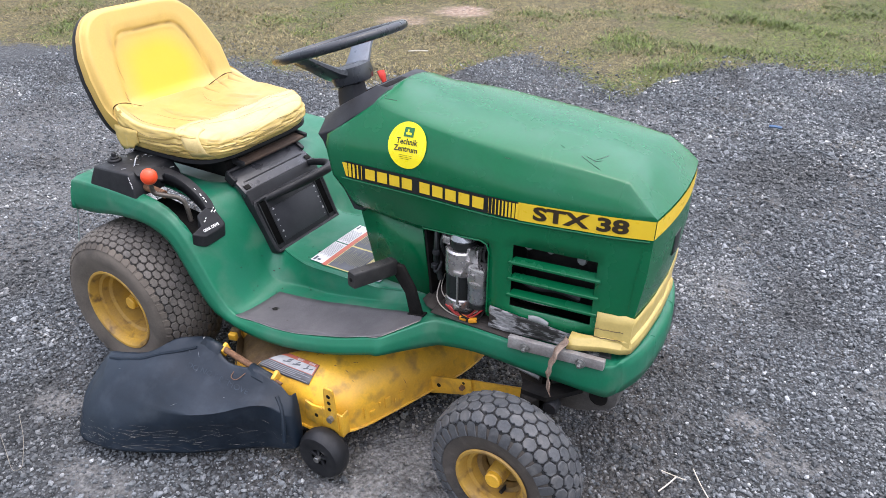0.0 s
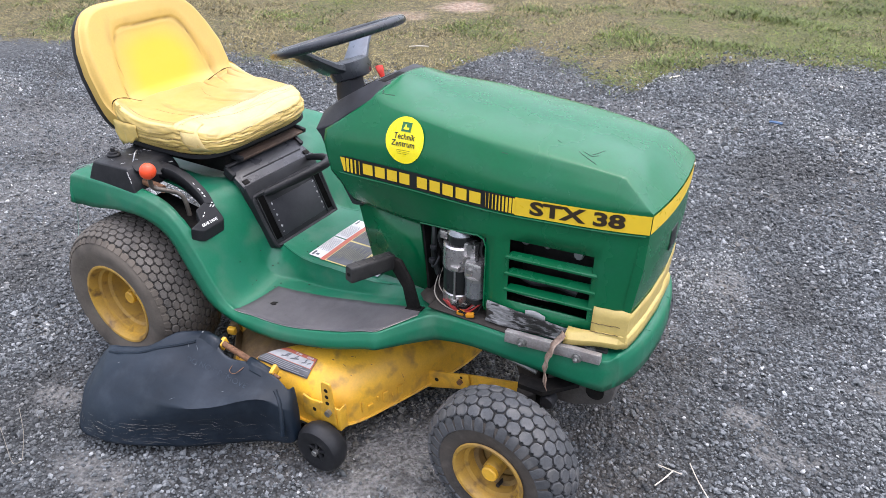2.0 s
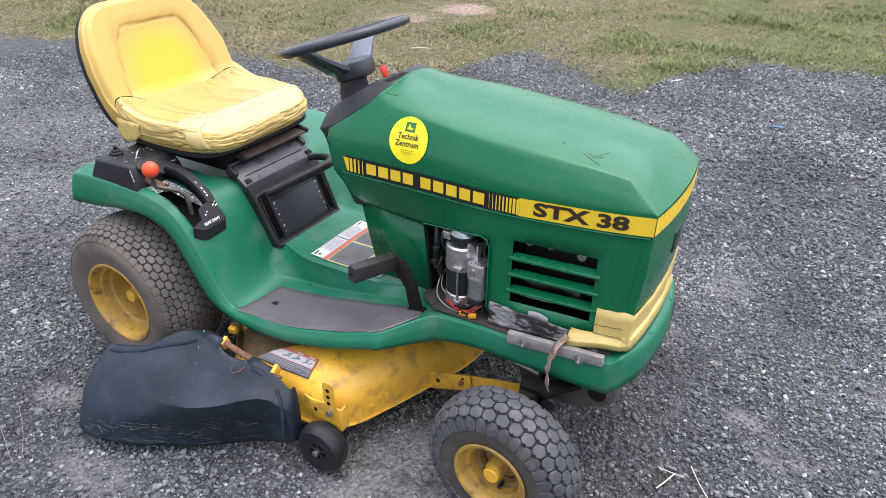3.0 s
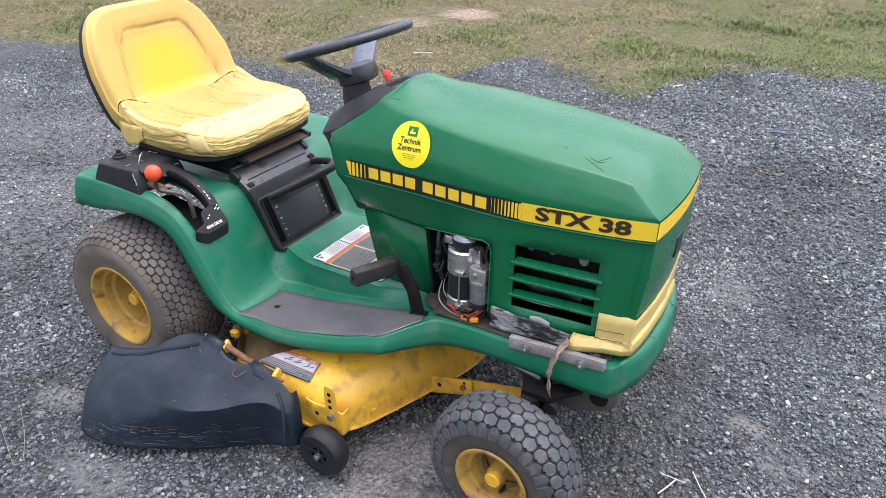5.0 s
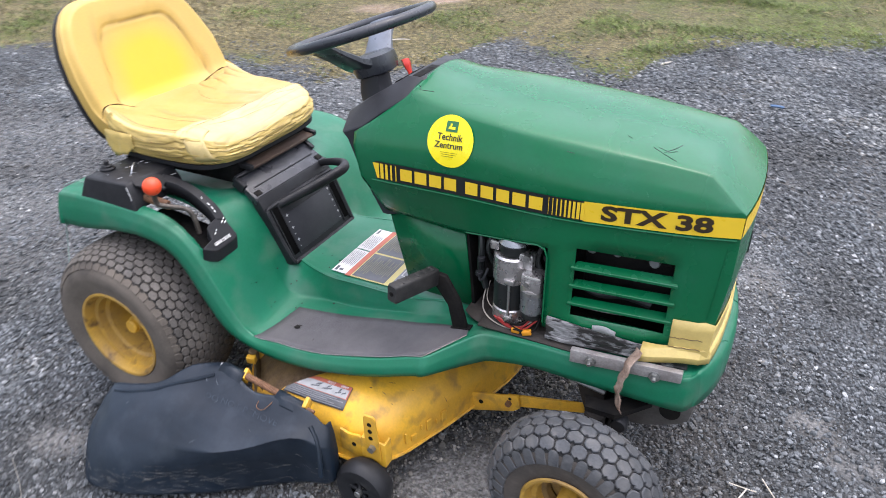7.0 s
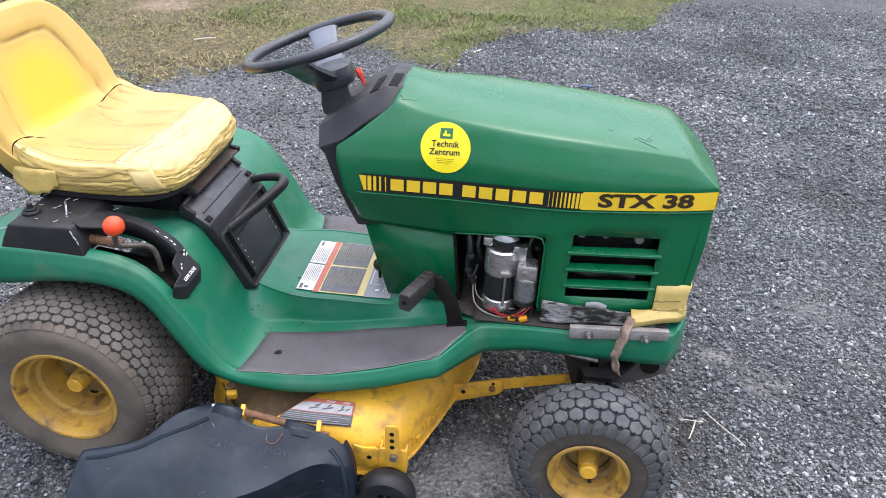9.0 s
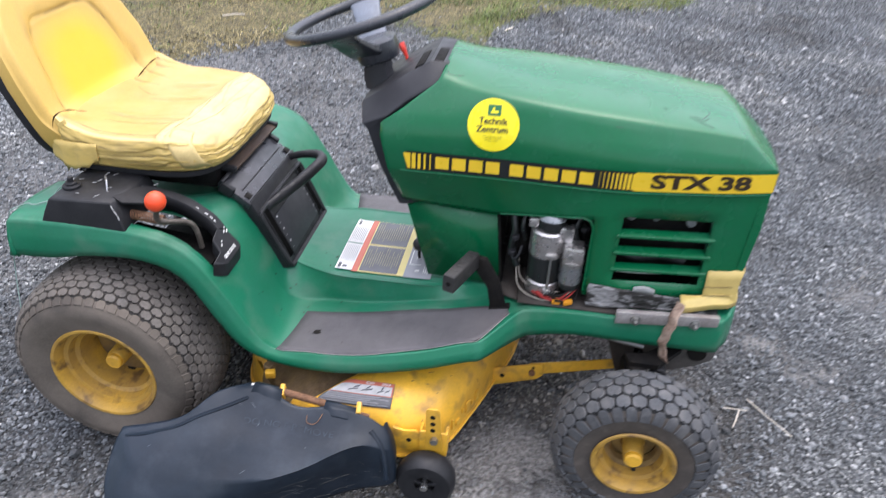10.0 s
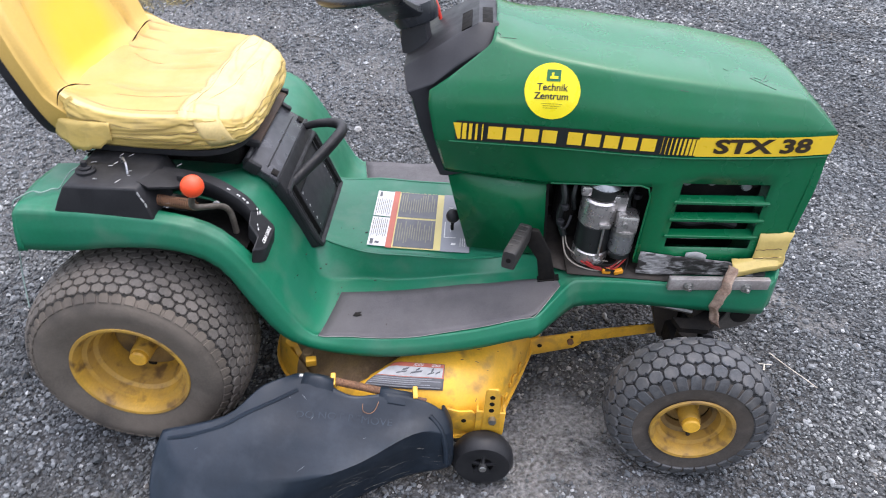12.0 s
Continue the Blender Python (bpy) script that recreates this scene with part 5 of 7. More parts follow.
# ---- engine bay ----
part("firewall", box(pose(0.819, 0.0, 0.476, 0, -5.7, 0), (0.008, 0.310, 0.196), 0.001), ENGINE, tractor)
bm = box(pose(1.06, 0.02, 0.50), (0.40, 0.24, 0.22), 0.02)
part("engine_block", bm, ENGINE, tractor, "dark oily engine block")
part("blower_housing", box(pose(1.16, -0.10, 0.53), (0.20, 0.10, 0.16), 0.03), ENGINE, tractor)
for k in range(5):
    part("cooling_fin", box(pose(0.87 + 0.008 * k, -0.06, 0.46 + 0.022 * k), (0.10, 0.10, 0.006), 0.001), ENGINE, tractor)
part("carburettor", cyl((0.862, -0.115, 0.455), (0.862, -0.115, 0.545), 0.026, 16, 0.004), ENGINE, tractor)
for k in range(4):
    part("grille_core", box(pose(1.16, -0.155, 0.472 + 0.042 * k), (0.15, 0.006, 0.012), 0.002), ENGINE, tractor)
for pts, r in (([(0.842, -0.150, 0.575), (0.850, -0.165, 0.535), (0.846, -0.160, 0.49), (0.862, -0.165, 0.445)], 0.0075), ([(0.872, -0.150, 0.585), (0.866, -0.170, 0.55), (0.874, -0.160, 0.51)], 0.005), ([(0.985, -0.165, 0.585), (0.978, -0.175, 0.545), (1.0, -0.17, 0.50), (0.994, -0.165, 0.45)], 0.006)):
    part("hose", tube(pts, r), DECAL_BLACK, tractor)
for x, z in ((0.852, 0.520), (0.848, 0.482), (0.996, 0.56), (1.0, 0.52), (0.992, 0.475)):
    part("clamp", cyl((x, -0.172, z - 0.005), (x, -0.172, z + 0.005), 0.0085, 14, 0.001), BLACK, tractor)
part("spark_lead", tube([(0.846, -0.165, 0.485), (0.852, -0.178, 0.470), (0.862, -0.180, 0.478), (0.868, -0.172, 0.500)], 0.003), BLACK, tractor)
starter = group_part("starter_motor", tractor, "starter motor with bare aluminium nose and black can")
SX, SY = 0.922, -0.172
part("starter_nose", cyl((SX, SY, 0.492), (SX, SY, 0.556), 0.039, 28, 0.004), CAST, starter)
part("starter_collar", cyl((SX + 0.003, SY, 0.556), (SX + 0.003, SY, 0.580), 0.030, 24, 0.003), DECAL_BLACK, starter)
part("starter_cap", cyl((SX + 0.003, SY, 0.578), (SX + 0.003, SY, 0.598), 0.033, 24, 0.004, r2=0.026), GREY_CAN, starter)
part("starter_can", cyl((SX, SY, 0.430), (SX, SY, 0.494), 0.037, 28, 0.002), DECAL_BLACK, starter)
part("starter_end", cyl((SX, SY, 0.395), (SX, SY, 0.432), 0.038, 28, 0.005), CAST, starter)
part("through_bolt", cyl((SX + 0.010, SY - 0.040, 0.408), (SX + 0.010, SY - 0.040, 0.505), 0.0028, 10), STEEL, starter)
part("bolt_lug", box(pose(SX + 0.010, SY - 0.038, 0.506), (0.024, 0.014, 0.012), 0.003), CAST, starter)
part("bolt_lug", box(pose(SX + 0.010, SY - 0.038, 0.414), (0.018, 0.014, 0.016), 0.003), CAST, starter)
part("mount_ear", box(pose(SX + 0.036, SY - 0.008, 0.55), (0.032, 0.03, 0.036), 0.005), CAST, starter)
part("mount_ear", box(pose(SX - 0.034, SY - 0.008, 0.57), (0.022, 0.02, 0.022), 0.005), CAST, starter)
part("mount_bolt", cyl((SX + 0.040, SY - 0.018, 0.563), (SX + 0.040, SY - 0.030, 0.563), 0.008, 8), STEEL, starter)
part("solenoid_cap", box(pose(SX + 0.056, SY - 0.022, 0.512), (0.046, 0.044, 0.044), 0.008), CAST, starter)
part("solenoid_band", cyl((SX + 0.056, SY - 0.022, 0.486), (SX + 0.056, SY - 0.022, 0.494), 0.0265, 24), STEEL, starter)
part("solenoid_can", cyl((SX + 0.056, SY - 0.022, 0.440), (SX + 0.056, SY - 0.022, 0.488), 0.0255, 24, 0.003), GREY_CAN, starter)
part("solenoid_end", cyl((SX + 0.056, SY - 0.022, 0.424), (SX + 0.056, SY - 0.022, 0.441), 0.023, 20, 0.003), DECAL_BLACK, starter)
part("terminal", cyl((SX + 0.05, SY - 0.05, 0.515), (SX + 0.05, SY - 0.036, 0.515), 0.006, 10), STEEL, starter)
for pts, mtl, r in (([(0.86, -0.155, 0.45), (0.868, -0.195, 0.415), (0.90, -0.212, 0.398), (0.95, -0.218, 0.397), (0.985, -0.208, 0.42)], WIRE_WHITE, 0.0015),
                    ([(0.865, -0.15, 0.455), (0.872, -0.18, 0.425), (0.91, -0.195, 0.407), (0.96, -0.20, 0.409)], WIRE_WHITE, 0.0013),
                    ([(0.91, -0.212, 0.412), (0.94, -0.217, 0.402), (0.968, -0.214, 0.406), (0.988, -0.20, 0.436)], WIRE_RED, 0.0028),
                    ([(0.90, -0.208, 0.410), (0.935, -0.219, 0.400), (0.97, -0.219, 0.403), (0.995, -0.205, 0.425)], WIRE_RED, 0.0022),
                    ([(0.85, -0.14, 0.56), (0.853, -0.15, 0.50), (0.857, -0.155, 0.45)], ENGINE, 0.006),
                    ([(0.985, -0.12, 0.57), (1.0, -0.14, 0.52), (1.0, -0.15, 0.45), (0.99, -0.16, 0.41)], ENGINE, 0.007)):
    part("wire", tube(pts, r), mtl, tractor)
part("connector", box(pose(0.955, -0.222, 0.399, 0, 3, 5), (0.018, 0.012, 0.010), 0.002), ORANGE_PLUG, tractor, "orange plastic wire connector")
part("connector", box(pose(0.980, -0.223, 0.401, 0, -14, 12), (0.020, 0.011, 0.010), 0.002), ORANGE_PLUG, tractor, "orange plastic wire connector")
for pts in ([(0.948, -0.226, 0.401), (0.962, -0.2285, 0.405), (0.976, -0.226, 0.399)], [(0.925, -0.213, 0.405), (0.94, -0.224, 0.415), (0.965, -0.222, 0.418), (0.99, -0.21, 0.44)], [(0.93, -0.20, 0.43), (0.945, -0.222, 0.408), (0.99, -0.222, 0.404), (1.0, -0.20, 0.43)]):
    part("wire", tube(pts, 0.0017), ENGINE, tractor)

# ---- repairs on the nose ----
bar = part("metal_bar", prism([(1.083, -0.008), (1.297, 0.002), (1.297, 0.026), (1.083, 0.022)], lambda u, v, w: Vector((u, -interp([(1.08, 0.240), (1.3, 0.224)], u) - w, 0.392 + v)), 0.014, 0.0015), ALU, tractor, "weathered metal bar bolted to the body")
for x in (1.124, 1.248):
    y = -interp([(1.08, 0.240), (1.3, 0.224)], x) - 0.014
    part("washer", cyl((x, y, 0.398), (x, y - 0.002, 0.398), 0.0115, 20), STEEL, tractor)
    part("nut", cyl((x, y - 0.002, 0.398), (x, y - 0.008, 0.398), 0.0085, 6), STEEL, tractor)
    part("stud", cyl((x, y - 0.007, 0.398), (x + 0.001, y - 0.015, 0.397), 0.0042, 12, 0.001), STEEL, tractor)
bm = bmesh.new()
P = []
for x in np.linspace(1.018, 1.300, 40):
    y = interp(HOOD_B, x) + 0.18 * 0.05 * min(1.0, max(0.0, (x - 1.2) / 0.1))
    lo, hi = 0.400, 0.452 - 0.030 * max(0, (x - 1.04) / 0.25) + 0.003 * noise.noise(Vector((x * 60, 1.0, 0.0)))
    P.append([(x + 0.003 * noise.noise(Vector((z * 90, 0.0, x * 9))), -y - 0.0035 - 0.0022 * abs(noise.noise(Vector((x * 25, z * 160, 3.0)))) - (0.004 if k == 0 else 0.0), z) for k, z in enumerate(np.linspace(lo, hi, 9))])
add_grid(bm, P)
part("grimy_tape", bm, DIRTY_TAPE, hood, "torn grimy silver tape", solid=0.002, angle=14)
bm = bmesh.new()
add_grid(bm, [[(x, -interp(HOOD_B, x) - 0.007 - 0.002 * math.sin(40 * x), z + (x - 1.12) * -0.10) for z in (0.445, 0.451 + 0.002 * math.sin(140 * x), 0.458 + 0.004 * math.sin(90 * x))] for x in np.linspace(1.112, 1.158, 8)])
part("tape_flap", bm, SILVER, hood, solid=0.0015)


def nose_tape(k, z, out):
    """k from 0 (on the side) over the corner to 2 (on the front)."""
    wz = 0.170 + (0.735 - z) * 0.05
    xf = interp([(0.42, 1.325), (0.50, 1.328), (0.58, 1.336), (0.66, 1.341)], z)
    if k < 1:
        x = 1.258 + (xf - 1.258) * k
        return (x, -(interp(HOOD_W, x) + max(0, 0.62 - z) * 0.05) - out, z)
    yy = -wz + (k - 1) * wz * 1.9
    return (xf + 0.014 * (1 - (yy / wz) ** 2) + out, yy - out * 0.5 * (2 - k), z)


bm = bmesh.new()
ks = [0.0, 0.2, 0.4, 0.6, 0.8, 0.95, 1.0, 1.05, 1.3, 1.6, 2.0]
add_grid(bm, [[nose_tape(k, z + 0.0015 * math.sin(17 * k), 0.005 + 0.0012 * math.sin(9 * k + 70 * z)) for z in (0.418, 0.435, 0.46, 0.485, 0.508)] for k in ks])
part("nose_tape", bm, NOSE_TAPE, hood, "pale yellow tape wrapped round the nose corner", solid=0.0015)
bm = bmesh.new()
P = []
for x in np.linspace(1.212, 1.318, 9):
    ys = interp([(1.212, 0.236), (1.318, 0.199)], x)
    w = 0.0015 * math.sin(60 * x)
    P.append([(x, -interp(HOOD_B, x) - 0.0125, 0.449 + w), (x, -ys + 0.010, 0.442 + w), (x, -ys, 0.432 + w), (x, -ys - 0.001, 0.420 + w)])
for y, x in ((-0.185, 1.336), (-0.15, 1.342), (-0.10, 1.347), (0.0, 1.351), (0.12, 1.346)):
    P.append([(x - 0.006, y * 0.98, 0.452), (x - 0.001, y, 0.444), (x, y, 0.432), (x, y, 0.419)])
add_grid(bm, P)
part("nose_tape", bm, NOSE_TAPE, hood, "lower strip of pale yellow tape", solid=0.0012, angle=12)
for z in (0.470, 0.449):
    part("tape_edge", tube([nose_tape(k, z + 0.001 * math.sin(20 * k), 0.0078) for k in np.linspace(0.0, 0.85, 8)], 0.0009, n=5, steps=1), TAPE_EDGE, hood)
bm = bmesh.new()
S = [(1.212, -0.222, 0.442), (1.200, -0.248, 0.420), (1.194, -0.256, 0.395), (1.188, -0.254, 0.365), (1.190, -0.256, 0.342), (1.198, -0.266, 0.318)]
S = crom(S, 3)
add_grid(bm, [[(p[0] + d * 0.62 + 0.002 * math.sin(i * 1.7), p[1] - 0.010 - d * 0.85, p[2] + d * 0.15) for d in (-0.011, -0.005, 0.0, 0.006, 0.011)] for i, p in enumerate(S)])
part("strap", bm, STRAP, tractor, "frayed brown tie strap hanging from the nose", solid=0.002, angle=25)

# ---- pedal and front links ----
part("pedal_arm", prism([(0.762, 0.500), (0.798, 0.496), (0.830, 0.442), (0.850, 0.372), (0.815, 0.366), (0.803, 0.424), (0.772, 0.468)], lambda u, v, w: Vector((u, -0.236 + w, v)), 0.012, 0.003), ENGINE, tractor)
bm = bmesh.new()
p0, p1 = Vector((0.770, -0.228, 0.487)), Vector((0.7315, -0.346, 0.498))
ax = (p1 - p0).normalized()
pu = ax.cross(Vector((0, 0, 1))).normalized()
pv = ax.cross(pu)
rings = []
for t, k in ((0.0, 0.88), (0.03, 1.0), (0.97, 1.0), (1.0, 0.86)):
    rings.append([p0 + (p1 - p0) * t + pu * (0.0140 * k * math.copysign(abs(math.cos(q)) ** 0.35, math.cos(q))) + pv * (0.0205 * k * math.copysign(abs(math.sin(q)) ** 0.35, math.sin(q))) for q in np.linspace(0, 2 * math.pi, 28, endpoint=False)])
add_rings(bm, rings)
part("pedal", bm, PEDAL, tractor, "worn black rubber foot pedal")
for k in range(5):
    t = 0.12 + 0.17 * k
    part("pedal_rib", tube([p0 + (p1 - p0) * t - pv * 0.0203 + pu * q for q in (-0.0095, 0.0, 0.0095)], 0.0018, n=5, smooth=False), PEDAL, tractor)
part("pedal_hole", cyl((0.7320, -0.3445, 0.498), (0.7311, -0.3472, 0.498), 0.005, 12), ENGINE, tractor)
part("pedal_slot", box(pose(0.834, -0.230, 0.3735, 0, -12, 0), (0.046, 0.018, 0.003)), ENGINE, tractor)

link = group_part("front_link", tractor, "yellow front lift link of the mower deck")
part("link_plate", prism([(0.80, 0.075), (0.825, 0.130), (0.95, 0.165), (0.956, 0.130), (0.94, 0.115), (0.83, 0.075)], lambda u, v, w: Vector((u, -0.158 - w, v)), 0.006, 0.0015), YELLOW, link)
part("link_bar", prism([(0.92, 0.118), (0.92, 0.153), (1.17, 0.215), (1.17, 0.19)], lambda u, v, w: Vector((u, -0.150 - w, v)), 0.006, 0.0015), YELLOW, link)
part("link_bolt", cyl((0.928, -0.164, 0.137), (0.928, -0.172, 0.137), 0.008, 6), RUST, link)
part("link_hole", cyl((0.857, -0.1635, 0.113), (0.857, -0.1648, 0.113), 0.006, 12), ENGINE, link)
part("link_hole", cyl((0.930, -0.1635, 0.150), (0.930, -0.1648, 0.150), 0.004, 12), ENGINE, link)

# ---- mower deck ----
deck = group_part("mower_deck", tractor, "yellow mower deck with scraped paint")
OUT = closed_crom([(0.30, -0.33), (0.40, -0.425), (0.55, -0.435), (0.68, -0.435), (0.745, -0.39), (0.79, -0.29), (0.83, -0.18), (0.875, -0.04), (0.88, 0.08), (0.83, 0.22), (0.80, 0.36), (0.72, 0.46), (0.55, 0.50), (0.38, 0.46), (0.25, 0.30), (0.24, 0.1), (0.23, -0.1), (0.24, -0.24)], 5)
CEN = np.array([0.54, 0.0])


def ring(k, z):
    return [(*(CEN + (p - CEN) * k), z) for p in OUT]


bm = bmesh.new()
levels = [(1.0, 0.088), (1.006, 0.092), (1.0, 0.10), (0.994, 0.13), (0.988, 0.150), (0.975, 0.167), (0.95, 0.181), (0.92, 0.195), (0.88, 0.208), (0.84, 0.218), (0.80, 0.225), (0.75, 0.232), (0.68, 0.237), (0.58, 0.240), (0.45, 0.240), (0.25, 0.240), (0.1, 0.240)]


def deck_dip(x, y):
    """The top behind the discharge tunnel lies lower."""
    d = (0.470 - x) * 0.607 + (y + 0.414) * 0.795
    edge = min(1.0, max(0.0, (d - 0.012) / 0.03)) * min(1.0, max(0.0, (0.66 - x) / 0.06))
    return 0.045 * edge * (y > -0.40) * min(1.0, max(0.0, (x - 0.27) / 0.03))


rings = [[(x, y, z - (deck_dip(x, y) if k < 0.96 else 0.0)) for x, y, z in ring(k, z)] for k, z in levels]
add_rings(bm, rings, cap_a=False)
bmesh.ops.recalc_face_normals(bm, faces=bm.faces)
for f in bm.faces:
    c = f.calc_center_median()
    if deck_dip(c.x, c.y) > 0.030 and c.x > 0.30:
        f.material_index = 1
DECK_TREE = BVHTree.FromBMesh(bm)
part("deck_shell", bm, [YELLOW, DECK_DIRT], deck, "yellow steel deck shell", angle=45, solid=0.004)
bm = bmesh.new()
lip = ring(1.008, 0.0905)
add_tube(bm, [lip[i % len(lip)] for i in range(len(lip) + 1)], 0.0042, n=6, smooth=False)
part("deck_lip", bm, YELLOW, deck, "scraped rolled lower edge")
DECK_LINE = [p for p in ring(0.9965, 0.0) if p[1] < -0.12 and p[0] > 0.74]
for k, (z0, z1) in enumerate(((0.112, 0.142), (0.110, 0.126), (0.126, 0.140), (0.112, 0.142), (0.114, 0.128), (0.110, 0.140))):
    i = min(k + 1, len(DECK_LINE) - 2)
    a, b = Vector(DECK_LINE[i]), Vector(DECK_LINE[i + 1])
    out = Vector(((b - a).y, -(b - a).x, 0)).normalized()
    out = out if out.x > 0 else -out
    mid = (a + b) / 2 + Vector((0, 0, (z0 + z1) / 2)) + out * 0.002
    ang = math.degrees(math.atan2((b - a).y, (b - a).x))
    part("embossed_mark", box(Matrix.Translation(mid) @ pose(0, 0, 0, 0, 0, ang), (0.016 if k % 2 else 0.005, 0.005, z1 - z0), 0.0015), YELLOW, deck)
part("deck_lug", box(pose(0.552, 0.478, 0.190, 0, 0, 4), (0.080, 0.030, 0.040), 0.008), YELLOW, deck)
part("belt_cover", cyl((0.40, -0.24, 0.196), (0.40, -0.24, 0.215), 0.085, 32, 0.004), DECK_DIRT, deck)
part("deck_tab", box(pose(0.345, -0.372, 0.212, 10, 0, 15), (0.022, 0.014, 0.020), 0.002), YELLOW, deck)
part("deck_eye", cyl((0.335, -0.352, 0.196), (0.335, -0.352, 0.222), 0.012, 16, 0.002), DECK_DIRT, deck)


def deck_top(x, y, up=0.002):
    hit = DECK_TREE.ray_cast(Vector((x, y, 0.5)), Vector((0, 0, -1)))
    return hit[0] + Vector((0, -0.5, 0.87)) * up


def on_deck(u, v, up=0.0025):
    x0 = 0.458 + 1.35 * v
    x, y = x0 + u / 0.150 * (0.628 - x0), -0.407 + v
    return deck_top(x, y, up)


def dsheet(u0, v0, u1, v1, up):
    bm = bmesh.new()
    add_grid(bm, [[on_deck(u, v, up) for v in np.linspace(v0, v1, 7)] for u in np.linspace(u0, u1, 8)])
    return bm


part("deck_label", dsheet(0.0, 0.0, 0.150, 0.046, 0.002), LABEL_GREY, deck, "dark danger label with red border", solid=0.0012, offset=1)
part("deck_label_red", dsheet(0.0, 0.0185, 0.149, 0.0455, 0.0036), LABEL_RED, deck)
part("deck_label_white", dsheet(0.002, 0.0195, 0.146, 0.0375, 0.0045), DULL_WHITE, deck)
bm = bmesh.new()
for k in range(5):
    add_grid(bm, [[on_deck(u, 0.002 + 0.0033 * k + d, 0.004) for d in (0.0, 0.0012)] for u in np.linspace(0.004, 0.144 - 0.02 * (k % 3), 8)])
tagged(part("deck_label_print", bm, LABEL_LIGHT, deck), "pale lines of worn print", kind="stuff")
bm = bmesh.new()
for u, w, v, h in ((0.040, 0.020, 0.023, 0.003), (0.047, 0.012, 0.028, 0.005), (0.072, 0.024, 0.024, 0.0035), (0.080, 0.008, 0.029, 0.004), (0.112, 0.014, 0.023, 0.003), (0.118, 0.005, 0.027, 0.007), (0.13, 0.01, 0.025, 0.003)):
    add_grid(bm, [[on_deck(u + t * w, v + d + 0.004 * t, 0.0052) for d in (0.0, h)] for t in (0, 1)])
tagged(part("deck_label_print", bm, LABEL_GREY, deck), "dark warning drawings", kind="stuff")
part("deck_text", text_mesh("PELIGRO", 0.0068, lambda u, v: on_deck(0.078 + u, 0.0415 + v, 0.0048), bold=0.0001), WHITE, deck)
part("deck_text", text_mesh("GEFAHR", 0.0068, lambda u, v: on_deck(0.126 + u, 0.0415 + v, 0.0048), bold=0.0001), WHITE, deck)
# wheel bracket at the front corner of the deck
part("bracket_plate", prism([(0.640, 0.118), (0.700, 0.112), (0.700, 0.168), (0.690, 0.176), (0.664, 0.170), (0.640, 0.176)], lambda u, v, w: Vector((u, -0.436 - w - 0.05 * max(0, u - 0.66), v)), 0.006, 0.0015), YELLOW, deck)
part("bracket_channel", prism([(0.700, -0.424), (0.700, -0.450), (0.760, -0.450), (0.760, -0.424), (0.755, -0.424), (0.755, -0.4445), (0.705, -0.4445), (0.705, -0.424)], lambda u, v, w: Vector((u, v, 0.118 + w + 0.25 * (u - 0.73) * 0)), 0.066, 0.001), YELLOW, deck)
part("bracket_post", prism([(0.714, 0.136), (0.752, 0.138), (0.742, 0.252), (0.738, 0.258), (0.717, 0.257), (0.713, 0.250)], lambda u, v, w: Vector((u, -0.4505 - w, v)), 0.005, 0.0012), YELLOW, deck)
part("bracket_bolt", cyl((0.733, -0.4555, 0.172), (0.733, -0.466, 0.172), 0.0085, 6), STEEL, deck)
for x, z in ((0.729, 0.197), (0.7285, 0.216), (0.728, 0.235)):
    part("bracket_hole", cyl((x, -0.4555, z), (x, -0.4560, z), 0.0055, 14), ENGINE, deck)
part("bracket_hole", cyl((0.676, -0.4435, 0.146), (0.676, -0.4442, 0.146), 0.0055, 12), ENGINE, deck)
# chipped and scraped paint on the deck
rc = random.Random(21)
for k in range(46):
    x, y = rc.uniform(0.50, 0.90), rc.uniform(-0.44, -0.18)
    hit = DECK_TREE.ray_cast(Vector((x, y, 0.5)), Vector((0, 0, -1)))
    if hit[0] is None or hit[0].z < 0.115 or (x < 0.635 and y < -0.35):
        continue
    a, l = rc.uniform(-0.5, 1.2), rc.uniform(0.003, 0.012)
    bm = bmesh.new()
    ps = [(x + l * t * math.cos(a), y + l * t * math.sin(a)) for t in (-0.5, 0.0, 0.5)]
    ok = [DECK_TREE.ray_cast(Vector((px, py, 0.5)), Vector((0, 0, -1)))[0] for px, py in ps]
    if None in ok:
        continue
    add_tube(bm, [tuple(p) for p in ok], [0.0003, rc.uniform(0.0008, 0.0018), 0.0003], n=5, smooth=False)
    part("paint_chip", bm, RUST, deck)
gauge = group_part("gauge_wheel", deck, "small black plastic gauge wheel")
bm = bmesh.new()
GC = (0.722, -0.481, 0.079)
spin_y(bm, [(0.022, -0.020), (0.045, -0.026), (0.056, -0.024), (0.063, -0.014), (0.065, 0.0), (0.063, 0.014), (0.056, 0.026), (0.03, 0.030), (0.0, 0.028)], GC, 40)
bmesh.ops.remove_doubles(bm, verts=bm.verts, dist=0.0003)
part("gauge_tyre", bm, BLACK, gauge)
bm = bmesh.new()
spin_y(bm, [(0.0, -0.014), (0.03, -0.012), (0.044, -0.022)], GC, 32)
bmesh.ops.remove_doubles(bm, verts=bm.verts, dist=0.0003)
part("gauge_disc", bm, ENGINE, gauge)
for k in range(5):
    a = 2 * math.pi * k / 5 + 0.3
    part("gauge_spoke", box(Matrix.Translation((GC[0] + 0.022 * math.cos(a), GC[1] - 0.018, GC[2] + 0.022 * math.sin(a))) @ Matrix.Rotation(-a, 4, "Y"), (0.034, 0.008, 0.008), 0.002), BLACK, gauge)
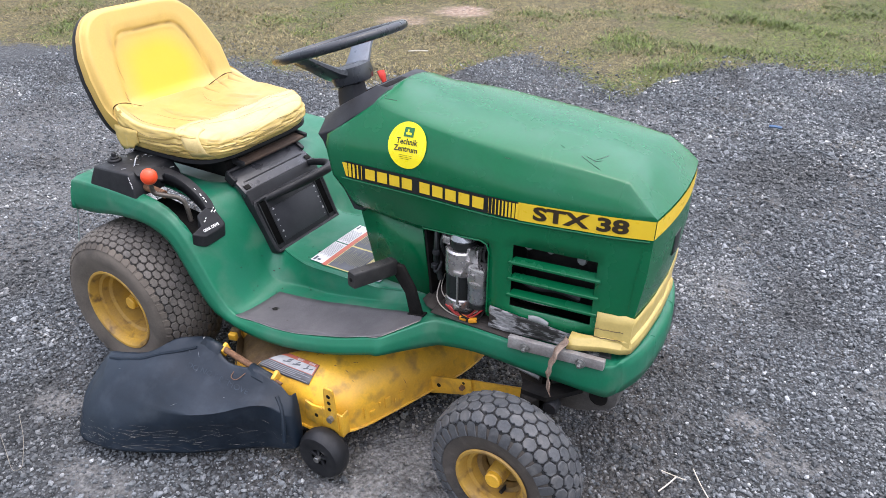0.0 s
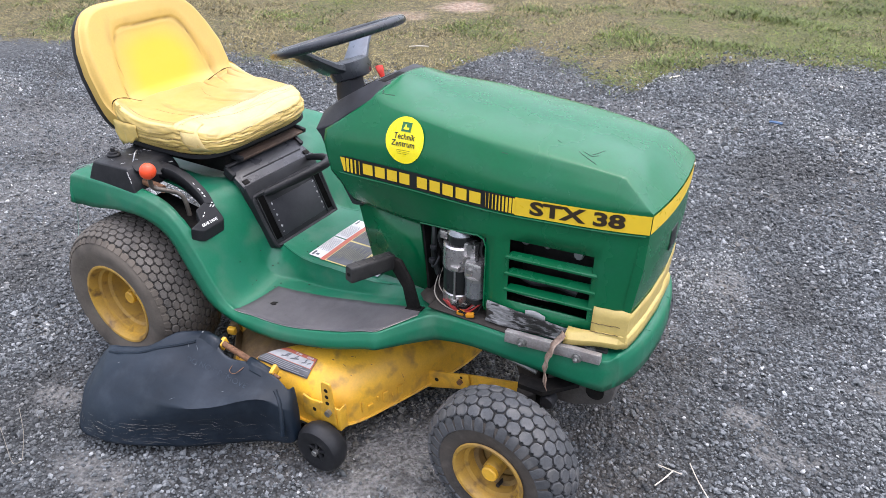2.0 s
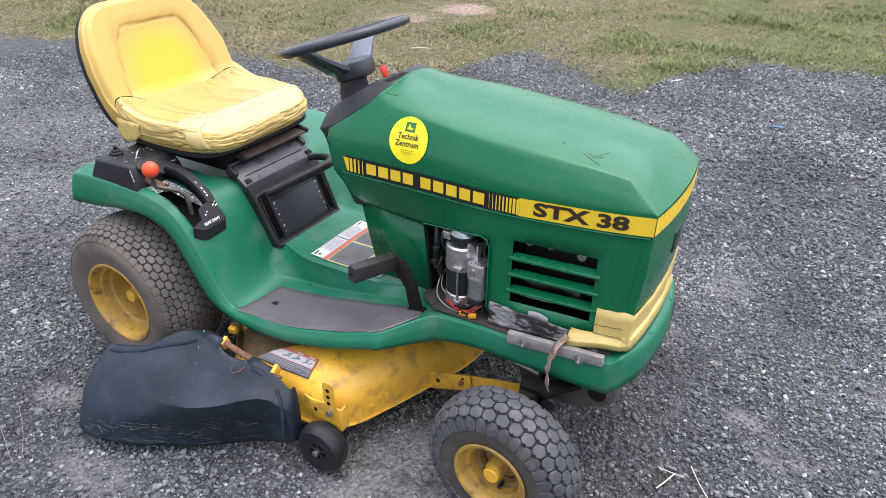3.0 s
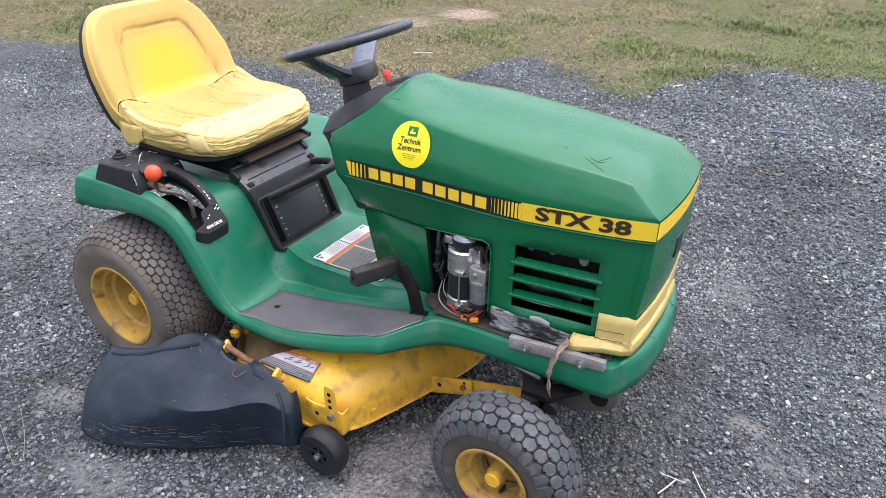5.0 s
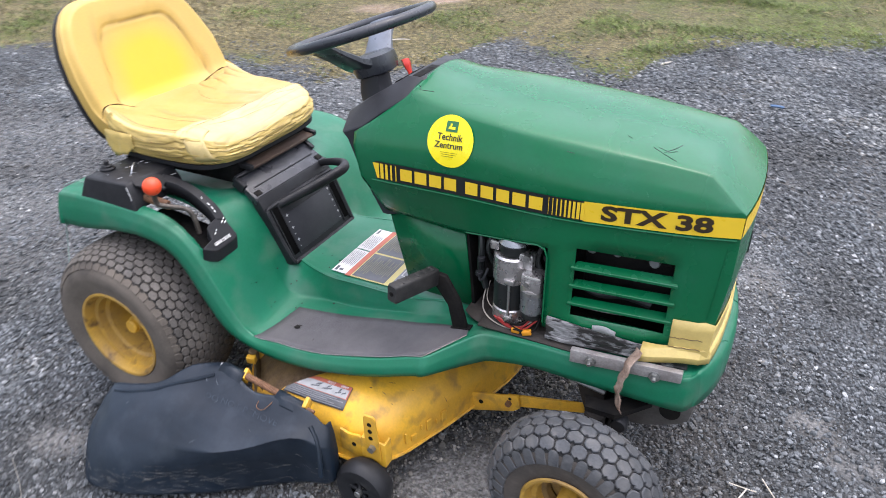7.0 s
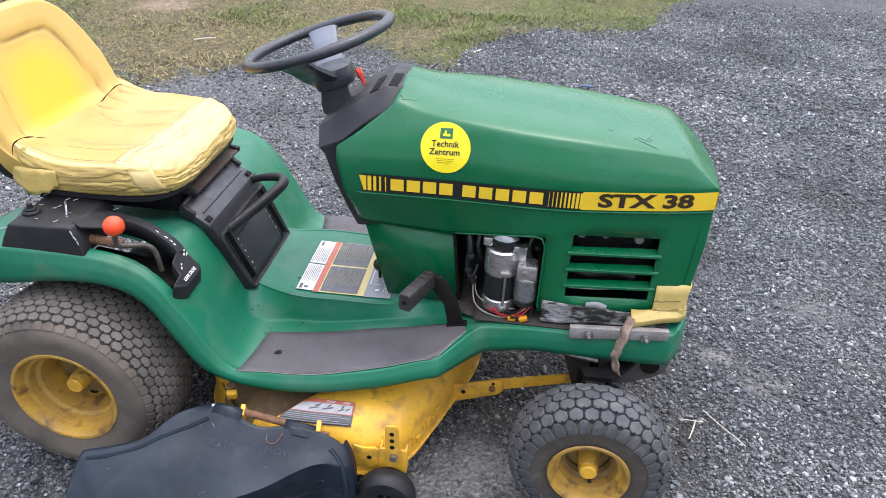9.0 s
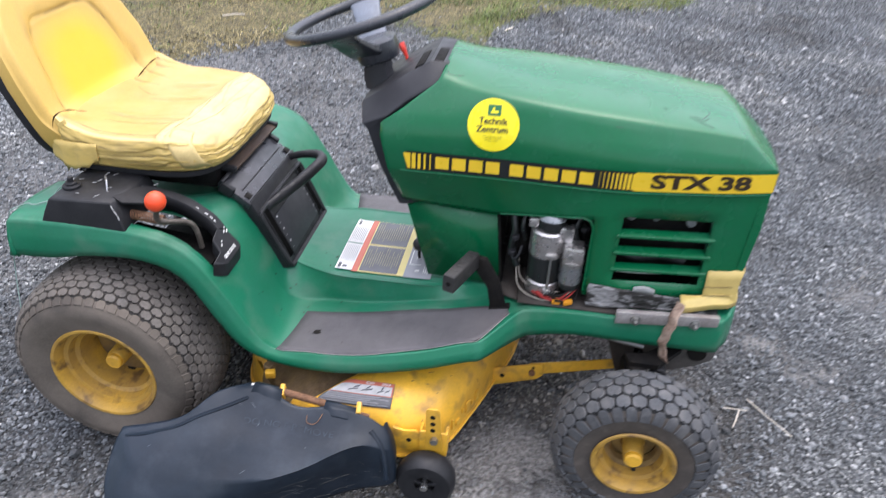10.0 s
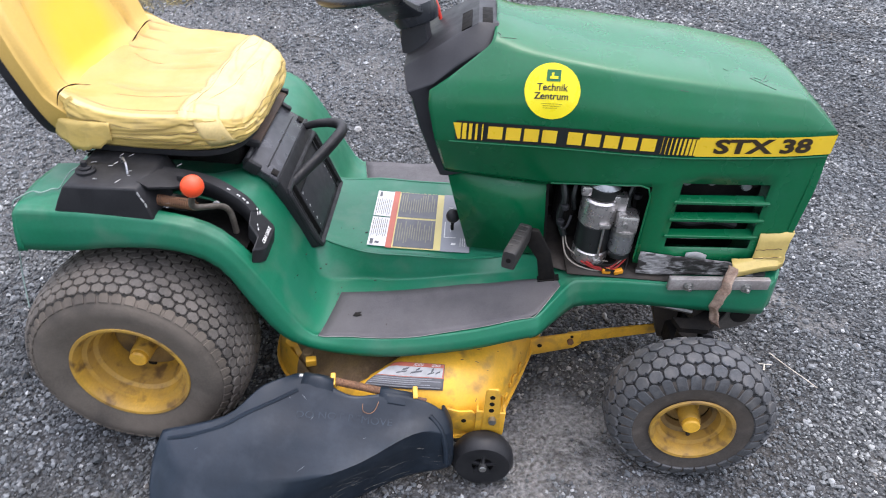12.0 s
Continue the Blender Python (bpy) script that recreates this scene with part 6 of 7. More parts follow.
part("gauge_bolt", cyl((GC[0], GC[1] - 0.012, GC[2]), (GC[0], GC[1] - 0.032, GC[2]), 0.008, 12, 0.001), STEEL, gauge)

# ---- discharge chute ----
chute = group_part("discharge_chute", tractor, "dusty black rubber discharge chute with grass clippings")
C = np.array([
    [(0.335, -0.452, 0.258), (0.276, -0.486, 0.256), (0.212, -0.540, 0.220), (0.098, -0.566, 0.196), (0.088, -0.605, 0.165), (0.095, -0.662, 0.118), (0.128, -0.720, 0.050)],
    [(0.376, -0.468, 0.267), (0.300, -0.516, 0.236), (0.220, -0.575, 0.204), (0.150, -0.632, 0.166), (0.138, -0.675, 0.125), (0.143, -0.708, 0.080), (0.165, -0.725, 0.042)],
    [(0.450, -0.486, 0.243), (0.388, -0.528, 0.222), (0.325, -0.582, 0.192), (0.266, -0.636, 0.154), (0.250, -0.674, 0.115), (0.250, -0.690, 0.075), (0.262, -0.696, 0.034)],
    [(0.530, -0.472, 0.243), (0.505, -0.522, 0.208), (0.470, -0.565, 0.187), (0.428, -0.612, 0.163), (0.414, -0.614, 0.125), (0.408, -0.608, 0.080), (0.411, -0.606, 0.028)],
    [(0.596, -0.474, 0.230), (0.595, -0.497, 0.215), (0.588, -0.515, 0.207), (0.578, -0.533, 0.200), (0.566, -0.537, 0.160), (0.556, -0.532, 0.105), (0.548, -0.526, 0.046)],
    [(0.628, -0.478, 0.212), (0.636, -0.490, 0.200), (0.640, -0.500, 0.190), (0.644, -0.508, 0.178), (0.648, -0.513, 0.150), (0.650, -0.514, 0.115), (0.650, -0.512, 0.080)],
    [(0.632, -0.460, 0.208), (0.645, -0.468, 0.190), (0.650, -0.472, 0.178), (0.654, -0.474, 0.160), (0.656, -0.476, 0.135), (0.657, -0.478, 0.10), (0.655, -0.480, 0.083)]])
fine = np.array([crom(C[:, j], 6) for j in range(7)]).transpose(1, 0, 2)
# the sheet is folded along its fourth line
fine = np.array([np.concatenate([crom(r[:4], 5), crom(r[3:], 5)[1:]]) for r in fine])
for i in range(fine.shape[0]):
    for j in range(fine.shape[1]):
        p = fine[i, j]
        fine[i, j, 2] += 0.004 * noise.noise(Vector(p * 9)) + 0.002 * noise.noise(Vector(p * 24))
bm = bmesh.new()
add_grid(bm, fine)
CH_TREE = BVHTree.FromBMesh(bm)
part("chute_shell", bm, CHUTE, chute, angle=50, solid=0.006)


def chute_z(x, y, up=0.003):
    hit = CH_TREE.ray_cast(Vector((x, y, 0.5)), Vector((0, 0, -1)))
    return (x, y, (hit[0].z if hit[0] else 0.2) + up)


part("chute_rib", tube([chute_z(x, y, 0.0) for x, y in ((0.112, -0.580), (0.16, -0.574), (0.21, -0.560), (0.255, -0.535), (0.30, -0.512), (0.345, -0.490))], 0.004, n=6, steps=3), CHUTE, chute)
part("chute_rib", tube([(0.605, -0.495, 0.212), (0.628, -0.508, 0.190), (0.640, -0.521, 0.155), (0.645, -0.530, 0.115)], 0.0055, n=8), CHUTE, chute)
def lobe(rows):
    """A tongue of the chute that rises over the hinge rod."""
    bm = bmesh.new()
    add_grid(bm, crom(np.array(rows, float).reshape(len(rows), -1), 4).reshape(-1, len(rows[0]), 3))
    return part("hinge_lobe", bm, CHUTE, chute, solid=0.006, angle=50)


lobe([[(0.345, -0.486, 0.253), (0.378, -0.487, 0.252), (0.413, -0.489, 0.247)], [(0.350, -0.474, 0.267), (0.38, -0.475, 0.266), (0.412, -0.476, 0.260)], [(0.352, -0.464, 0.272), (0.38, -0.465, 0.270), (0.411, -0.466, 0.264)], [(0.353, -0.452, 0.264), (0.38, -0.453, 0.262), (0.410, -0.454, 0.257)]])
lobe([[(0.500, -0.489, 0.234), (0.54, -0.489, 0.230), (0.58, -0.487, 0.222)], [(0.503, -0.476, 0.246), (0.54, -0.475, 0.240), (0.577, -0.473, 0.233)], [(0.504, -0.464, 0.250), (0.54, -0.463, 0.243), (0.576, -0.462, 0.236)], [(0.505, -0.454, 0.242), (0.54, -0.454, 0.235), (0.575, -0.453, 0.229)]])
part("hinge_pin", cyl((0.342, -0.462, 0.262), (0.352, -0.462, 0.262), 0.005, 12, 0.001), STEEL, chute)
part("chute_text", text_mesh("DO NOT REMOVE", 0.017, lambda u, v: chute_z(0.440 + u * 1.35, -0.523 + v * 0.9 + u * 0.09, 0.0012), bold=0.0), CHUTE_PRINT, chute, "raised worn lettering")
bm = bmesh.new()
sp = [Vector((0.415 + 0.095 * t, -0.462 - 0.004 * t + 0.0065 * math.cos(t * 62 * math.pi), 0.254 - 0.014 * t + 0.0065 * math.sin(t * 62 * math.pi))) for t in np.linspace(0, 1, 380)]
add_tube(bm, [tuple(p) for p in sp], 0.0019, n=5, smooth=False)
part("hinge_spring", bm, RUST, deck, "rusty coil spring on the chute hinge")
part("hinge_rod", cyl((0.345, -0.458, 0.258), (0.596, -0.467, 0.225), 0.004, 10), RUST, deck)
part("spring_hook", tube([(0.505, -0.466, 0.24), (0.50, -0.50, 0.232), (0.49, -0.512, 0.226), (0.475, -0.51, 0.228), (0.472, -0.495, 0.234)], 0.0009, n=6), RUST, deck)
for x, z in ((0.408, 0.25), (0.572, 0.23)):
    part("hinge_tab", box(pose(x, -0.458, z, 20, 0, 8), (0.010, 0.026, 0.026), 0.002), YELLOW, deck)
# dry clippings caught on the chute
rs = random.Random(17)
for k in range(9):
    x, y = rs.uniform(0.16, 0.58), rs.uniform(-0.66, -0.50)
    a, l = rs.uniform(-0.9, 0.9), rs.uniform(0.004, 0.016)
    ps = [chute_z(x + l * t * math.cos(a), y + l * t * math.sin(a), 0.0002) for t in (-0.5, 0.0, 0.5)]
    if max(p[2] for p in ps) - min(p[2] for p in ps) < 0.04 and all(CH_TREE.ray_cast(Vector((p[0], p[1], 0.5)), Vector((0, 0, -1)))[0] for p in ps):
        part("scratch", tube(ps, [0.0001, 0.0004, 0.0001], n=4, smooth=False), LABEL_LIGHT, chute)
bm = bmesh.new()
rg = random.Random(11)
for k in range(120):
    i = int(np.clip(rg.gauss(15, 6), 4, fine.shape[0] - 8))
    j = int(np.clip(rg.gauss(26.0, 2.2), 18, fine.shape[1] - 2))
    p0 = Vector(fine[i, j]) * 1.0
    q = fine[min(i + rg.randrange(1, 3), fine.shape[0] - 1), int(np.clip(j + rg.choice((-1, 0, 0, 1)), 0, fine.shape[1] - 1))]
    p1 = p0 + (Vector(q) - p0) * rg.uniform(0.15, 1.1)
    off = Vector((0.2, -0.7, 0.5)).normalized() * 0.0012
    add_tube(bm, [p0 + off, (p0 + p1) / 2 + off * rg.uniform(1, 3), p1 + off + Vector((rg.gauss(0, 0.006), 0, rg.gauss(0, 0.005)))], rg.uniform(0.00007, 0.00015), n=3, smooth=False)
tagged(part("clipping", bm, CLIPPING, chute, "dry grass clippings"), kind="stuff")


# ---- dash and steering ----
bm = bmesh.new()
prof = [(0.600, 0.548), (0.586, 0.548), (0.552, 0.60), (0.530, 0.66), (0.512, 0.728), (0.500, 0.770), (0.505, 0.776), (0.55, 0.808), (0.60, 0.839), (0.640, 0.863), (0.676, 0.863), (0.688, 0.855), (0.600, 0.752), (0.640, 0.56)]
rings = []
for k, (y, s) in enumerate(((-0.150, 0.0), (-0.146, 0.10), (-0.107, 0.93), (-0.101, 1.0), (0.101, 1.0), (0.107, 0.93), (0.146, 0.10), (0.150, 0.0))):
    r = []
    for x, z in prof:
        wy = y * float(np.interp(z, [0.55, 0.75, 0.80, 0.86], [0.87, 1.07, 1.05, 0.98]))
        zz = z - (1 - s) * 0.044 * min(1.0, (z - 0.74) / 0.05) if z > 0.74 else z
        xx = x + (1 - s) * 0.012 if x < 0.56 else x
        wy *= float(np.interp(x, [0.57, 0.64, 0.68], [1.0, 0.88, 0.80])) if z > 0.78 else 1.0
        r.append((xx, wy, zz))
    rings.append(r)
add_rings(bm, rings)
dash = part("dash", bm, DASH, tractor, "black plastic dash tower behind the hood", angle=24, bevel=0.002)
part("dash_recess", box(pose(0.657, -0.038, 0.8620, 0, 0, 0), (0.020, 0.09, 0.004), 0.001), ENGINE, tractor)
part("dash_slot", box(pose(0.618, -0.040, 0.8500, 0, -31, 0), (0.022, 0.10, 0.004), 0.0015), ENGINE, tractor)
bm = bmesh.new()
add_rings(bm, [[(0.512 + x * w + dx * (1 - t), y * w - 0.016, 0.775 + h) for x, y in ((-0.038, -0.035), (0.0, -0.048), (0.04, -0.042), (0.052, 0), (0.04, 0.042), (0.0, 0.048), (-0.038, 0.035), (-0.044, 0))] for t, h, w, dx in ((0, 0.0, 0.80, 0.012), (0.3, 0.022, 0.70, 0.004), (0.7, 0.050, 0.62, 0.0), (1.0, 0.085, 0.56, 0.0))])
part("column_boot", bm, DASH, tractor)
TILT_W = Matrix.Translation((0.478, -0.006, 0.926)) @ Matrix.Rotation(radians(-18.5), 4, "Y") @ Matrix.Rotation(radians(13), 4, "Z")
wheel = group_part("steering_wheel", tractor, "black plastic steering wheel, shiny from use")
bm = bmesh.new()
RW = 0.161
rr = []
for k in range(56):
    a = 2 * math.pi * k / 56
    rr.append([TILT_W @ Vector(((RW + 0.0135 * math.cos(b)) * math.cos(a), (RW + 0.0135 * math.cos(b)) * math.sin(a), 0.0115 * math.sin(b))) for b in [2 * math.pi * q / 14 for q in range(14)]])
rr.append(rr[0])
add_grid(bm, rr, close_v=True)
bmesh.ops.remove_doubles(bm, verts=bm.verts, dist=0.0002)
part("wheel_ring", bm, WHEEL_BLACK, wheel)
for a, wide in ((90, 0.028), (247, 0.030)):
    bm = bmesh.new()
    rot = Matrix.Rotation(radians(a), 4, "Z")
    R = []
    for d, z, w, t in ((0.158, 0.0, wide * 1.5, 0.006), (0.135, -0.010, wide * 1.15, 0.007), (0.10, -0.034, wide * 1.05, 0.009), (0.06, -0.062, wide * 1.2, 0.012), (0.02, -0.080, wide * 1.3, 0.014)):
        R.append([TILT_W @ rot @ Vector((d, u * w, z + v * t)) for u, v in ((-1, -0.5), (-0.8, -1), (0.8, -1), (1, -0.5), (1, 0.5), (0.8, 1), (-0.8, 1), (-1, 0.5))])
    add_rings(bm, R)
    # the far spoke gets the pale copy, painted as if reflecting sky
    part("wheel_spoke", bm, WHEEL_SKYLIT if a == 90 else WHEEL_BLACK, wheel)
bm = bmesh.new()
R = []
for z, sc in ((-0.104, 0.70), (-0.099, 0.92), (-0.082, 1.0), (-0.062, 0.94), (-0.056, 0.7)):
    R.append([TILT_W @ Vector((0.048 * sc * c + 0.006, 0.052 * sc * s, z)) for c, s in [(math.copysign(abs(math.cos(t)) ** 0.6, math.cos(t)), math.copysign(abs(math.sin(t)) ** 0.6, math.sin(t))) for t in np.linspace(0, 2 * math.pi, 24, endpoint=False)]])
add_rings(bm, R)
part("wheel_hub", bm, WHEEL_BLACK, wheel)
part("choke_lever", tube([(0.566, 0.060, 0.806), (0.560, 0.062, 0.822), (0.552, 0.064, 0.838), (0.546, 0.066, 0.848)], [0.007, 0.008, 0.014, 0.015], n=8, flat=0.5), RED, tractor, "red plastic throttle lever on the dash")

# ---- seat ----
seat = group_part("seat", tractor, "yellow vinyl seat patched with peeling tape")


def superring(a, b, cx, cy, count=56, e=3.2):
    out = []
    for t in np.linspace(0, 2 * math.pi, count, endpoint=False):
        c, s = math.cos(t), math.sin(t)
        out.append((cx + a * math.copysign(abs(c) ** (2 / e), c), cy + b * math.copysign(abs(s) ** (2 / e), s)))
    return out


def ease(a, b, x):
    t = max(0.0, min(1.0, (x - a) / (b - a)))
    return t * t * (3 - 2 * t)


def crack(x, y, z, width):
    """1 along wandering lines, 0 beside them."""
    return math.exp(-(noise.noise(Vector((x, y, z))) / width) ** 2)


def tape_line(y):
    """Where the tape over the front of the cushion ends."""
    return 0.098 + 0.05 * (y + 0.012) + 0.012 * noise.noise(Vector((y * 14, 3.0, 1.0)))


def cushion_top(x, y):
    """Height of the cushion's upper side and how grimy its creases are."""
    q = y + 0.012
    z = 0.6985 - 0.016 * math.exp(-((x + 0.03) / 0.11) ** 2 - (q / 0.14) ** 2)
    z += 0.036 * ease(-0.03, -0.17, x) * ease(0.15, 0.235, abs(q)) + 0.012 * ease(-0.10, -0.19, x)
    z -= 0.024 * max(0.0, (x - 0.085) / 0.12) ** 2
    z += 0.004 * noise.noise(Vector((x * 9, y * 9, 0.5))) + 0.0015 * noise.noise(Vector((x * 30, y * 30, 2.5)))
    dark = 0.0
    for at, lo, hi, deep in ((-0.110, -0.10, 0.12, 0.0030), (0.015, -0.07, 0.10, 0.0018), (0.095, -0.05, 0.09, 0.0024)):
        line = at + 0.012 * noise.noise(Vector((x * 9, at * 50, 7.0))) + 0.15 * (x - 0.02) * (at > 0)
        g = math.exp(-((q - line) / 0.006) ** 2) * ease(lo, lo + 0.04, x) * ease(hi, hi - 0.03, x)
        z -= deep * g - 0.002 * math.exp(-((q - line - 0.012) / 0.008) ** 2) * ease(lo, lo + 0.04, x) * ease(hi, hi - 0.03, x)
        dark = max(dark, 0.20 * g)
    crumple = ease(-0.006, 0.010, x - tape_line(y))
    run = x + 0.10 * (y + 0.012) + 0.010 * noise.noise(Vector((x * 6, y * 9, 2.0)))
    g = max(crack(run * 21, y * 2.2, 4.0, 0.030), 0.7 * crack(run * 34, y * 3.6, 31.0, 0.03) * ease(0.0, 0.3, noise.noise(Vector((x * 8, y * 8, 40.0))) + 0.15))
    z += crumple * (0.0012 + 0.0060 * abs(noise.noise(Vector((run * 21, y * 2.2, 4.0)))) - 0.0016 * g)
    dark = max(dark, crumple * 0.38 * g, 0.40 * math.exp(-((x - tape_line(y)) / 0.003) ** 2))
    # puckers that run to the torn corner at the back
    g = crack(x * 6 + 2, y * 22, 12.0, 0.05) * ease(-0.03, -0.12, x) * ease(-0.05, 0.06, q)
    return z - 0.003 * g, max(dark, 0.5 * g)


CUSHION_RINGS = [("wall", k) for k in np.linspace(0, 1, 27)] + [("top", k) for k in np.concatenate([np.linspace(0.97, 0.42, 40), np.linspace(0.39, 0.03, 13)])]


def cushion_place(kind, k, t):
    """A place of the cushion at the angle t: on its wall k rises from 0 to 1, on its top k shrinks towards the middle."""
    c, sn = math.cos(t), math.sin(t)
    e = 5.0 if c < 0 or sn < 0 else 3.8
    ox = 0.209 * math.copysign(abs(c) ** (2 / e), c)
    oy = 0.240 * math.copysign(abs(sn) ** (2 / e), sn) * (1.0 - 0.05 * max(0.0, ox / 0.2))
    if kind == "top":
        x, y = 0.006 + ox * k, -0.012 + oy * k
        z, dark = cushion_top(x, y)
        return (x, y, z - 0.010 * ease(0.88, 1.0, k) ** 1.5), dark
    ex, ey = 0.006 + ox * 0.985, -0.012 + oy * 0.985
    top, _ = cushion_top(ex, ey)
    top -= 0.011
    z = 0.617 + 0.010 * ease(-0.05, -0.2, ex) + (top - 0.617) * k
    prof = 0.925 + 0.085 * math.sin(min(1.0, k / 0.55) * math.pi / 2) ** 0.8 - 0.026 * ease(0.62, 1.0, k)
    along = math.atan2(oy, ox) * 0.23
    # layers of tape that lap over one another along the wall
    lap = k * 2.7 + 0.9 * noise.noise(Vector((along * 9, k * 1.2, 5.0))) + 0.16 * noise.noise(Vector((along * 20, k * 3, 8.0)))
    f = lap - math.floor(lap)
    out = (0.0036 * (1 - f) - 0.0018) * ease(0.0, 0.15, k) * ease(1.0, 0.85, k) * (0.4 + 0.9 * abs(noise.noise(Vector((along * 7, 2.0, math.floor(lap) * 3.1)))) * 2)
    out += 0.0022 * noise.noise(Vector((along * 22, k * 9, 1.0))) - 0.0025 * crack(along * 16, k * 5, 20.0, 0.07)
    sc = prof + out / 0.22
    dark = 0.75 * max(ease(0.90, 1.0, f), ease(0.10, 0.0, f) * 0.7) * ease(0.05, 0.2, k) * ease(1.0, 0.85, k)
    dark = max(dark * min(1.0, 0.3 + 1.6 * abs(noise.noise(Vector((along * 6, 4.0, math.floor(lap) * 5.7))))), 0.35 * crack(along * 16, k * 5, 20.0, 0.05))
    return (0.006 + ox * sc, -0.012 + oy * sc, z), dark


def build_cushion():
    bm = bmesh.new()
    layer = bm.verts.layers.float.new("grime")
    n = 320
    V = []
    for kind, k in CUSHION_RINGS:
        row = []
        for i in range(n):
            p, dark = cushion_place(kind, k, 2 * math.pi * i / n)
            v = bm.verts.new(p)
            v[layer] = dark
            row.append(v)
        V.append(row)
    for r, (lo, hi) in enumerate(zip(V, V[1:])):
        for i in range(n):
            f = bm.faces.new((lo[i], lo[(i + 1) % n], hi[(i + 1) % n], hi[i]))
            c = f.calc_center_median()
            f.material_index = 0 if CUSHION_RINGS[r][0] == "wall" else (1 if c.x < tape_line(c.y) and CUSHION_RINGS[r][1] < 0.945 else 2)
    bm.faces.new(V[0])
    bm.faces.new(V[-1]).material_index = 1
    return bm


bm = build_cushion()
SEAT_TREE = BVHTree.FromBMesh(bm)
part("seat_cushion", bm, [TAPE, CUSHION, PALE_TAPE], seat, "seat cushion wrapped in wrinkled pale yellow tape", angle=60)
bm = bmesh.new()
add_rings(bm, [[(0.006 + x * k, -0.012 + y * k, z) for x, y in superring(0.207, 0.240, 0, 0, 72, 4.4)] for k, z in ((0.5, 0.606), (0.90, 0.606), (0.945, 0.609), (0.945, 0.620))])
part("seat_pan", bm, BLACK, seat, "black plastic seat pan")


def on_seat(x, y, up=0.0012):
    hit = SEAT_TREE.ray_cast(Vector((x, y, 1.0)), Vector((0, 0, -1)))
    return (hit[0] + Vector((0, 0, up))) if hit[0] else None


def crease(name, pts, r, material):
    run = [tuple(p) for p in pts if p is not None]
    if len(run) > 3:
        bm = bmesh.new()
        add_tube(bm, run, [0.0001, r, r * 0.4, r * 1.2, r * 0.3, r, 0.0001], n=5, smooth=False)
        part(name, bm, material, seat)


def wall_hit(x, y, z):
    d = Vector((0.006 - x, -0.012 - y, 0)).normalized()
    hit = SEAT_TREE.ray_cast(Vector((x, y, z)) - d * 0.3, d)
    return hit[0] - d * 0.0004 if hit[0] else None


for c in ([(-0.06, -0.168), (0.02, -0.160), (0.085, -0.150), (0.112, -0.13)], [(0.098, -0.214), (0.112, -0.10), (0.106, 0.0), (0.110, 0.10), (0.118, 0.19)],
          [(0.128, -0.17), (0.148, -0.08), (0.152, 0.0), (0.168, 0.08)], [(0.122, 0.10), (0.140, 0.15), (0.132, 0.20)], [(-0.105, 0.05), (-0.07, 0.028), (-0.03, 0.020)],
          [(-0.10, -0.226), (-0.02, -0.230), (0.06, -0.226), (0.12, -0.222)]):
    crease("tape_crease", [on_seat(x, y, 0.0002) for x, y in crom(c, 6)], 0.0005, TAPE_EDGE)
for z0, x0, x1, dip in ((0.672, -0.10, 0.06, 0.006), (0.660, -0.02, 0.17, -0.004), (0.648, -0.09, 0.10, 0.004), (0.638, 0.02, 0.19, 0.003), (0.666, 0.08, 0.18, -0.004)):
    crease("tape_crease", [wall_hit(x, -0.26, z0 + dip * math.sin(3 * (x - x0) / (x1 - x0) * 2) + 0.002 * math.sin(60 * x)) for x in np.linspace(x0, x1, 22)], 0.0006, TAPE_EDGE)
for z0, y0, y1, dip in ((0.660, -0.19, 0.02, 0.005), (0.648, -0.10, 0.17, -0.004), (0.636, -0.20, -0.02, 0.003), (0.668, 0.02, 0.18, 0.003)):
    crease("tape_crease", [wall_hit(0.24, y, z0 + dip * math.sin(5 * (y - y0) / (y1 - y0)) + 0.002 * math.sin(60 * y)) for y in np.linspace(y0, y1, 22)], 0.0006, TAPE_EDGE)


# backrest
BK = Matrix.Translation((-0.176, -0.020, 0.648)) @ Matrix.Rotation(radians(-21), 4, "Y")


def panel_edge(y, z):
    """1 on the seam round the sunk panel of the backrest, less inside it."""
    half = float(np.interp(z, [0.0, 0.08, 0.23], [0.165, 0.158, 0.126]))
    return ((abs(y) / half) ** 7 + (max(0.0, z - 0.02) / 0.222) ** 7) ** (1 / 7)


def back_depth(y, z):
    """How far the front of the backrest stands out, and how grimy it is."""
    q = panel_edge(y, z)
    d = 0.046 + 0.028 * (abs(y) / 0.24) ** 2.2
    d -= 0.0075 * ease(1.12, 0.88, q) * ease(0.0, 0.06, z)
    d += 0.022 * ease(0.075, 0.0, z) ** 1.5
    wander = q + 0.018 * noise.noise(Vector((y * 18, z * 18, 2.0)))
    g = math.exp(-((wander - 0.985) / 0.016) ** 2)
    d += 0.0012 * noise.noise(Vector((y * 12, z * 12, 6.0))) - 0.0028 * g
    worn = 0.5 + 1.3 * noise.noise(Vector((y * 26, z * 26, 11.0)))
    dark = max(0.0, min(1.0, worn)) * g * 0.8 + 0.40 * max(0.0, noise.noise(Vector((y * 20, z * 11, 15.0))) - 0.1) * math.exp(-((wander - 1.07) / 0.09) ** 2) * 2
    return d, min(0.8, dark)


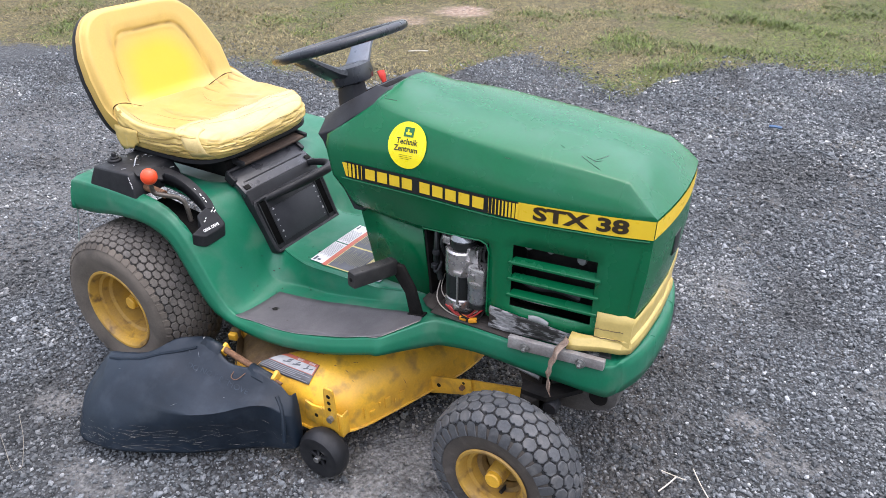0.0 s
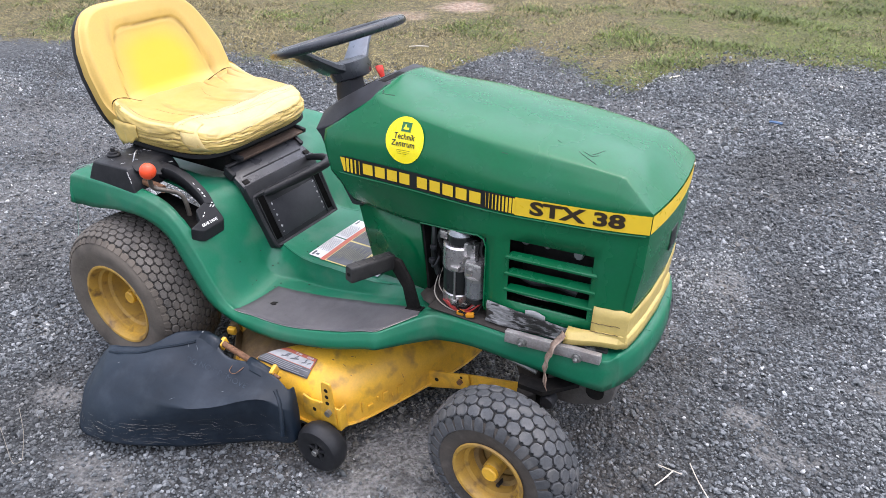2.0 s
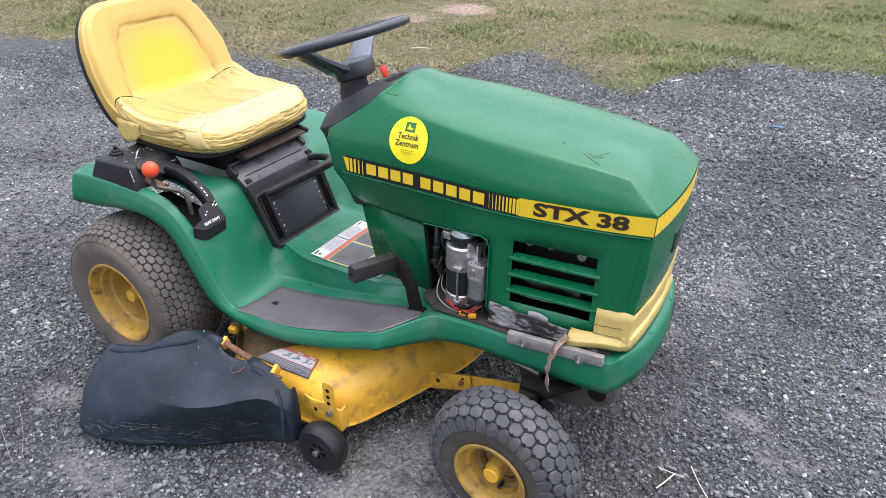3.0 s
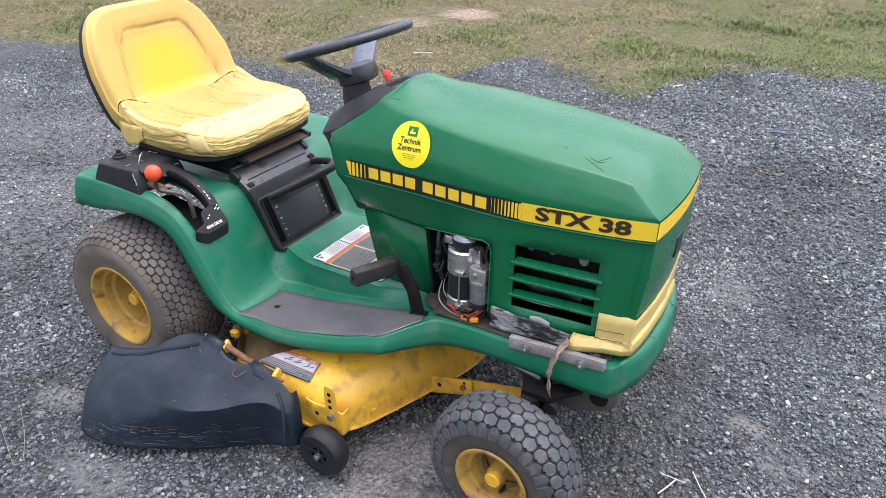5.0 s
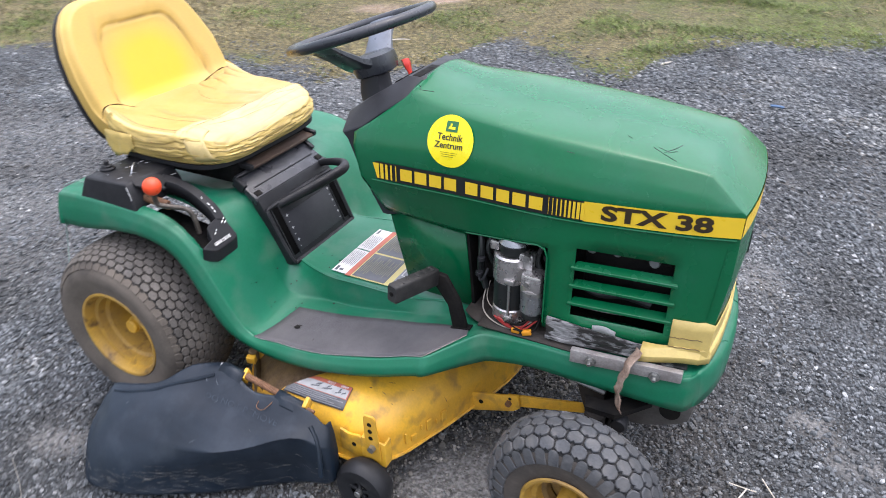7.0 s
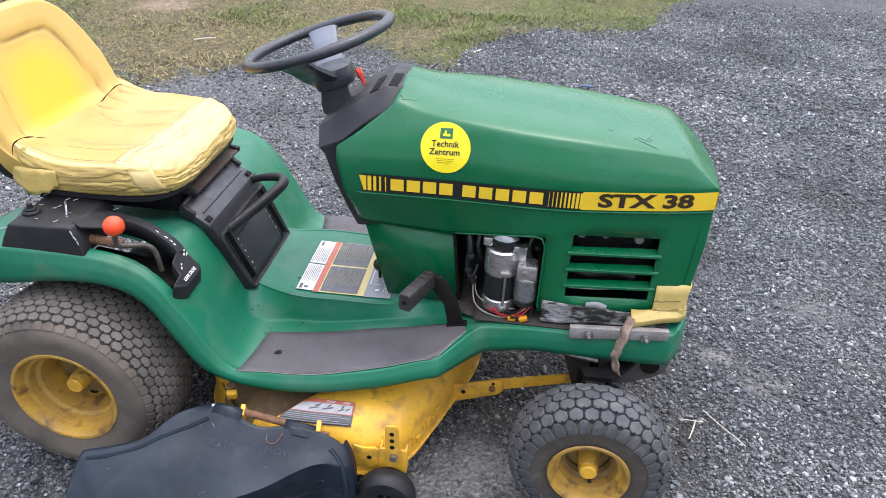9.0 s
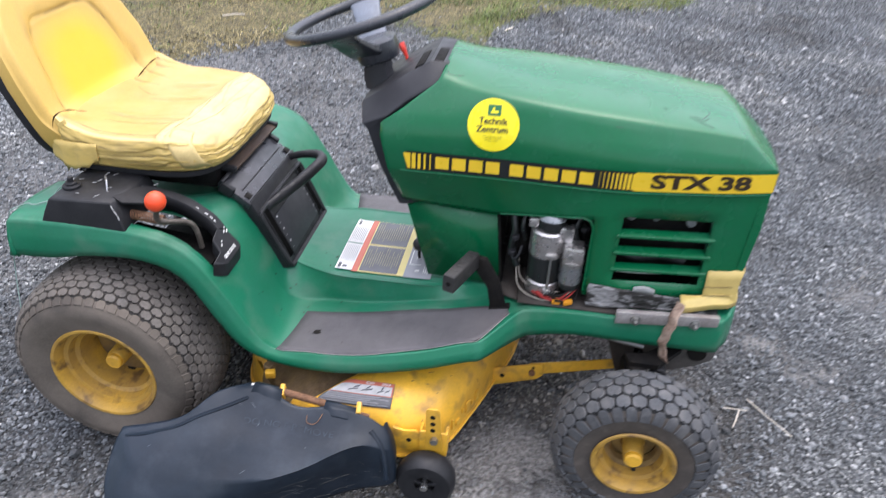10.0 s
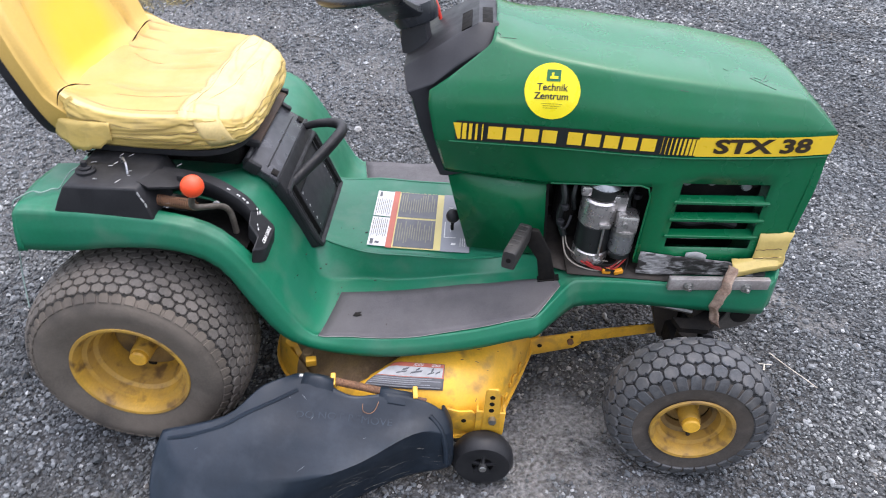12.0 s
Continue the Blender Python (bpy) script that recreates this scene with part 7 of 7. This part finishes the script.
def back_ring(k, d=None):
    """An outline across (y) and up, d metres forward of the shell."""
    out, grime = [], []
    for y, z in superring(0.243, 0.176, 0, 0, 150, 6.0):
        zz = 0.137 + z * k
        taper = float(np.interp(zz, [0.0, 0.12, 0.19, 0.25, 0.31], [0.96, 1.0, 0.97, 0.885, 0.76] if y < 0 else [0.96, 0.985, 0.90, 0.80, 0.66]))
        yy = y * k * taper
        dark = 0.0
        if d is None:
            dd, dark = back_depth(yy, zz)
            dd -= 0.020 * ease(0.90, 1.0, k) ** 2
        else:
            dd = d + 0.026 * (abs(y) / 0.25) ** 2
        out.append(BK @ Vector((dd, yy, zz)))
        grime.append(dark)
    return out, grime


bm = bmesh.new()
grime_layer, rub_layer = bm.verts.layers.float.new("grime"), bm.verts.layers.float.new("rubbed")
levels = [back_ring(0.985, -0.012), back_ring(1.0, 0.0), back_ring(1.004, 0.014)] + [back_ring(k) for k in (1.0, 0.99, 0.975, 0.955, 0.93, 0.905, 0.88, 0.855, 0.83, 0.81, 0.79, 0.77, 0.75, 0.73, 0.71, 0.69, 0.67, 0.65, 0.63, 0.61, 0.59, 0.57, 0.54, 0.50, 0.45, 0.40, 0.34, 0.28, 0.21, 0.14, 0.07, 0.02)]
V = add_rings(bm, [r for r, g in levels])
inv = BK.inverted()
for row, (_, g) in zip(V, levels):
    for v, dark in zip(row, g):
        p = inv @ v.co
        v[grime_layer] = dark
        d = math.hypot(p.y / 0.150, (p.z - 0.105) / 0.135) + 0.12 * noise.noise(p * 11)
        v[rub_layer] = max(0.0, min(0.9, (1.05 - d) / 0.6))
backrest = part("backrest", bm, VINYL, seat, "yellow vinyl backrest with a sunk panel and worn bolsters", angle=60)
bm = bmesh.new()
add_rings(bm, [back_ring(k, d)[0] for k, d in ((0.5, -0.024), (0.94, -0.022), (0.995, -0.016), (1.006, -0.008), (1.003, 0.004), (0.98, 0.004))])
part("seat_shell", bm, BLACK, seat, "black plastic back shell")
for pts in ([(-0.128, -0.250, 0.700), (-0.122, -0.247, 0.724), (-0.112, -0.236, 0.734), (-0.104, -0.214, 0.731), (-0.100, -0.190, 0.720), (-0.102, -0.165, 0.709)], [(-0.118, 0.196, 0.715), (-0.120, 0.172, 0.719), (-0.124, 0.145, 0.713), (-0.128, 0.110, 0.701), (-0.130, 0.080, 0.690), (-0.131, 0.056, 0.682)]):
    bm = bmesh.new()
    add_tube(bm, pts, [0.0003, 0.0010, 0.0020, 0.0006, 0.0018, 0.0005, 0.0010, 0.0002], n=5)
    part("torn_edge", bm, TORN, seat)
# loose tape flaps hanging at the rear corner of the cushion
bm = bmesh.new()
P = []
for x in np.linspace(-0.158, -0.036, 34):
    z1 = float(np.interp(x, [-0.158, -0.150, -0.138, -0.115, -0.097, -0.078, -0.060, -0.050, -0.036], [0.650, 0.634, 0.631, 0.617, 0.612, 0.621, 0.622, 0.634, 0.640])) + 0.002 * noise.noise(Vector((x * 150, 0, 0)))
    row = []
    for k in range(7):
        z = 0.676 + (z1 - 0.676) * k / 6
        hit = SEAT_TREE.ray_cast(Vector((x, -0.5, max(z, 0.652))), Vector((0, 1, 0)))[0]
        row.append((x, (hit.y if hit else -0.245) - 0.0008 - 0.003 * k / 6 * abs(noise.noise(Vector((x * 40, k * 0.8, 1.0)))), z))
    P.append(row)
add_grid(bm, P)
part("tape_flap", bm, TAPE, seat, "loose flap of yellow tape", solid=0.0015)
bm = bmesh.new()
add_grid(bm, [[(-0.100 - 0.012 * k - 0.006 * math.sin(2.6 * k), -0.243 - 0.007 * math.sin(1.9 * k + 50 * z), 0.722 - 0.016 * k + z) for z in (0.0, -0.03, -0.062, -0.085 - 0.012 * math.sin(3 * k))] for k in np.linspace(0, 2.2, 10)])
part("tape_flap", bm, TAPE, seat, "torn end of tape at the backrest", solid=0.0012)
# strips of tape stuck over the front corners
for x0, x1, sgn in ((0.120, 0.168, -1), (0.128, 0.150, 1)):
    bm = bmesh.new()
    P = []
    for x in np.linspace(x0, x1, 8):
        row = []
        for z in (0.632, 0.646, 0.660, 0.672, 0.681):
            hit = SEAT_TREE.ray_cast(Vector((x + (0.68 - z) * 0.5, sgn * 0.5, z)), Vector((0, -sgn, 0)))
            row.append((hit[0] if hit[0] else Vector((x, sgn * 0.235, z))) + Vector((0.0004, sgn * 0.002, 0.0)))
        for y in (0.222, 0.212, 0.20, 0.188) if sgn < 0 else (0.205, 0.198):
            row.append(on_seat(x - (0.24 - y) * 0.25, sgn * y, 0.002) or row[-1])
        P.append(row)
    add_grid(bm, P)
    part("tape_strip", bm, PALE_TAPE, seat, "pale strip of tape over the seat corner", solid=0.001, angle=50)
# spring and mount below
for y in (-0.215, 0.2):
    bm = bmesh.new()
    add_tube(bm, [(-0.10 + 0.012 * math.cos(t), y + 0.012 * math.sin(t), 0.555 + 0.055 * t / 31.4) for t in np.linspace(0, 31.4, 110)], 0.0022, n=5, smooth=False)
    part("seat_spring", bm, ENGINE, seat)
part("seat_base", box(pose(0.03, 0.0, 0.568), (0.28, 0.30, 0.05), 0.01), ENGINE, seat)
part("base_plate", box(pose(0.128, 0.015, 0.588, 0, 8, 0), (0.15, 0.26, 0.008), 0.003), BROWN_PLATE, seat, "brown grimy seat hinge plate")
for y in (-0.118, 0.148):
    part("plate_rail", box(pose(0.140, y, 0.590, 0, 8, 0), (0.13, 0.014, 0.014), 0.003), BLACK, seat)

# ---- console in front of the seat ----
CO = Matrix.Translation((0.314, -0.022, 0.366)) @ Matrix.Rotation(radians(-25), 4, "Y")
console = group_part("console", tractor, "black plastic lift console with worn white marks")


def on_console(v, w, out=0.0):
    """v across, w up the slope, out in front of it."""
    return CO @ Vector((out, v, w))


part("console_frame", prism([(-0.138, -0.012), (-0.128, -0.020), (0.128, -0.016), (0.138, -0.008), (0.140, 0.13), (0.145, 0.175), (-0.148, 0.175), (-0.146, 0.13)], lambda u, v, w: on_console(u, v, w - 0.012), 0.026, 0.004), BLACK, console)
part("console_plate", prism([(-0.096, 0.004), (0.096, 0.006), (0.098, 0.105), (-0.098, 0.105)], lambda u, v, w: on_console(u, v, 0.0142 + w), 0.002, 0.0005), DASH, console)
rim_pts = [(-0.126, -0.014), (-0.134, -0.006), (-0.139, 0.05), (-0.141, 0.12), (-0.138, 0.134), (-0.125, 0.139), (0.0, 0.140), (0.122, 0.139), (0.134, 0.134), (0.136, 0.12), (0.134, 0.05), (0.132, -0.004), (0.124, -0.012), (0.0, -0.014), (-0.126, -0.014)]
part("console_rim", tube([on_console(v, w, 0.0145) for v, w in rim_pts], 0.0062, n=8, steps=3), BLACK, console)
CU = Matrix.Translation((0.243, -0.022, 0.516)) @ Matrix.Rotation(radians(-58), 4, "Y")
part("console_upper", prism([(-0.150, -0.006), (0.142, -0.006), (0.136, 0.078), (-0.142, 0.078)], lambda u, v, w: CU @ Vector((w - 0.004, u, v)), 0.018, 0.004), GLOSSY_BLACK, console)
part("console_rail", box(CU @ Matrix.Translation((0.014, -0.002, 0.076)), (0.018, 0.288, 0.010), 0.003), BLACK, console)
part("console_ridge", box(CU @ Matrix.Translation((0.0145, -0.002, 0.030)), (0.004, 0.24, 0.003), 0.001), BLACK, console)
for v in (-0.143, 0.139):
    part("console_hook", box(CU @ Matrix.Translation((0.008, v, 0.058)), (0.026, 0.014, 0.034), 0.004), BLACK, console)
    part("hook_hole", box(CU @ Matrix.Translation((0.0155, v * 0.90, 0.012)), (0.003, 0.020, 0.014), 0.001), ENGINE, console)
for v in (-0.114, 0.114):
    part("console_slot", box(CO @ Matrix.Translation((0.0146, v, 0.068)), (0.0030, 0.026, 0.128), 0.001), VOID, console)
    for e in (-0.0135, 0.0135):
        part("slot_edge", box(CO @ Matrix.Translation((0.0150, v + e, 0.068)), (0.006, 0.004, 0.142), 0.0015), BLACK, console)
bm = bmesh.new()
for v in (-0.092, 0.086):
    for k in range(6):
        add_grid(bm, [[on_console(v + a, 0.014 + 0.017 * k + b, 0.0174) for a in (0.0, 0.008 if k % 2 else 0.004)] for b in (0.0, 0.0022)])
        if k % 2:
            add_grid(bm, [[on_console(v + a, 0.011 + 0.017 * k + b, 0.0174) for a in (0.003, 0.005)] for b in (0.0, 0.008)])
tagged(part("console_marks", bm, DULL_WHITE, console), "worn white scale marks", kind="stuff")
part("lift_handle", tube([(0.243, -0.136, 0.482), (0.262, -0.124, 0.490), (0.285, -0.08, 0.501), (0.318, -0.015, 0.517), (0.342, 0.045, 0.531), (0.345, 0.075, 0.536), (0.325, 0.094, 0.537), (0.285, 0.095, 0.532), (0.245, 0.092, 0.520)], [0.008, 0.010, 0.0125, 0.0135, 0.0135, 0.013, 0.012, 0.010, 0.008], n=12, steps=5), BLACK, console, "black rubber grip lift handle")

# ---- control box and gear quadrant on the fender ----
cbox = group_part("control_box", tractor, "cracked black switch box on the fender")
bm = bmesh.new()
add_rings(bm, [[(-0.112, -0.374, 0.551), (0.072, -0.377, 0.551), (0.078, -0.300, 0.553), (0.066, -0.215, 0.551), (-0.112, -0.215, 0.551)], [(-0.104, -0.372, 0.570), (0.066, -0.375, 0.572), (0.074, -0.300, 0.576), (0.062, -0.218, 0.575), (-0.107, -0.218, 0.574)],
               [(-0.088, -0.368, 0.602), (0.046, -0.366, 0.607), (0.056, -0.296, 0.606), (0.050, -0.225, 0.602), (-0.092, -0.222, 0.600)], [(-0.080, -0.360, 0.606), (0.038, -0.358, 0.610), (0.048, -0.296, 0.610), (0.042, -0.232, 0.606), (-0.084, -0.230, 0.604)]], cap_a=False)
part("box_shell", bm, BLACK, cbox, bevel=0.003)
part("switch_boss", cyl((-0.066, -0.318, 0.604), (-0.066, -0.318, 0.614), 0.018, 20, 0.003), BLACK, cbox)
part("switch_ring", cyl((-0.066, -0.318, 0.613), (-0.066, -0.318, 0.619), 0.012, 18, 0.002), BLACK, cbox)
part("switch_post", cyl((-0.066, -0.318, 0.617), (-0.067, -0.317, 0.629), 0.006, 12, 0.002), BLACK, cbox)
part("ignition_key", tube([(-0.016, -0.276, 0.606), (-0.008, -0.285, 0.622), (0.006, -0.305, 0.622), (0.012, -0.318, 0.608)], 0.0022, steps=4), GREY_CAN, cbox)
part("broken_flap", prism([(0.040, -0.345), (0.062, -0.352), (0.100, -0.338), (0.118, -0.318), (0.098, -0.306), (0.090, -0.288), (0.066, -0.280), (0.048, -0.292)], lambda u, v, w: Vector((u, v, 0.606 - (u - 0.04) * 0.22 + w + 0.004 * math.sin(90 * v))), 0.004), BLACK, cbox)
rk = random.Random(4)
bm = bmesh.new()
for k in range(11):
    x, y = rk.uniform(-0.08, 0.10), rk.uniform(-0.356, -0.24)
    l, a = rk.uniform(0.004, 0.013), rk.uniform(-0.4, 1.4)
    z = 0.6085 if x < 0.04 else 0.611 - (x - 0.04) * 0.22
    add_box(bm, pose(x, y, z + 0.0004, 0, 0, math.degrees(a)), (l, rk.uniform(0.0005, 0.0013), 0.0012))
for x, y, z, a in ((0.050, -0.369, 0.598, 70), (0.056, -0.371, 0.588, 60), (0.062, -0.373, 0.578, 80)):
    add_box(bm, pose(x, y, z, 0, a, 0), (0.010, 0.0016, 0.002))
tagged(part("box_marks", bm, DULL_WHITE, cbox), "white scratches", kind="stuff")
part("paper_tag", box(pose(0.052, -0.215, 0.612, 14, 16, 30), (0.038, 0.03, 0.002)), SILVER, tractor, "crumpled silver tape scrap")
quad = group_part("gear_quadrant", tractor, "black gear quadrant with worn white numbers")
curve_o = crom([(0.050, -0.262, 0.598), (0.105, -0.262, 0.594), (0.160, -0.262, 0.580), (0.205, -0.262, 0.552), (0.223, -0.263, 0.535), (0.237, -0.266, 0.516)], 4)
curve_i = crom([(0.080, -0.296, 0.597), (0.122, -0.289, 0.592), (0.163, -0.288, 0.577), (0.199, -0.288, 0.555), (0.214, -0.288, 0.541), (0.227, -0.290, 0.525)], 4)
DOWN = np.array((-0.006, 0.0, -0.030))
bm = bmesh.new()
add_grid(bm, [[tuple(a + DOWN), tuple(a + DOWN * 0.12), tuple(a + (b - a) * 0.06), tuple(a + (b - a) * 0.5), tuple(a + (b - a) * 0.94), tuple(b + DOWN * 0.12), tuple(b + DOWN)] for a, b in zip(curve_o, curve_i)])
part("quadrant_band", bm, BLACK, quad, solid=0.003, angle=50)
bm = bmesh.new()
head = [(0.230, -0.325, 0.522), (0.225, -0.290, 0.5285), (0.237, -0.266, 0.513), (0.260, -0.264, 0.484), (0.265, -0.270, 0.478), (0.264, -0.335, 0.476), (0.258, -0.346, 0.480), (0.243, -0.362, 0.487), (0.247, -0.331, 0.499)]
add_rings(bm, [[(x - 0.004, y, z - 0.034) for x, y, z in head], head])
part("quadrant_plate", bm, BLACK, quad, bevel=0.003, angle=40)
part("slot_well", box(pose(0.115, -0.305, 0.472, 0, 8, 0), (0.21, 0.13, 0.004)), ENGINE, quad, "dark lever opening")
bm = bmesh.new()
sp = [Vector((0.070 + 0.070 * t, -0.338 + 0.009 * math.cos(t * 40 * math.pi), 0.570 - 0.006 * t + 0.010 * math.sin(t * 40 * math.pi))) for t in np.linspace(0, 1, 220)]
add_tube(bm, [tuple(p) for p in sp], 0.0011, n=5, smooth=False)
part("lever_spring", bm, RUST, quad)
part("slot_bolt", cyl((0.172, -0.318, 0.556), (0.172, -0.324, 0.560), 0.007, 14, 0.001), GREY_CAN, quad)
e_u, e_v, e_n = Vector((0, 1, 0)), Vector((-1, 0, 1.28)).normalized(), Vector((1.28, 0, 1)).normalized()
part("gear_text", text_mesh("GEAR DRIVE", 0.0105, lambda u, v: Vector((0.2575, -0.310, 0.4870)) + e_u * u + e_v * v + e_n * 0.0016, bold=0.0003, width=0.052), WHITE, quad)
for k, ch in ((10, "1"), (12, "2"), (14, "3"), (16, "4")):
    a, b = curve_o[k], curve_i[k]
    t_v = Vector(a - b).normalized()
    t_u = Vector(curve_o[k + 1] - curve_o[k - 1]).normalized()
    t_n = t_u.cross(t_v).normalized()
    t_n = t_n if t_n.z > 0 else -t_n
    c = Vector(b + (a - b) * 0.35) + t_n * 0.0012
    part("gear_number", text_mesh(ch, 0.009, lambda u, v: c + t_v * u - t_u * v, bold=0.0004), WHITE, quad)
bm = bmesh.new()
for u, v, l in ((0.016, 0.034, 0.008), (0.023, 0.030, 0.009), (0.027, 0.040, 0.005), (-0.019, 0.019, 0.006), (-0.010, 0.025, 0.004)):
    p = Vector((0.2575, -0.300, 0.4870)) + e_u * u + e_v * v + e_n * 0.0016
    add_grid(bm, [[p + e_u * a + e_v * (b + 0.4 * a) for b in (0, 0.003)] for a in (0, l)])
tagged(part("quadrant_marks", bm, WHITE, quad), "worn white gear marks", kind="stuff")
part("gear_lever", tube([(0.205, -0.325, 0.50), (0.200, -0.328, 0.545), (0.188, -0.336, 0.565), (0.165, -0.360, 0.577), (0.152, -0.375, 0.585), (0.150, -0.380, 0.598), (0.158, -0.387, 0.622)], 0.0058, n=10), LEVER_STEEL, tractor, "bent metal gear lever")
bm = bmesh.new()
bmesh.ops.create_uvsphere(bm, u_segments=24, v_segments=16, radius=0.0205)
bmesh.ops.translate(bm, verts=bm.verts, vec=(0.160, -0.389, 0.638))
part("gear_knob", bm, ORANGE, tractor, "round orange gear knob")
part("cord", tube([(-0.075, -0.30, 0.612), (-0.105, -0.305, 0.594), (-0.125, -0.318, 0.566), (-0.14, -0.316, 0.561), (-0.155, -0.332, 0.561), (-0.172, -0.33, 0.561), (-0.19, -0.345, 0.556), (-0.202, -0.352, 0.545), (-0.21, -0.356, 0.50), (-0.204, -0.372, 0.46), (-0.212, -0.378, 0.40), (-0.206, -0.40, 0.33)], 0.0014, n=6, steps=6), CORD, tractor, "thin pale green cord tied to the fender")

# ---- litter on the ground ----
def straw(name, pts, r, material, label, category):
    bm = bmesh.new()
    add_tube(bm, pts, r, n=5)
    return tagged(finish(name, bm, material), label, category)


straw("straw", [(1.433, -0.058, 0.011), (1.460, -0.060, 0.012), (1.492, -0.058, 0.010)], 0.0014, STRAW, "dry pale straw stalk on the gravel", "straw")
straw("straw", [(1.470, -0.063, 0.013), (1.458, -0.095, 0.012), (1.444, -0.126, 0.010)], 0.0019, STRAW, "short pale straw stalk on the gravel", "straw")
straw("straw", [(1.500, -0.012, 0.010), (1.530, -0.060, 0.012), (1.567, -0.106, 0.011), (1.585, -0.13, 0.010)], 0.0014, STRAW, "long pale straw stalk on the gravel", "straw")
straw("string", [(-0.30, -0.80, 0.010), (-0.24, -0.79, 0.011), (-0.17, -0.775, 0.010), (-0.11, -0.798, 0.012), (-0.03, -0.83, 0.010), (0.05, -0.862, 0.010), (0.066, -0.855, 0.011), (0.057, -0.84, 0.010), (0.0, -0.80, 0.010), (-0.041, -0.775, 0.011), (-0.114, -0.738, 0.012)], 0.0007, TWINE, "tangled pale string on the gravel", "string")
straw("blue_scrap", [(1.28, 2.74, 0.014), (1.31, 2.735, 0.018), (1.345, 2.74, 0.014)], 0.008, BLUE, "small blue plastic scrap on gravel", "scrap")
straw("stick", [(0.575, 3.26, 0.015), (0.61, 3.31, 0.02), (0.63, 3.36, 0.016)], 0.006, STRAW, "short pale stick at the gravel edge", "stick")
straw("twig", [(-1.29, 3.07, 0.016), (-1.23, 3.11, 0.020), (-1.165, 3.15, 0.016)], 0.005, STRAW, "short pale twig lying in the grass", "twig")
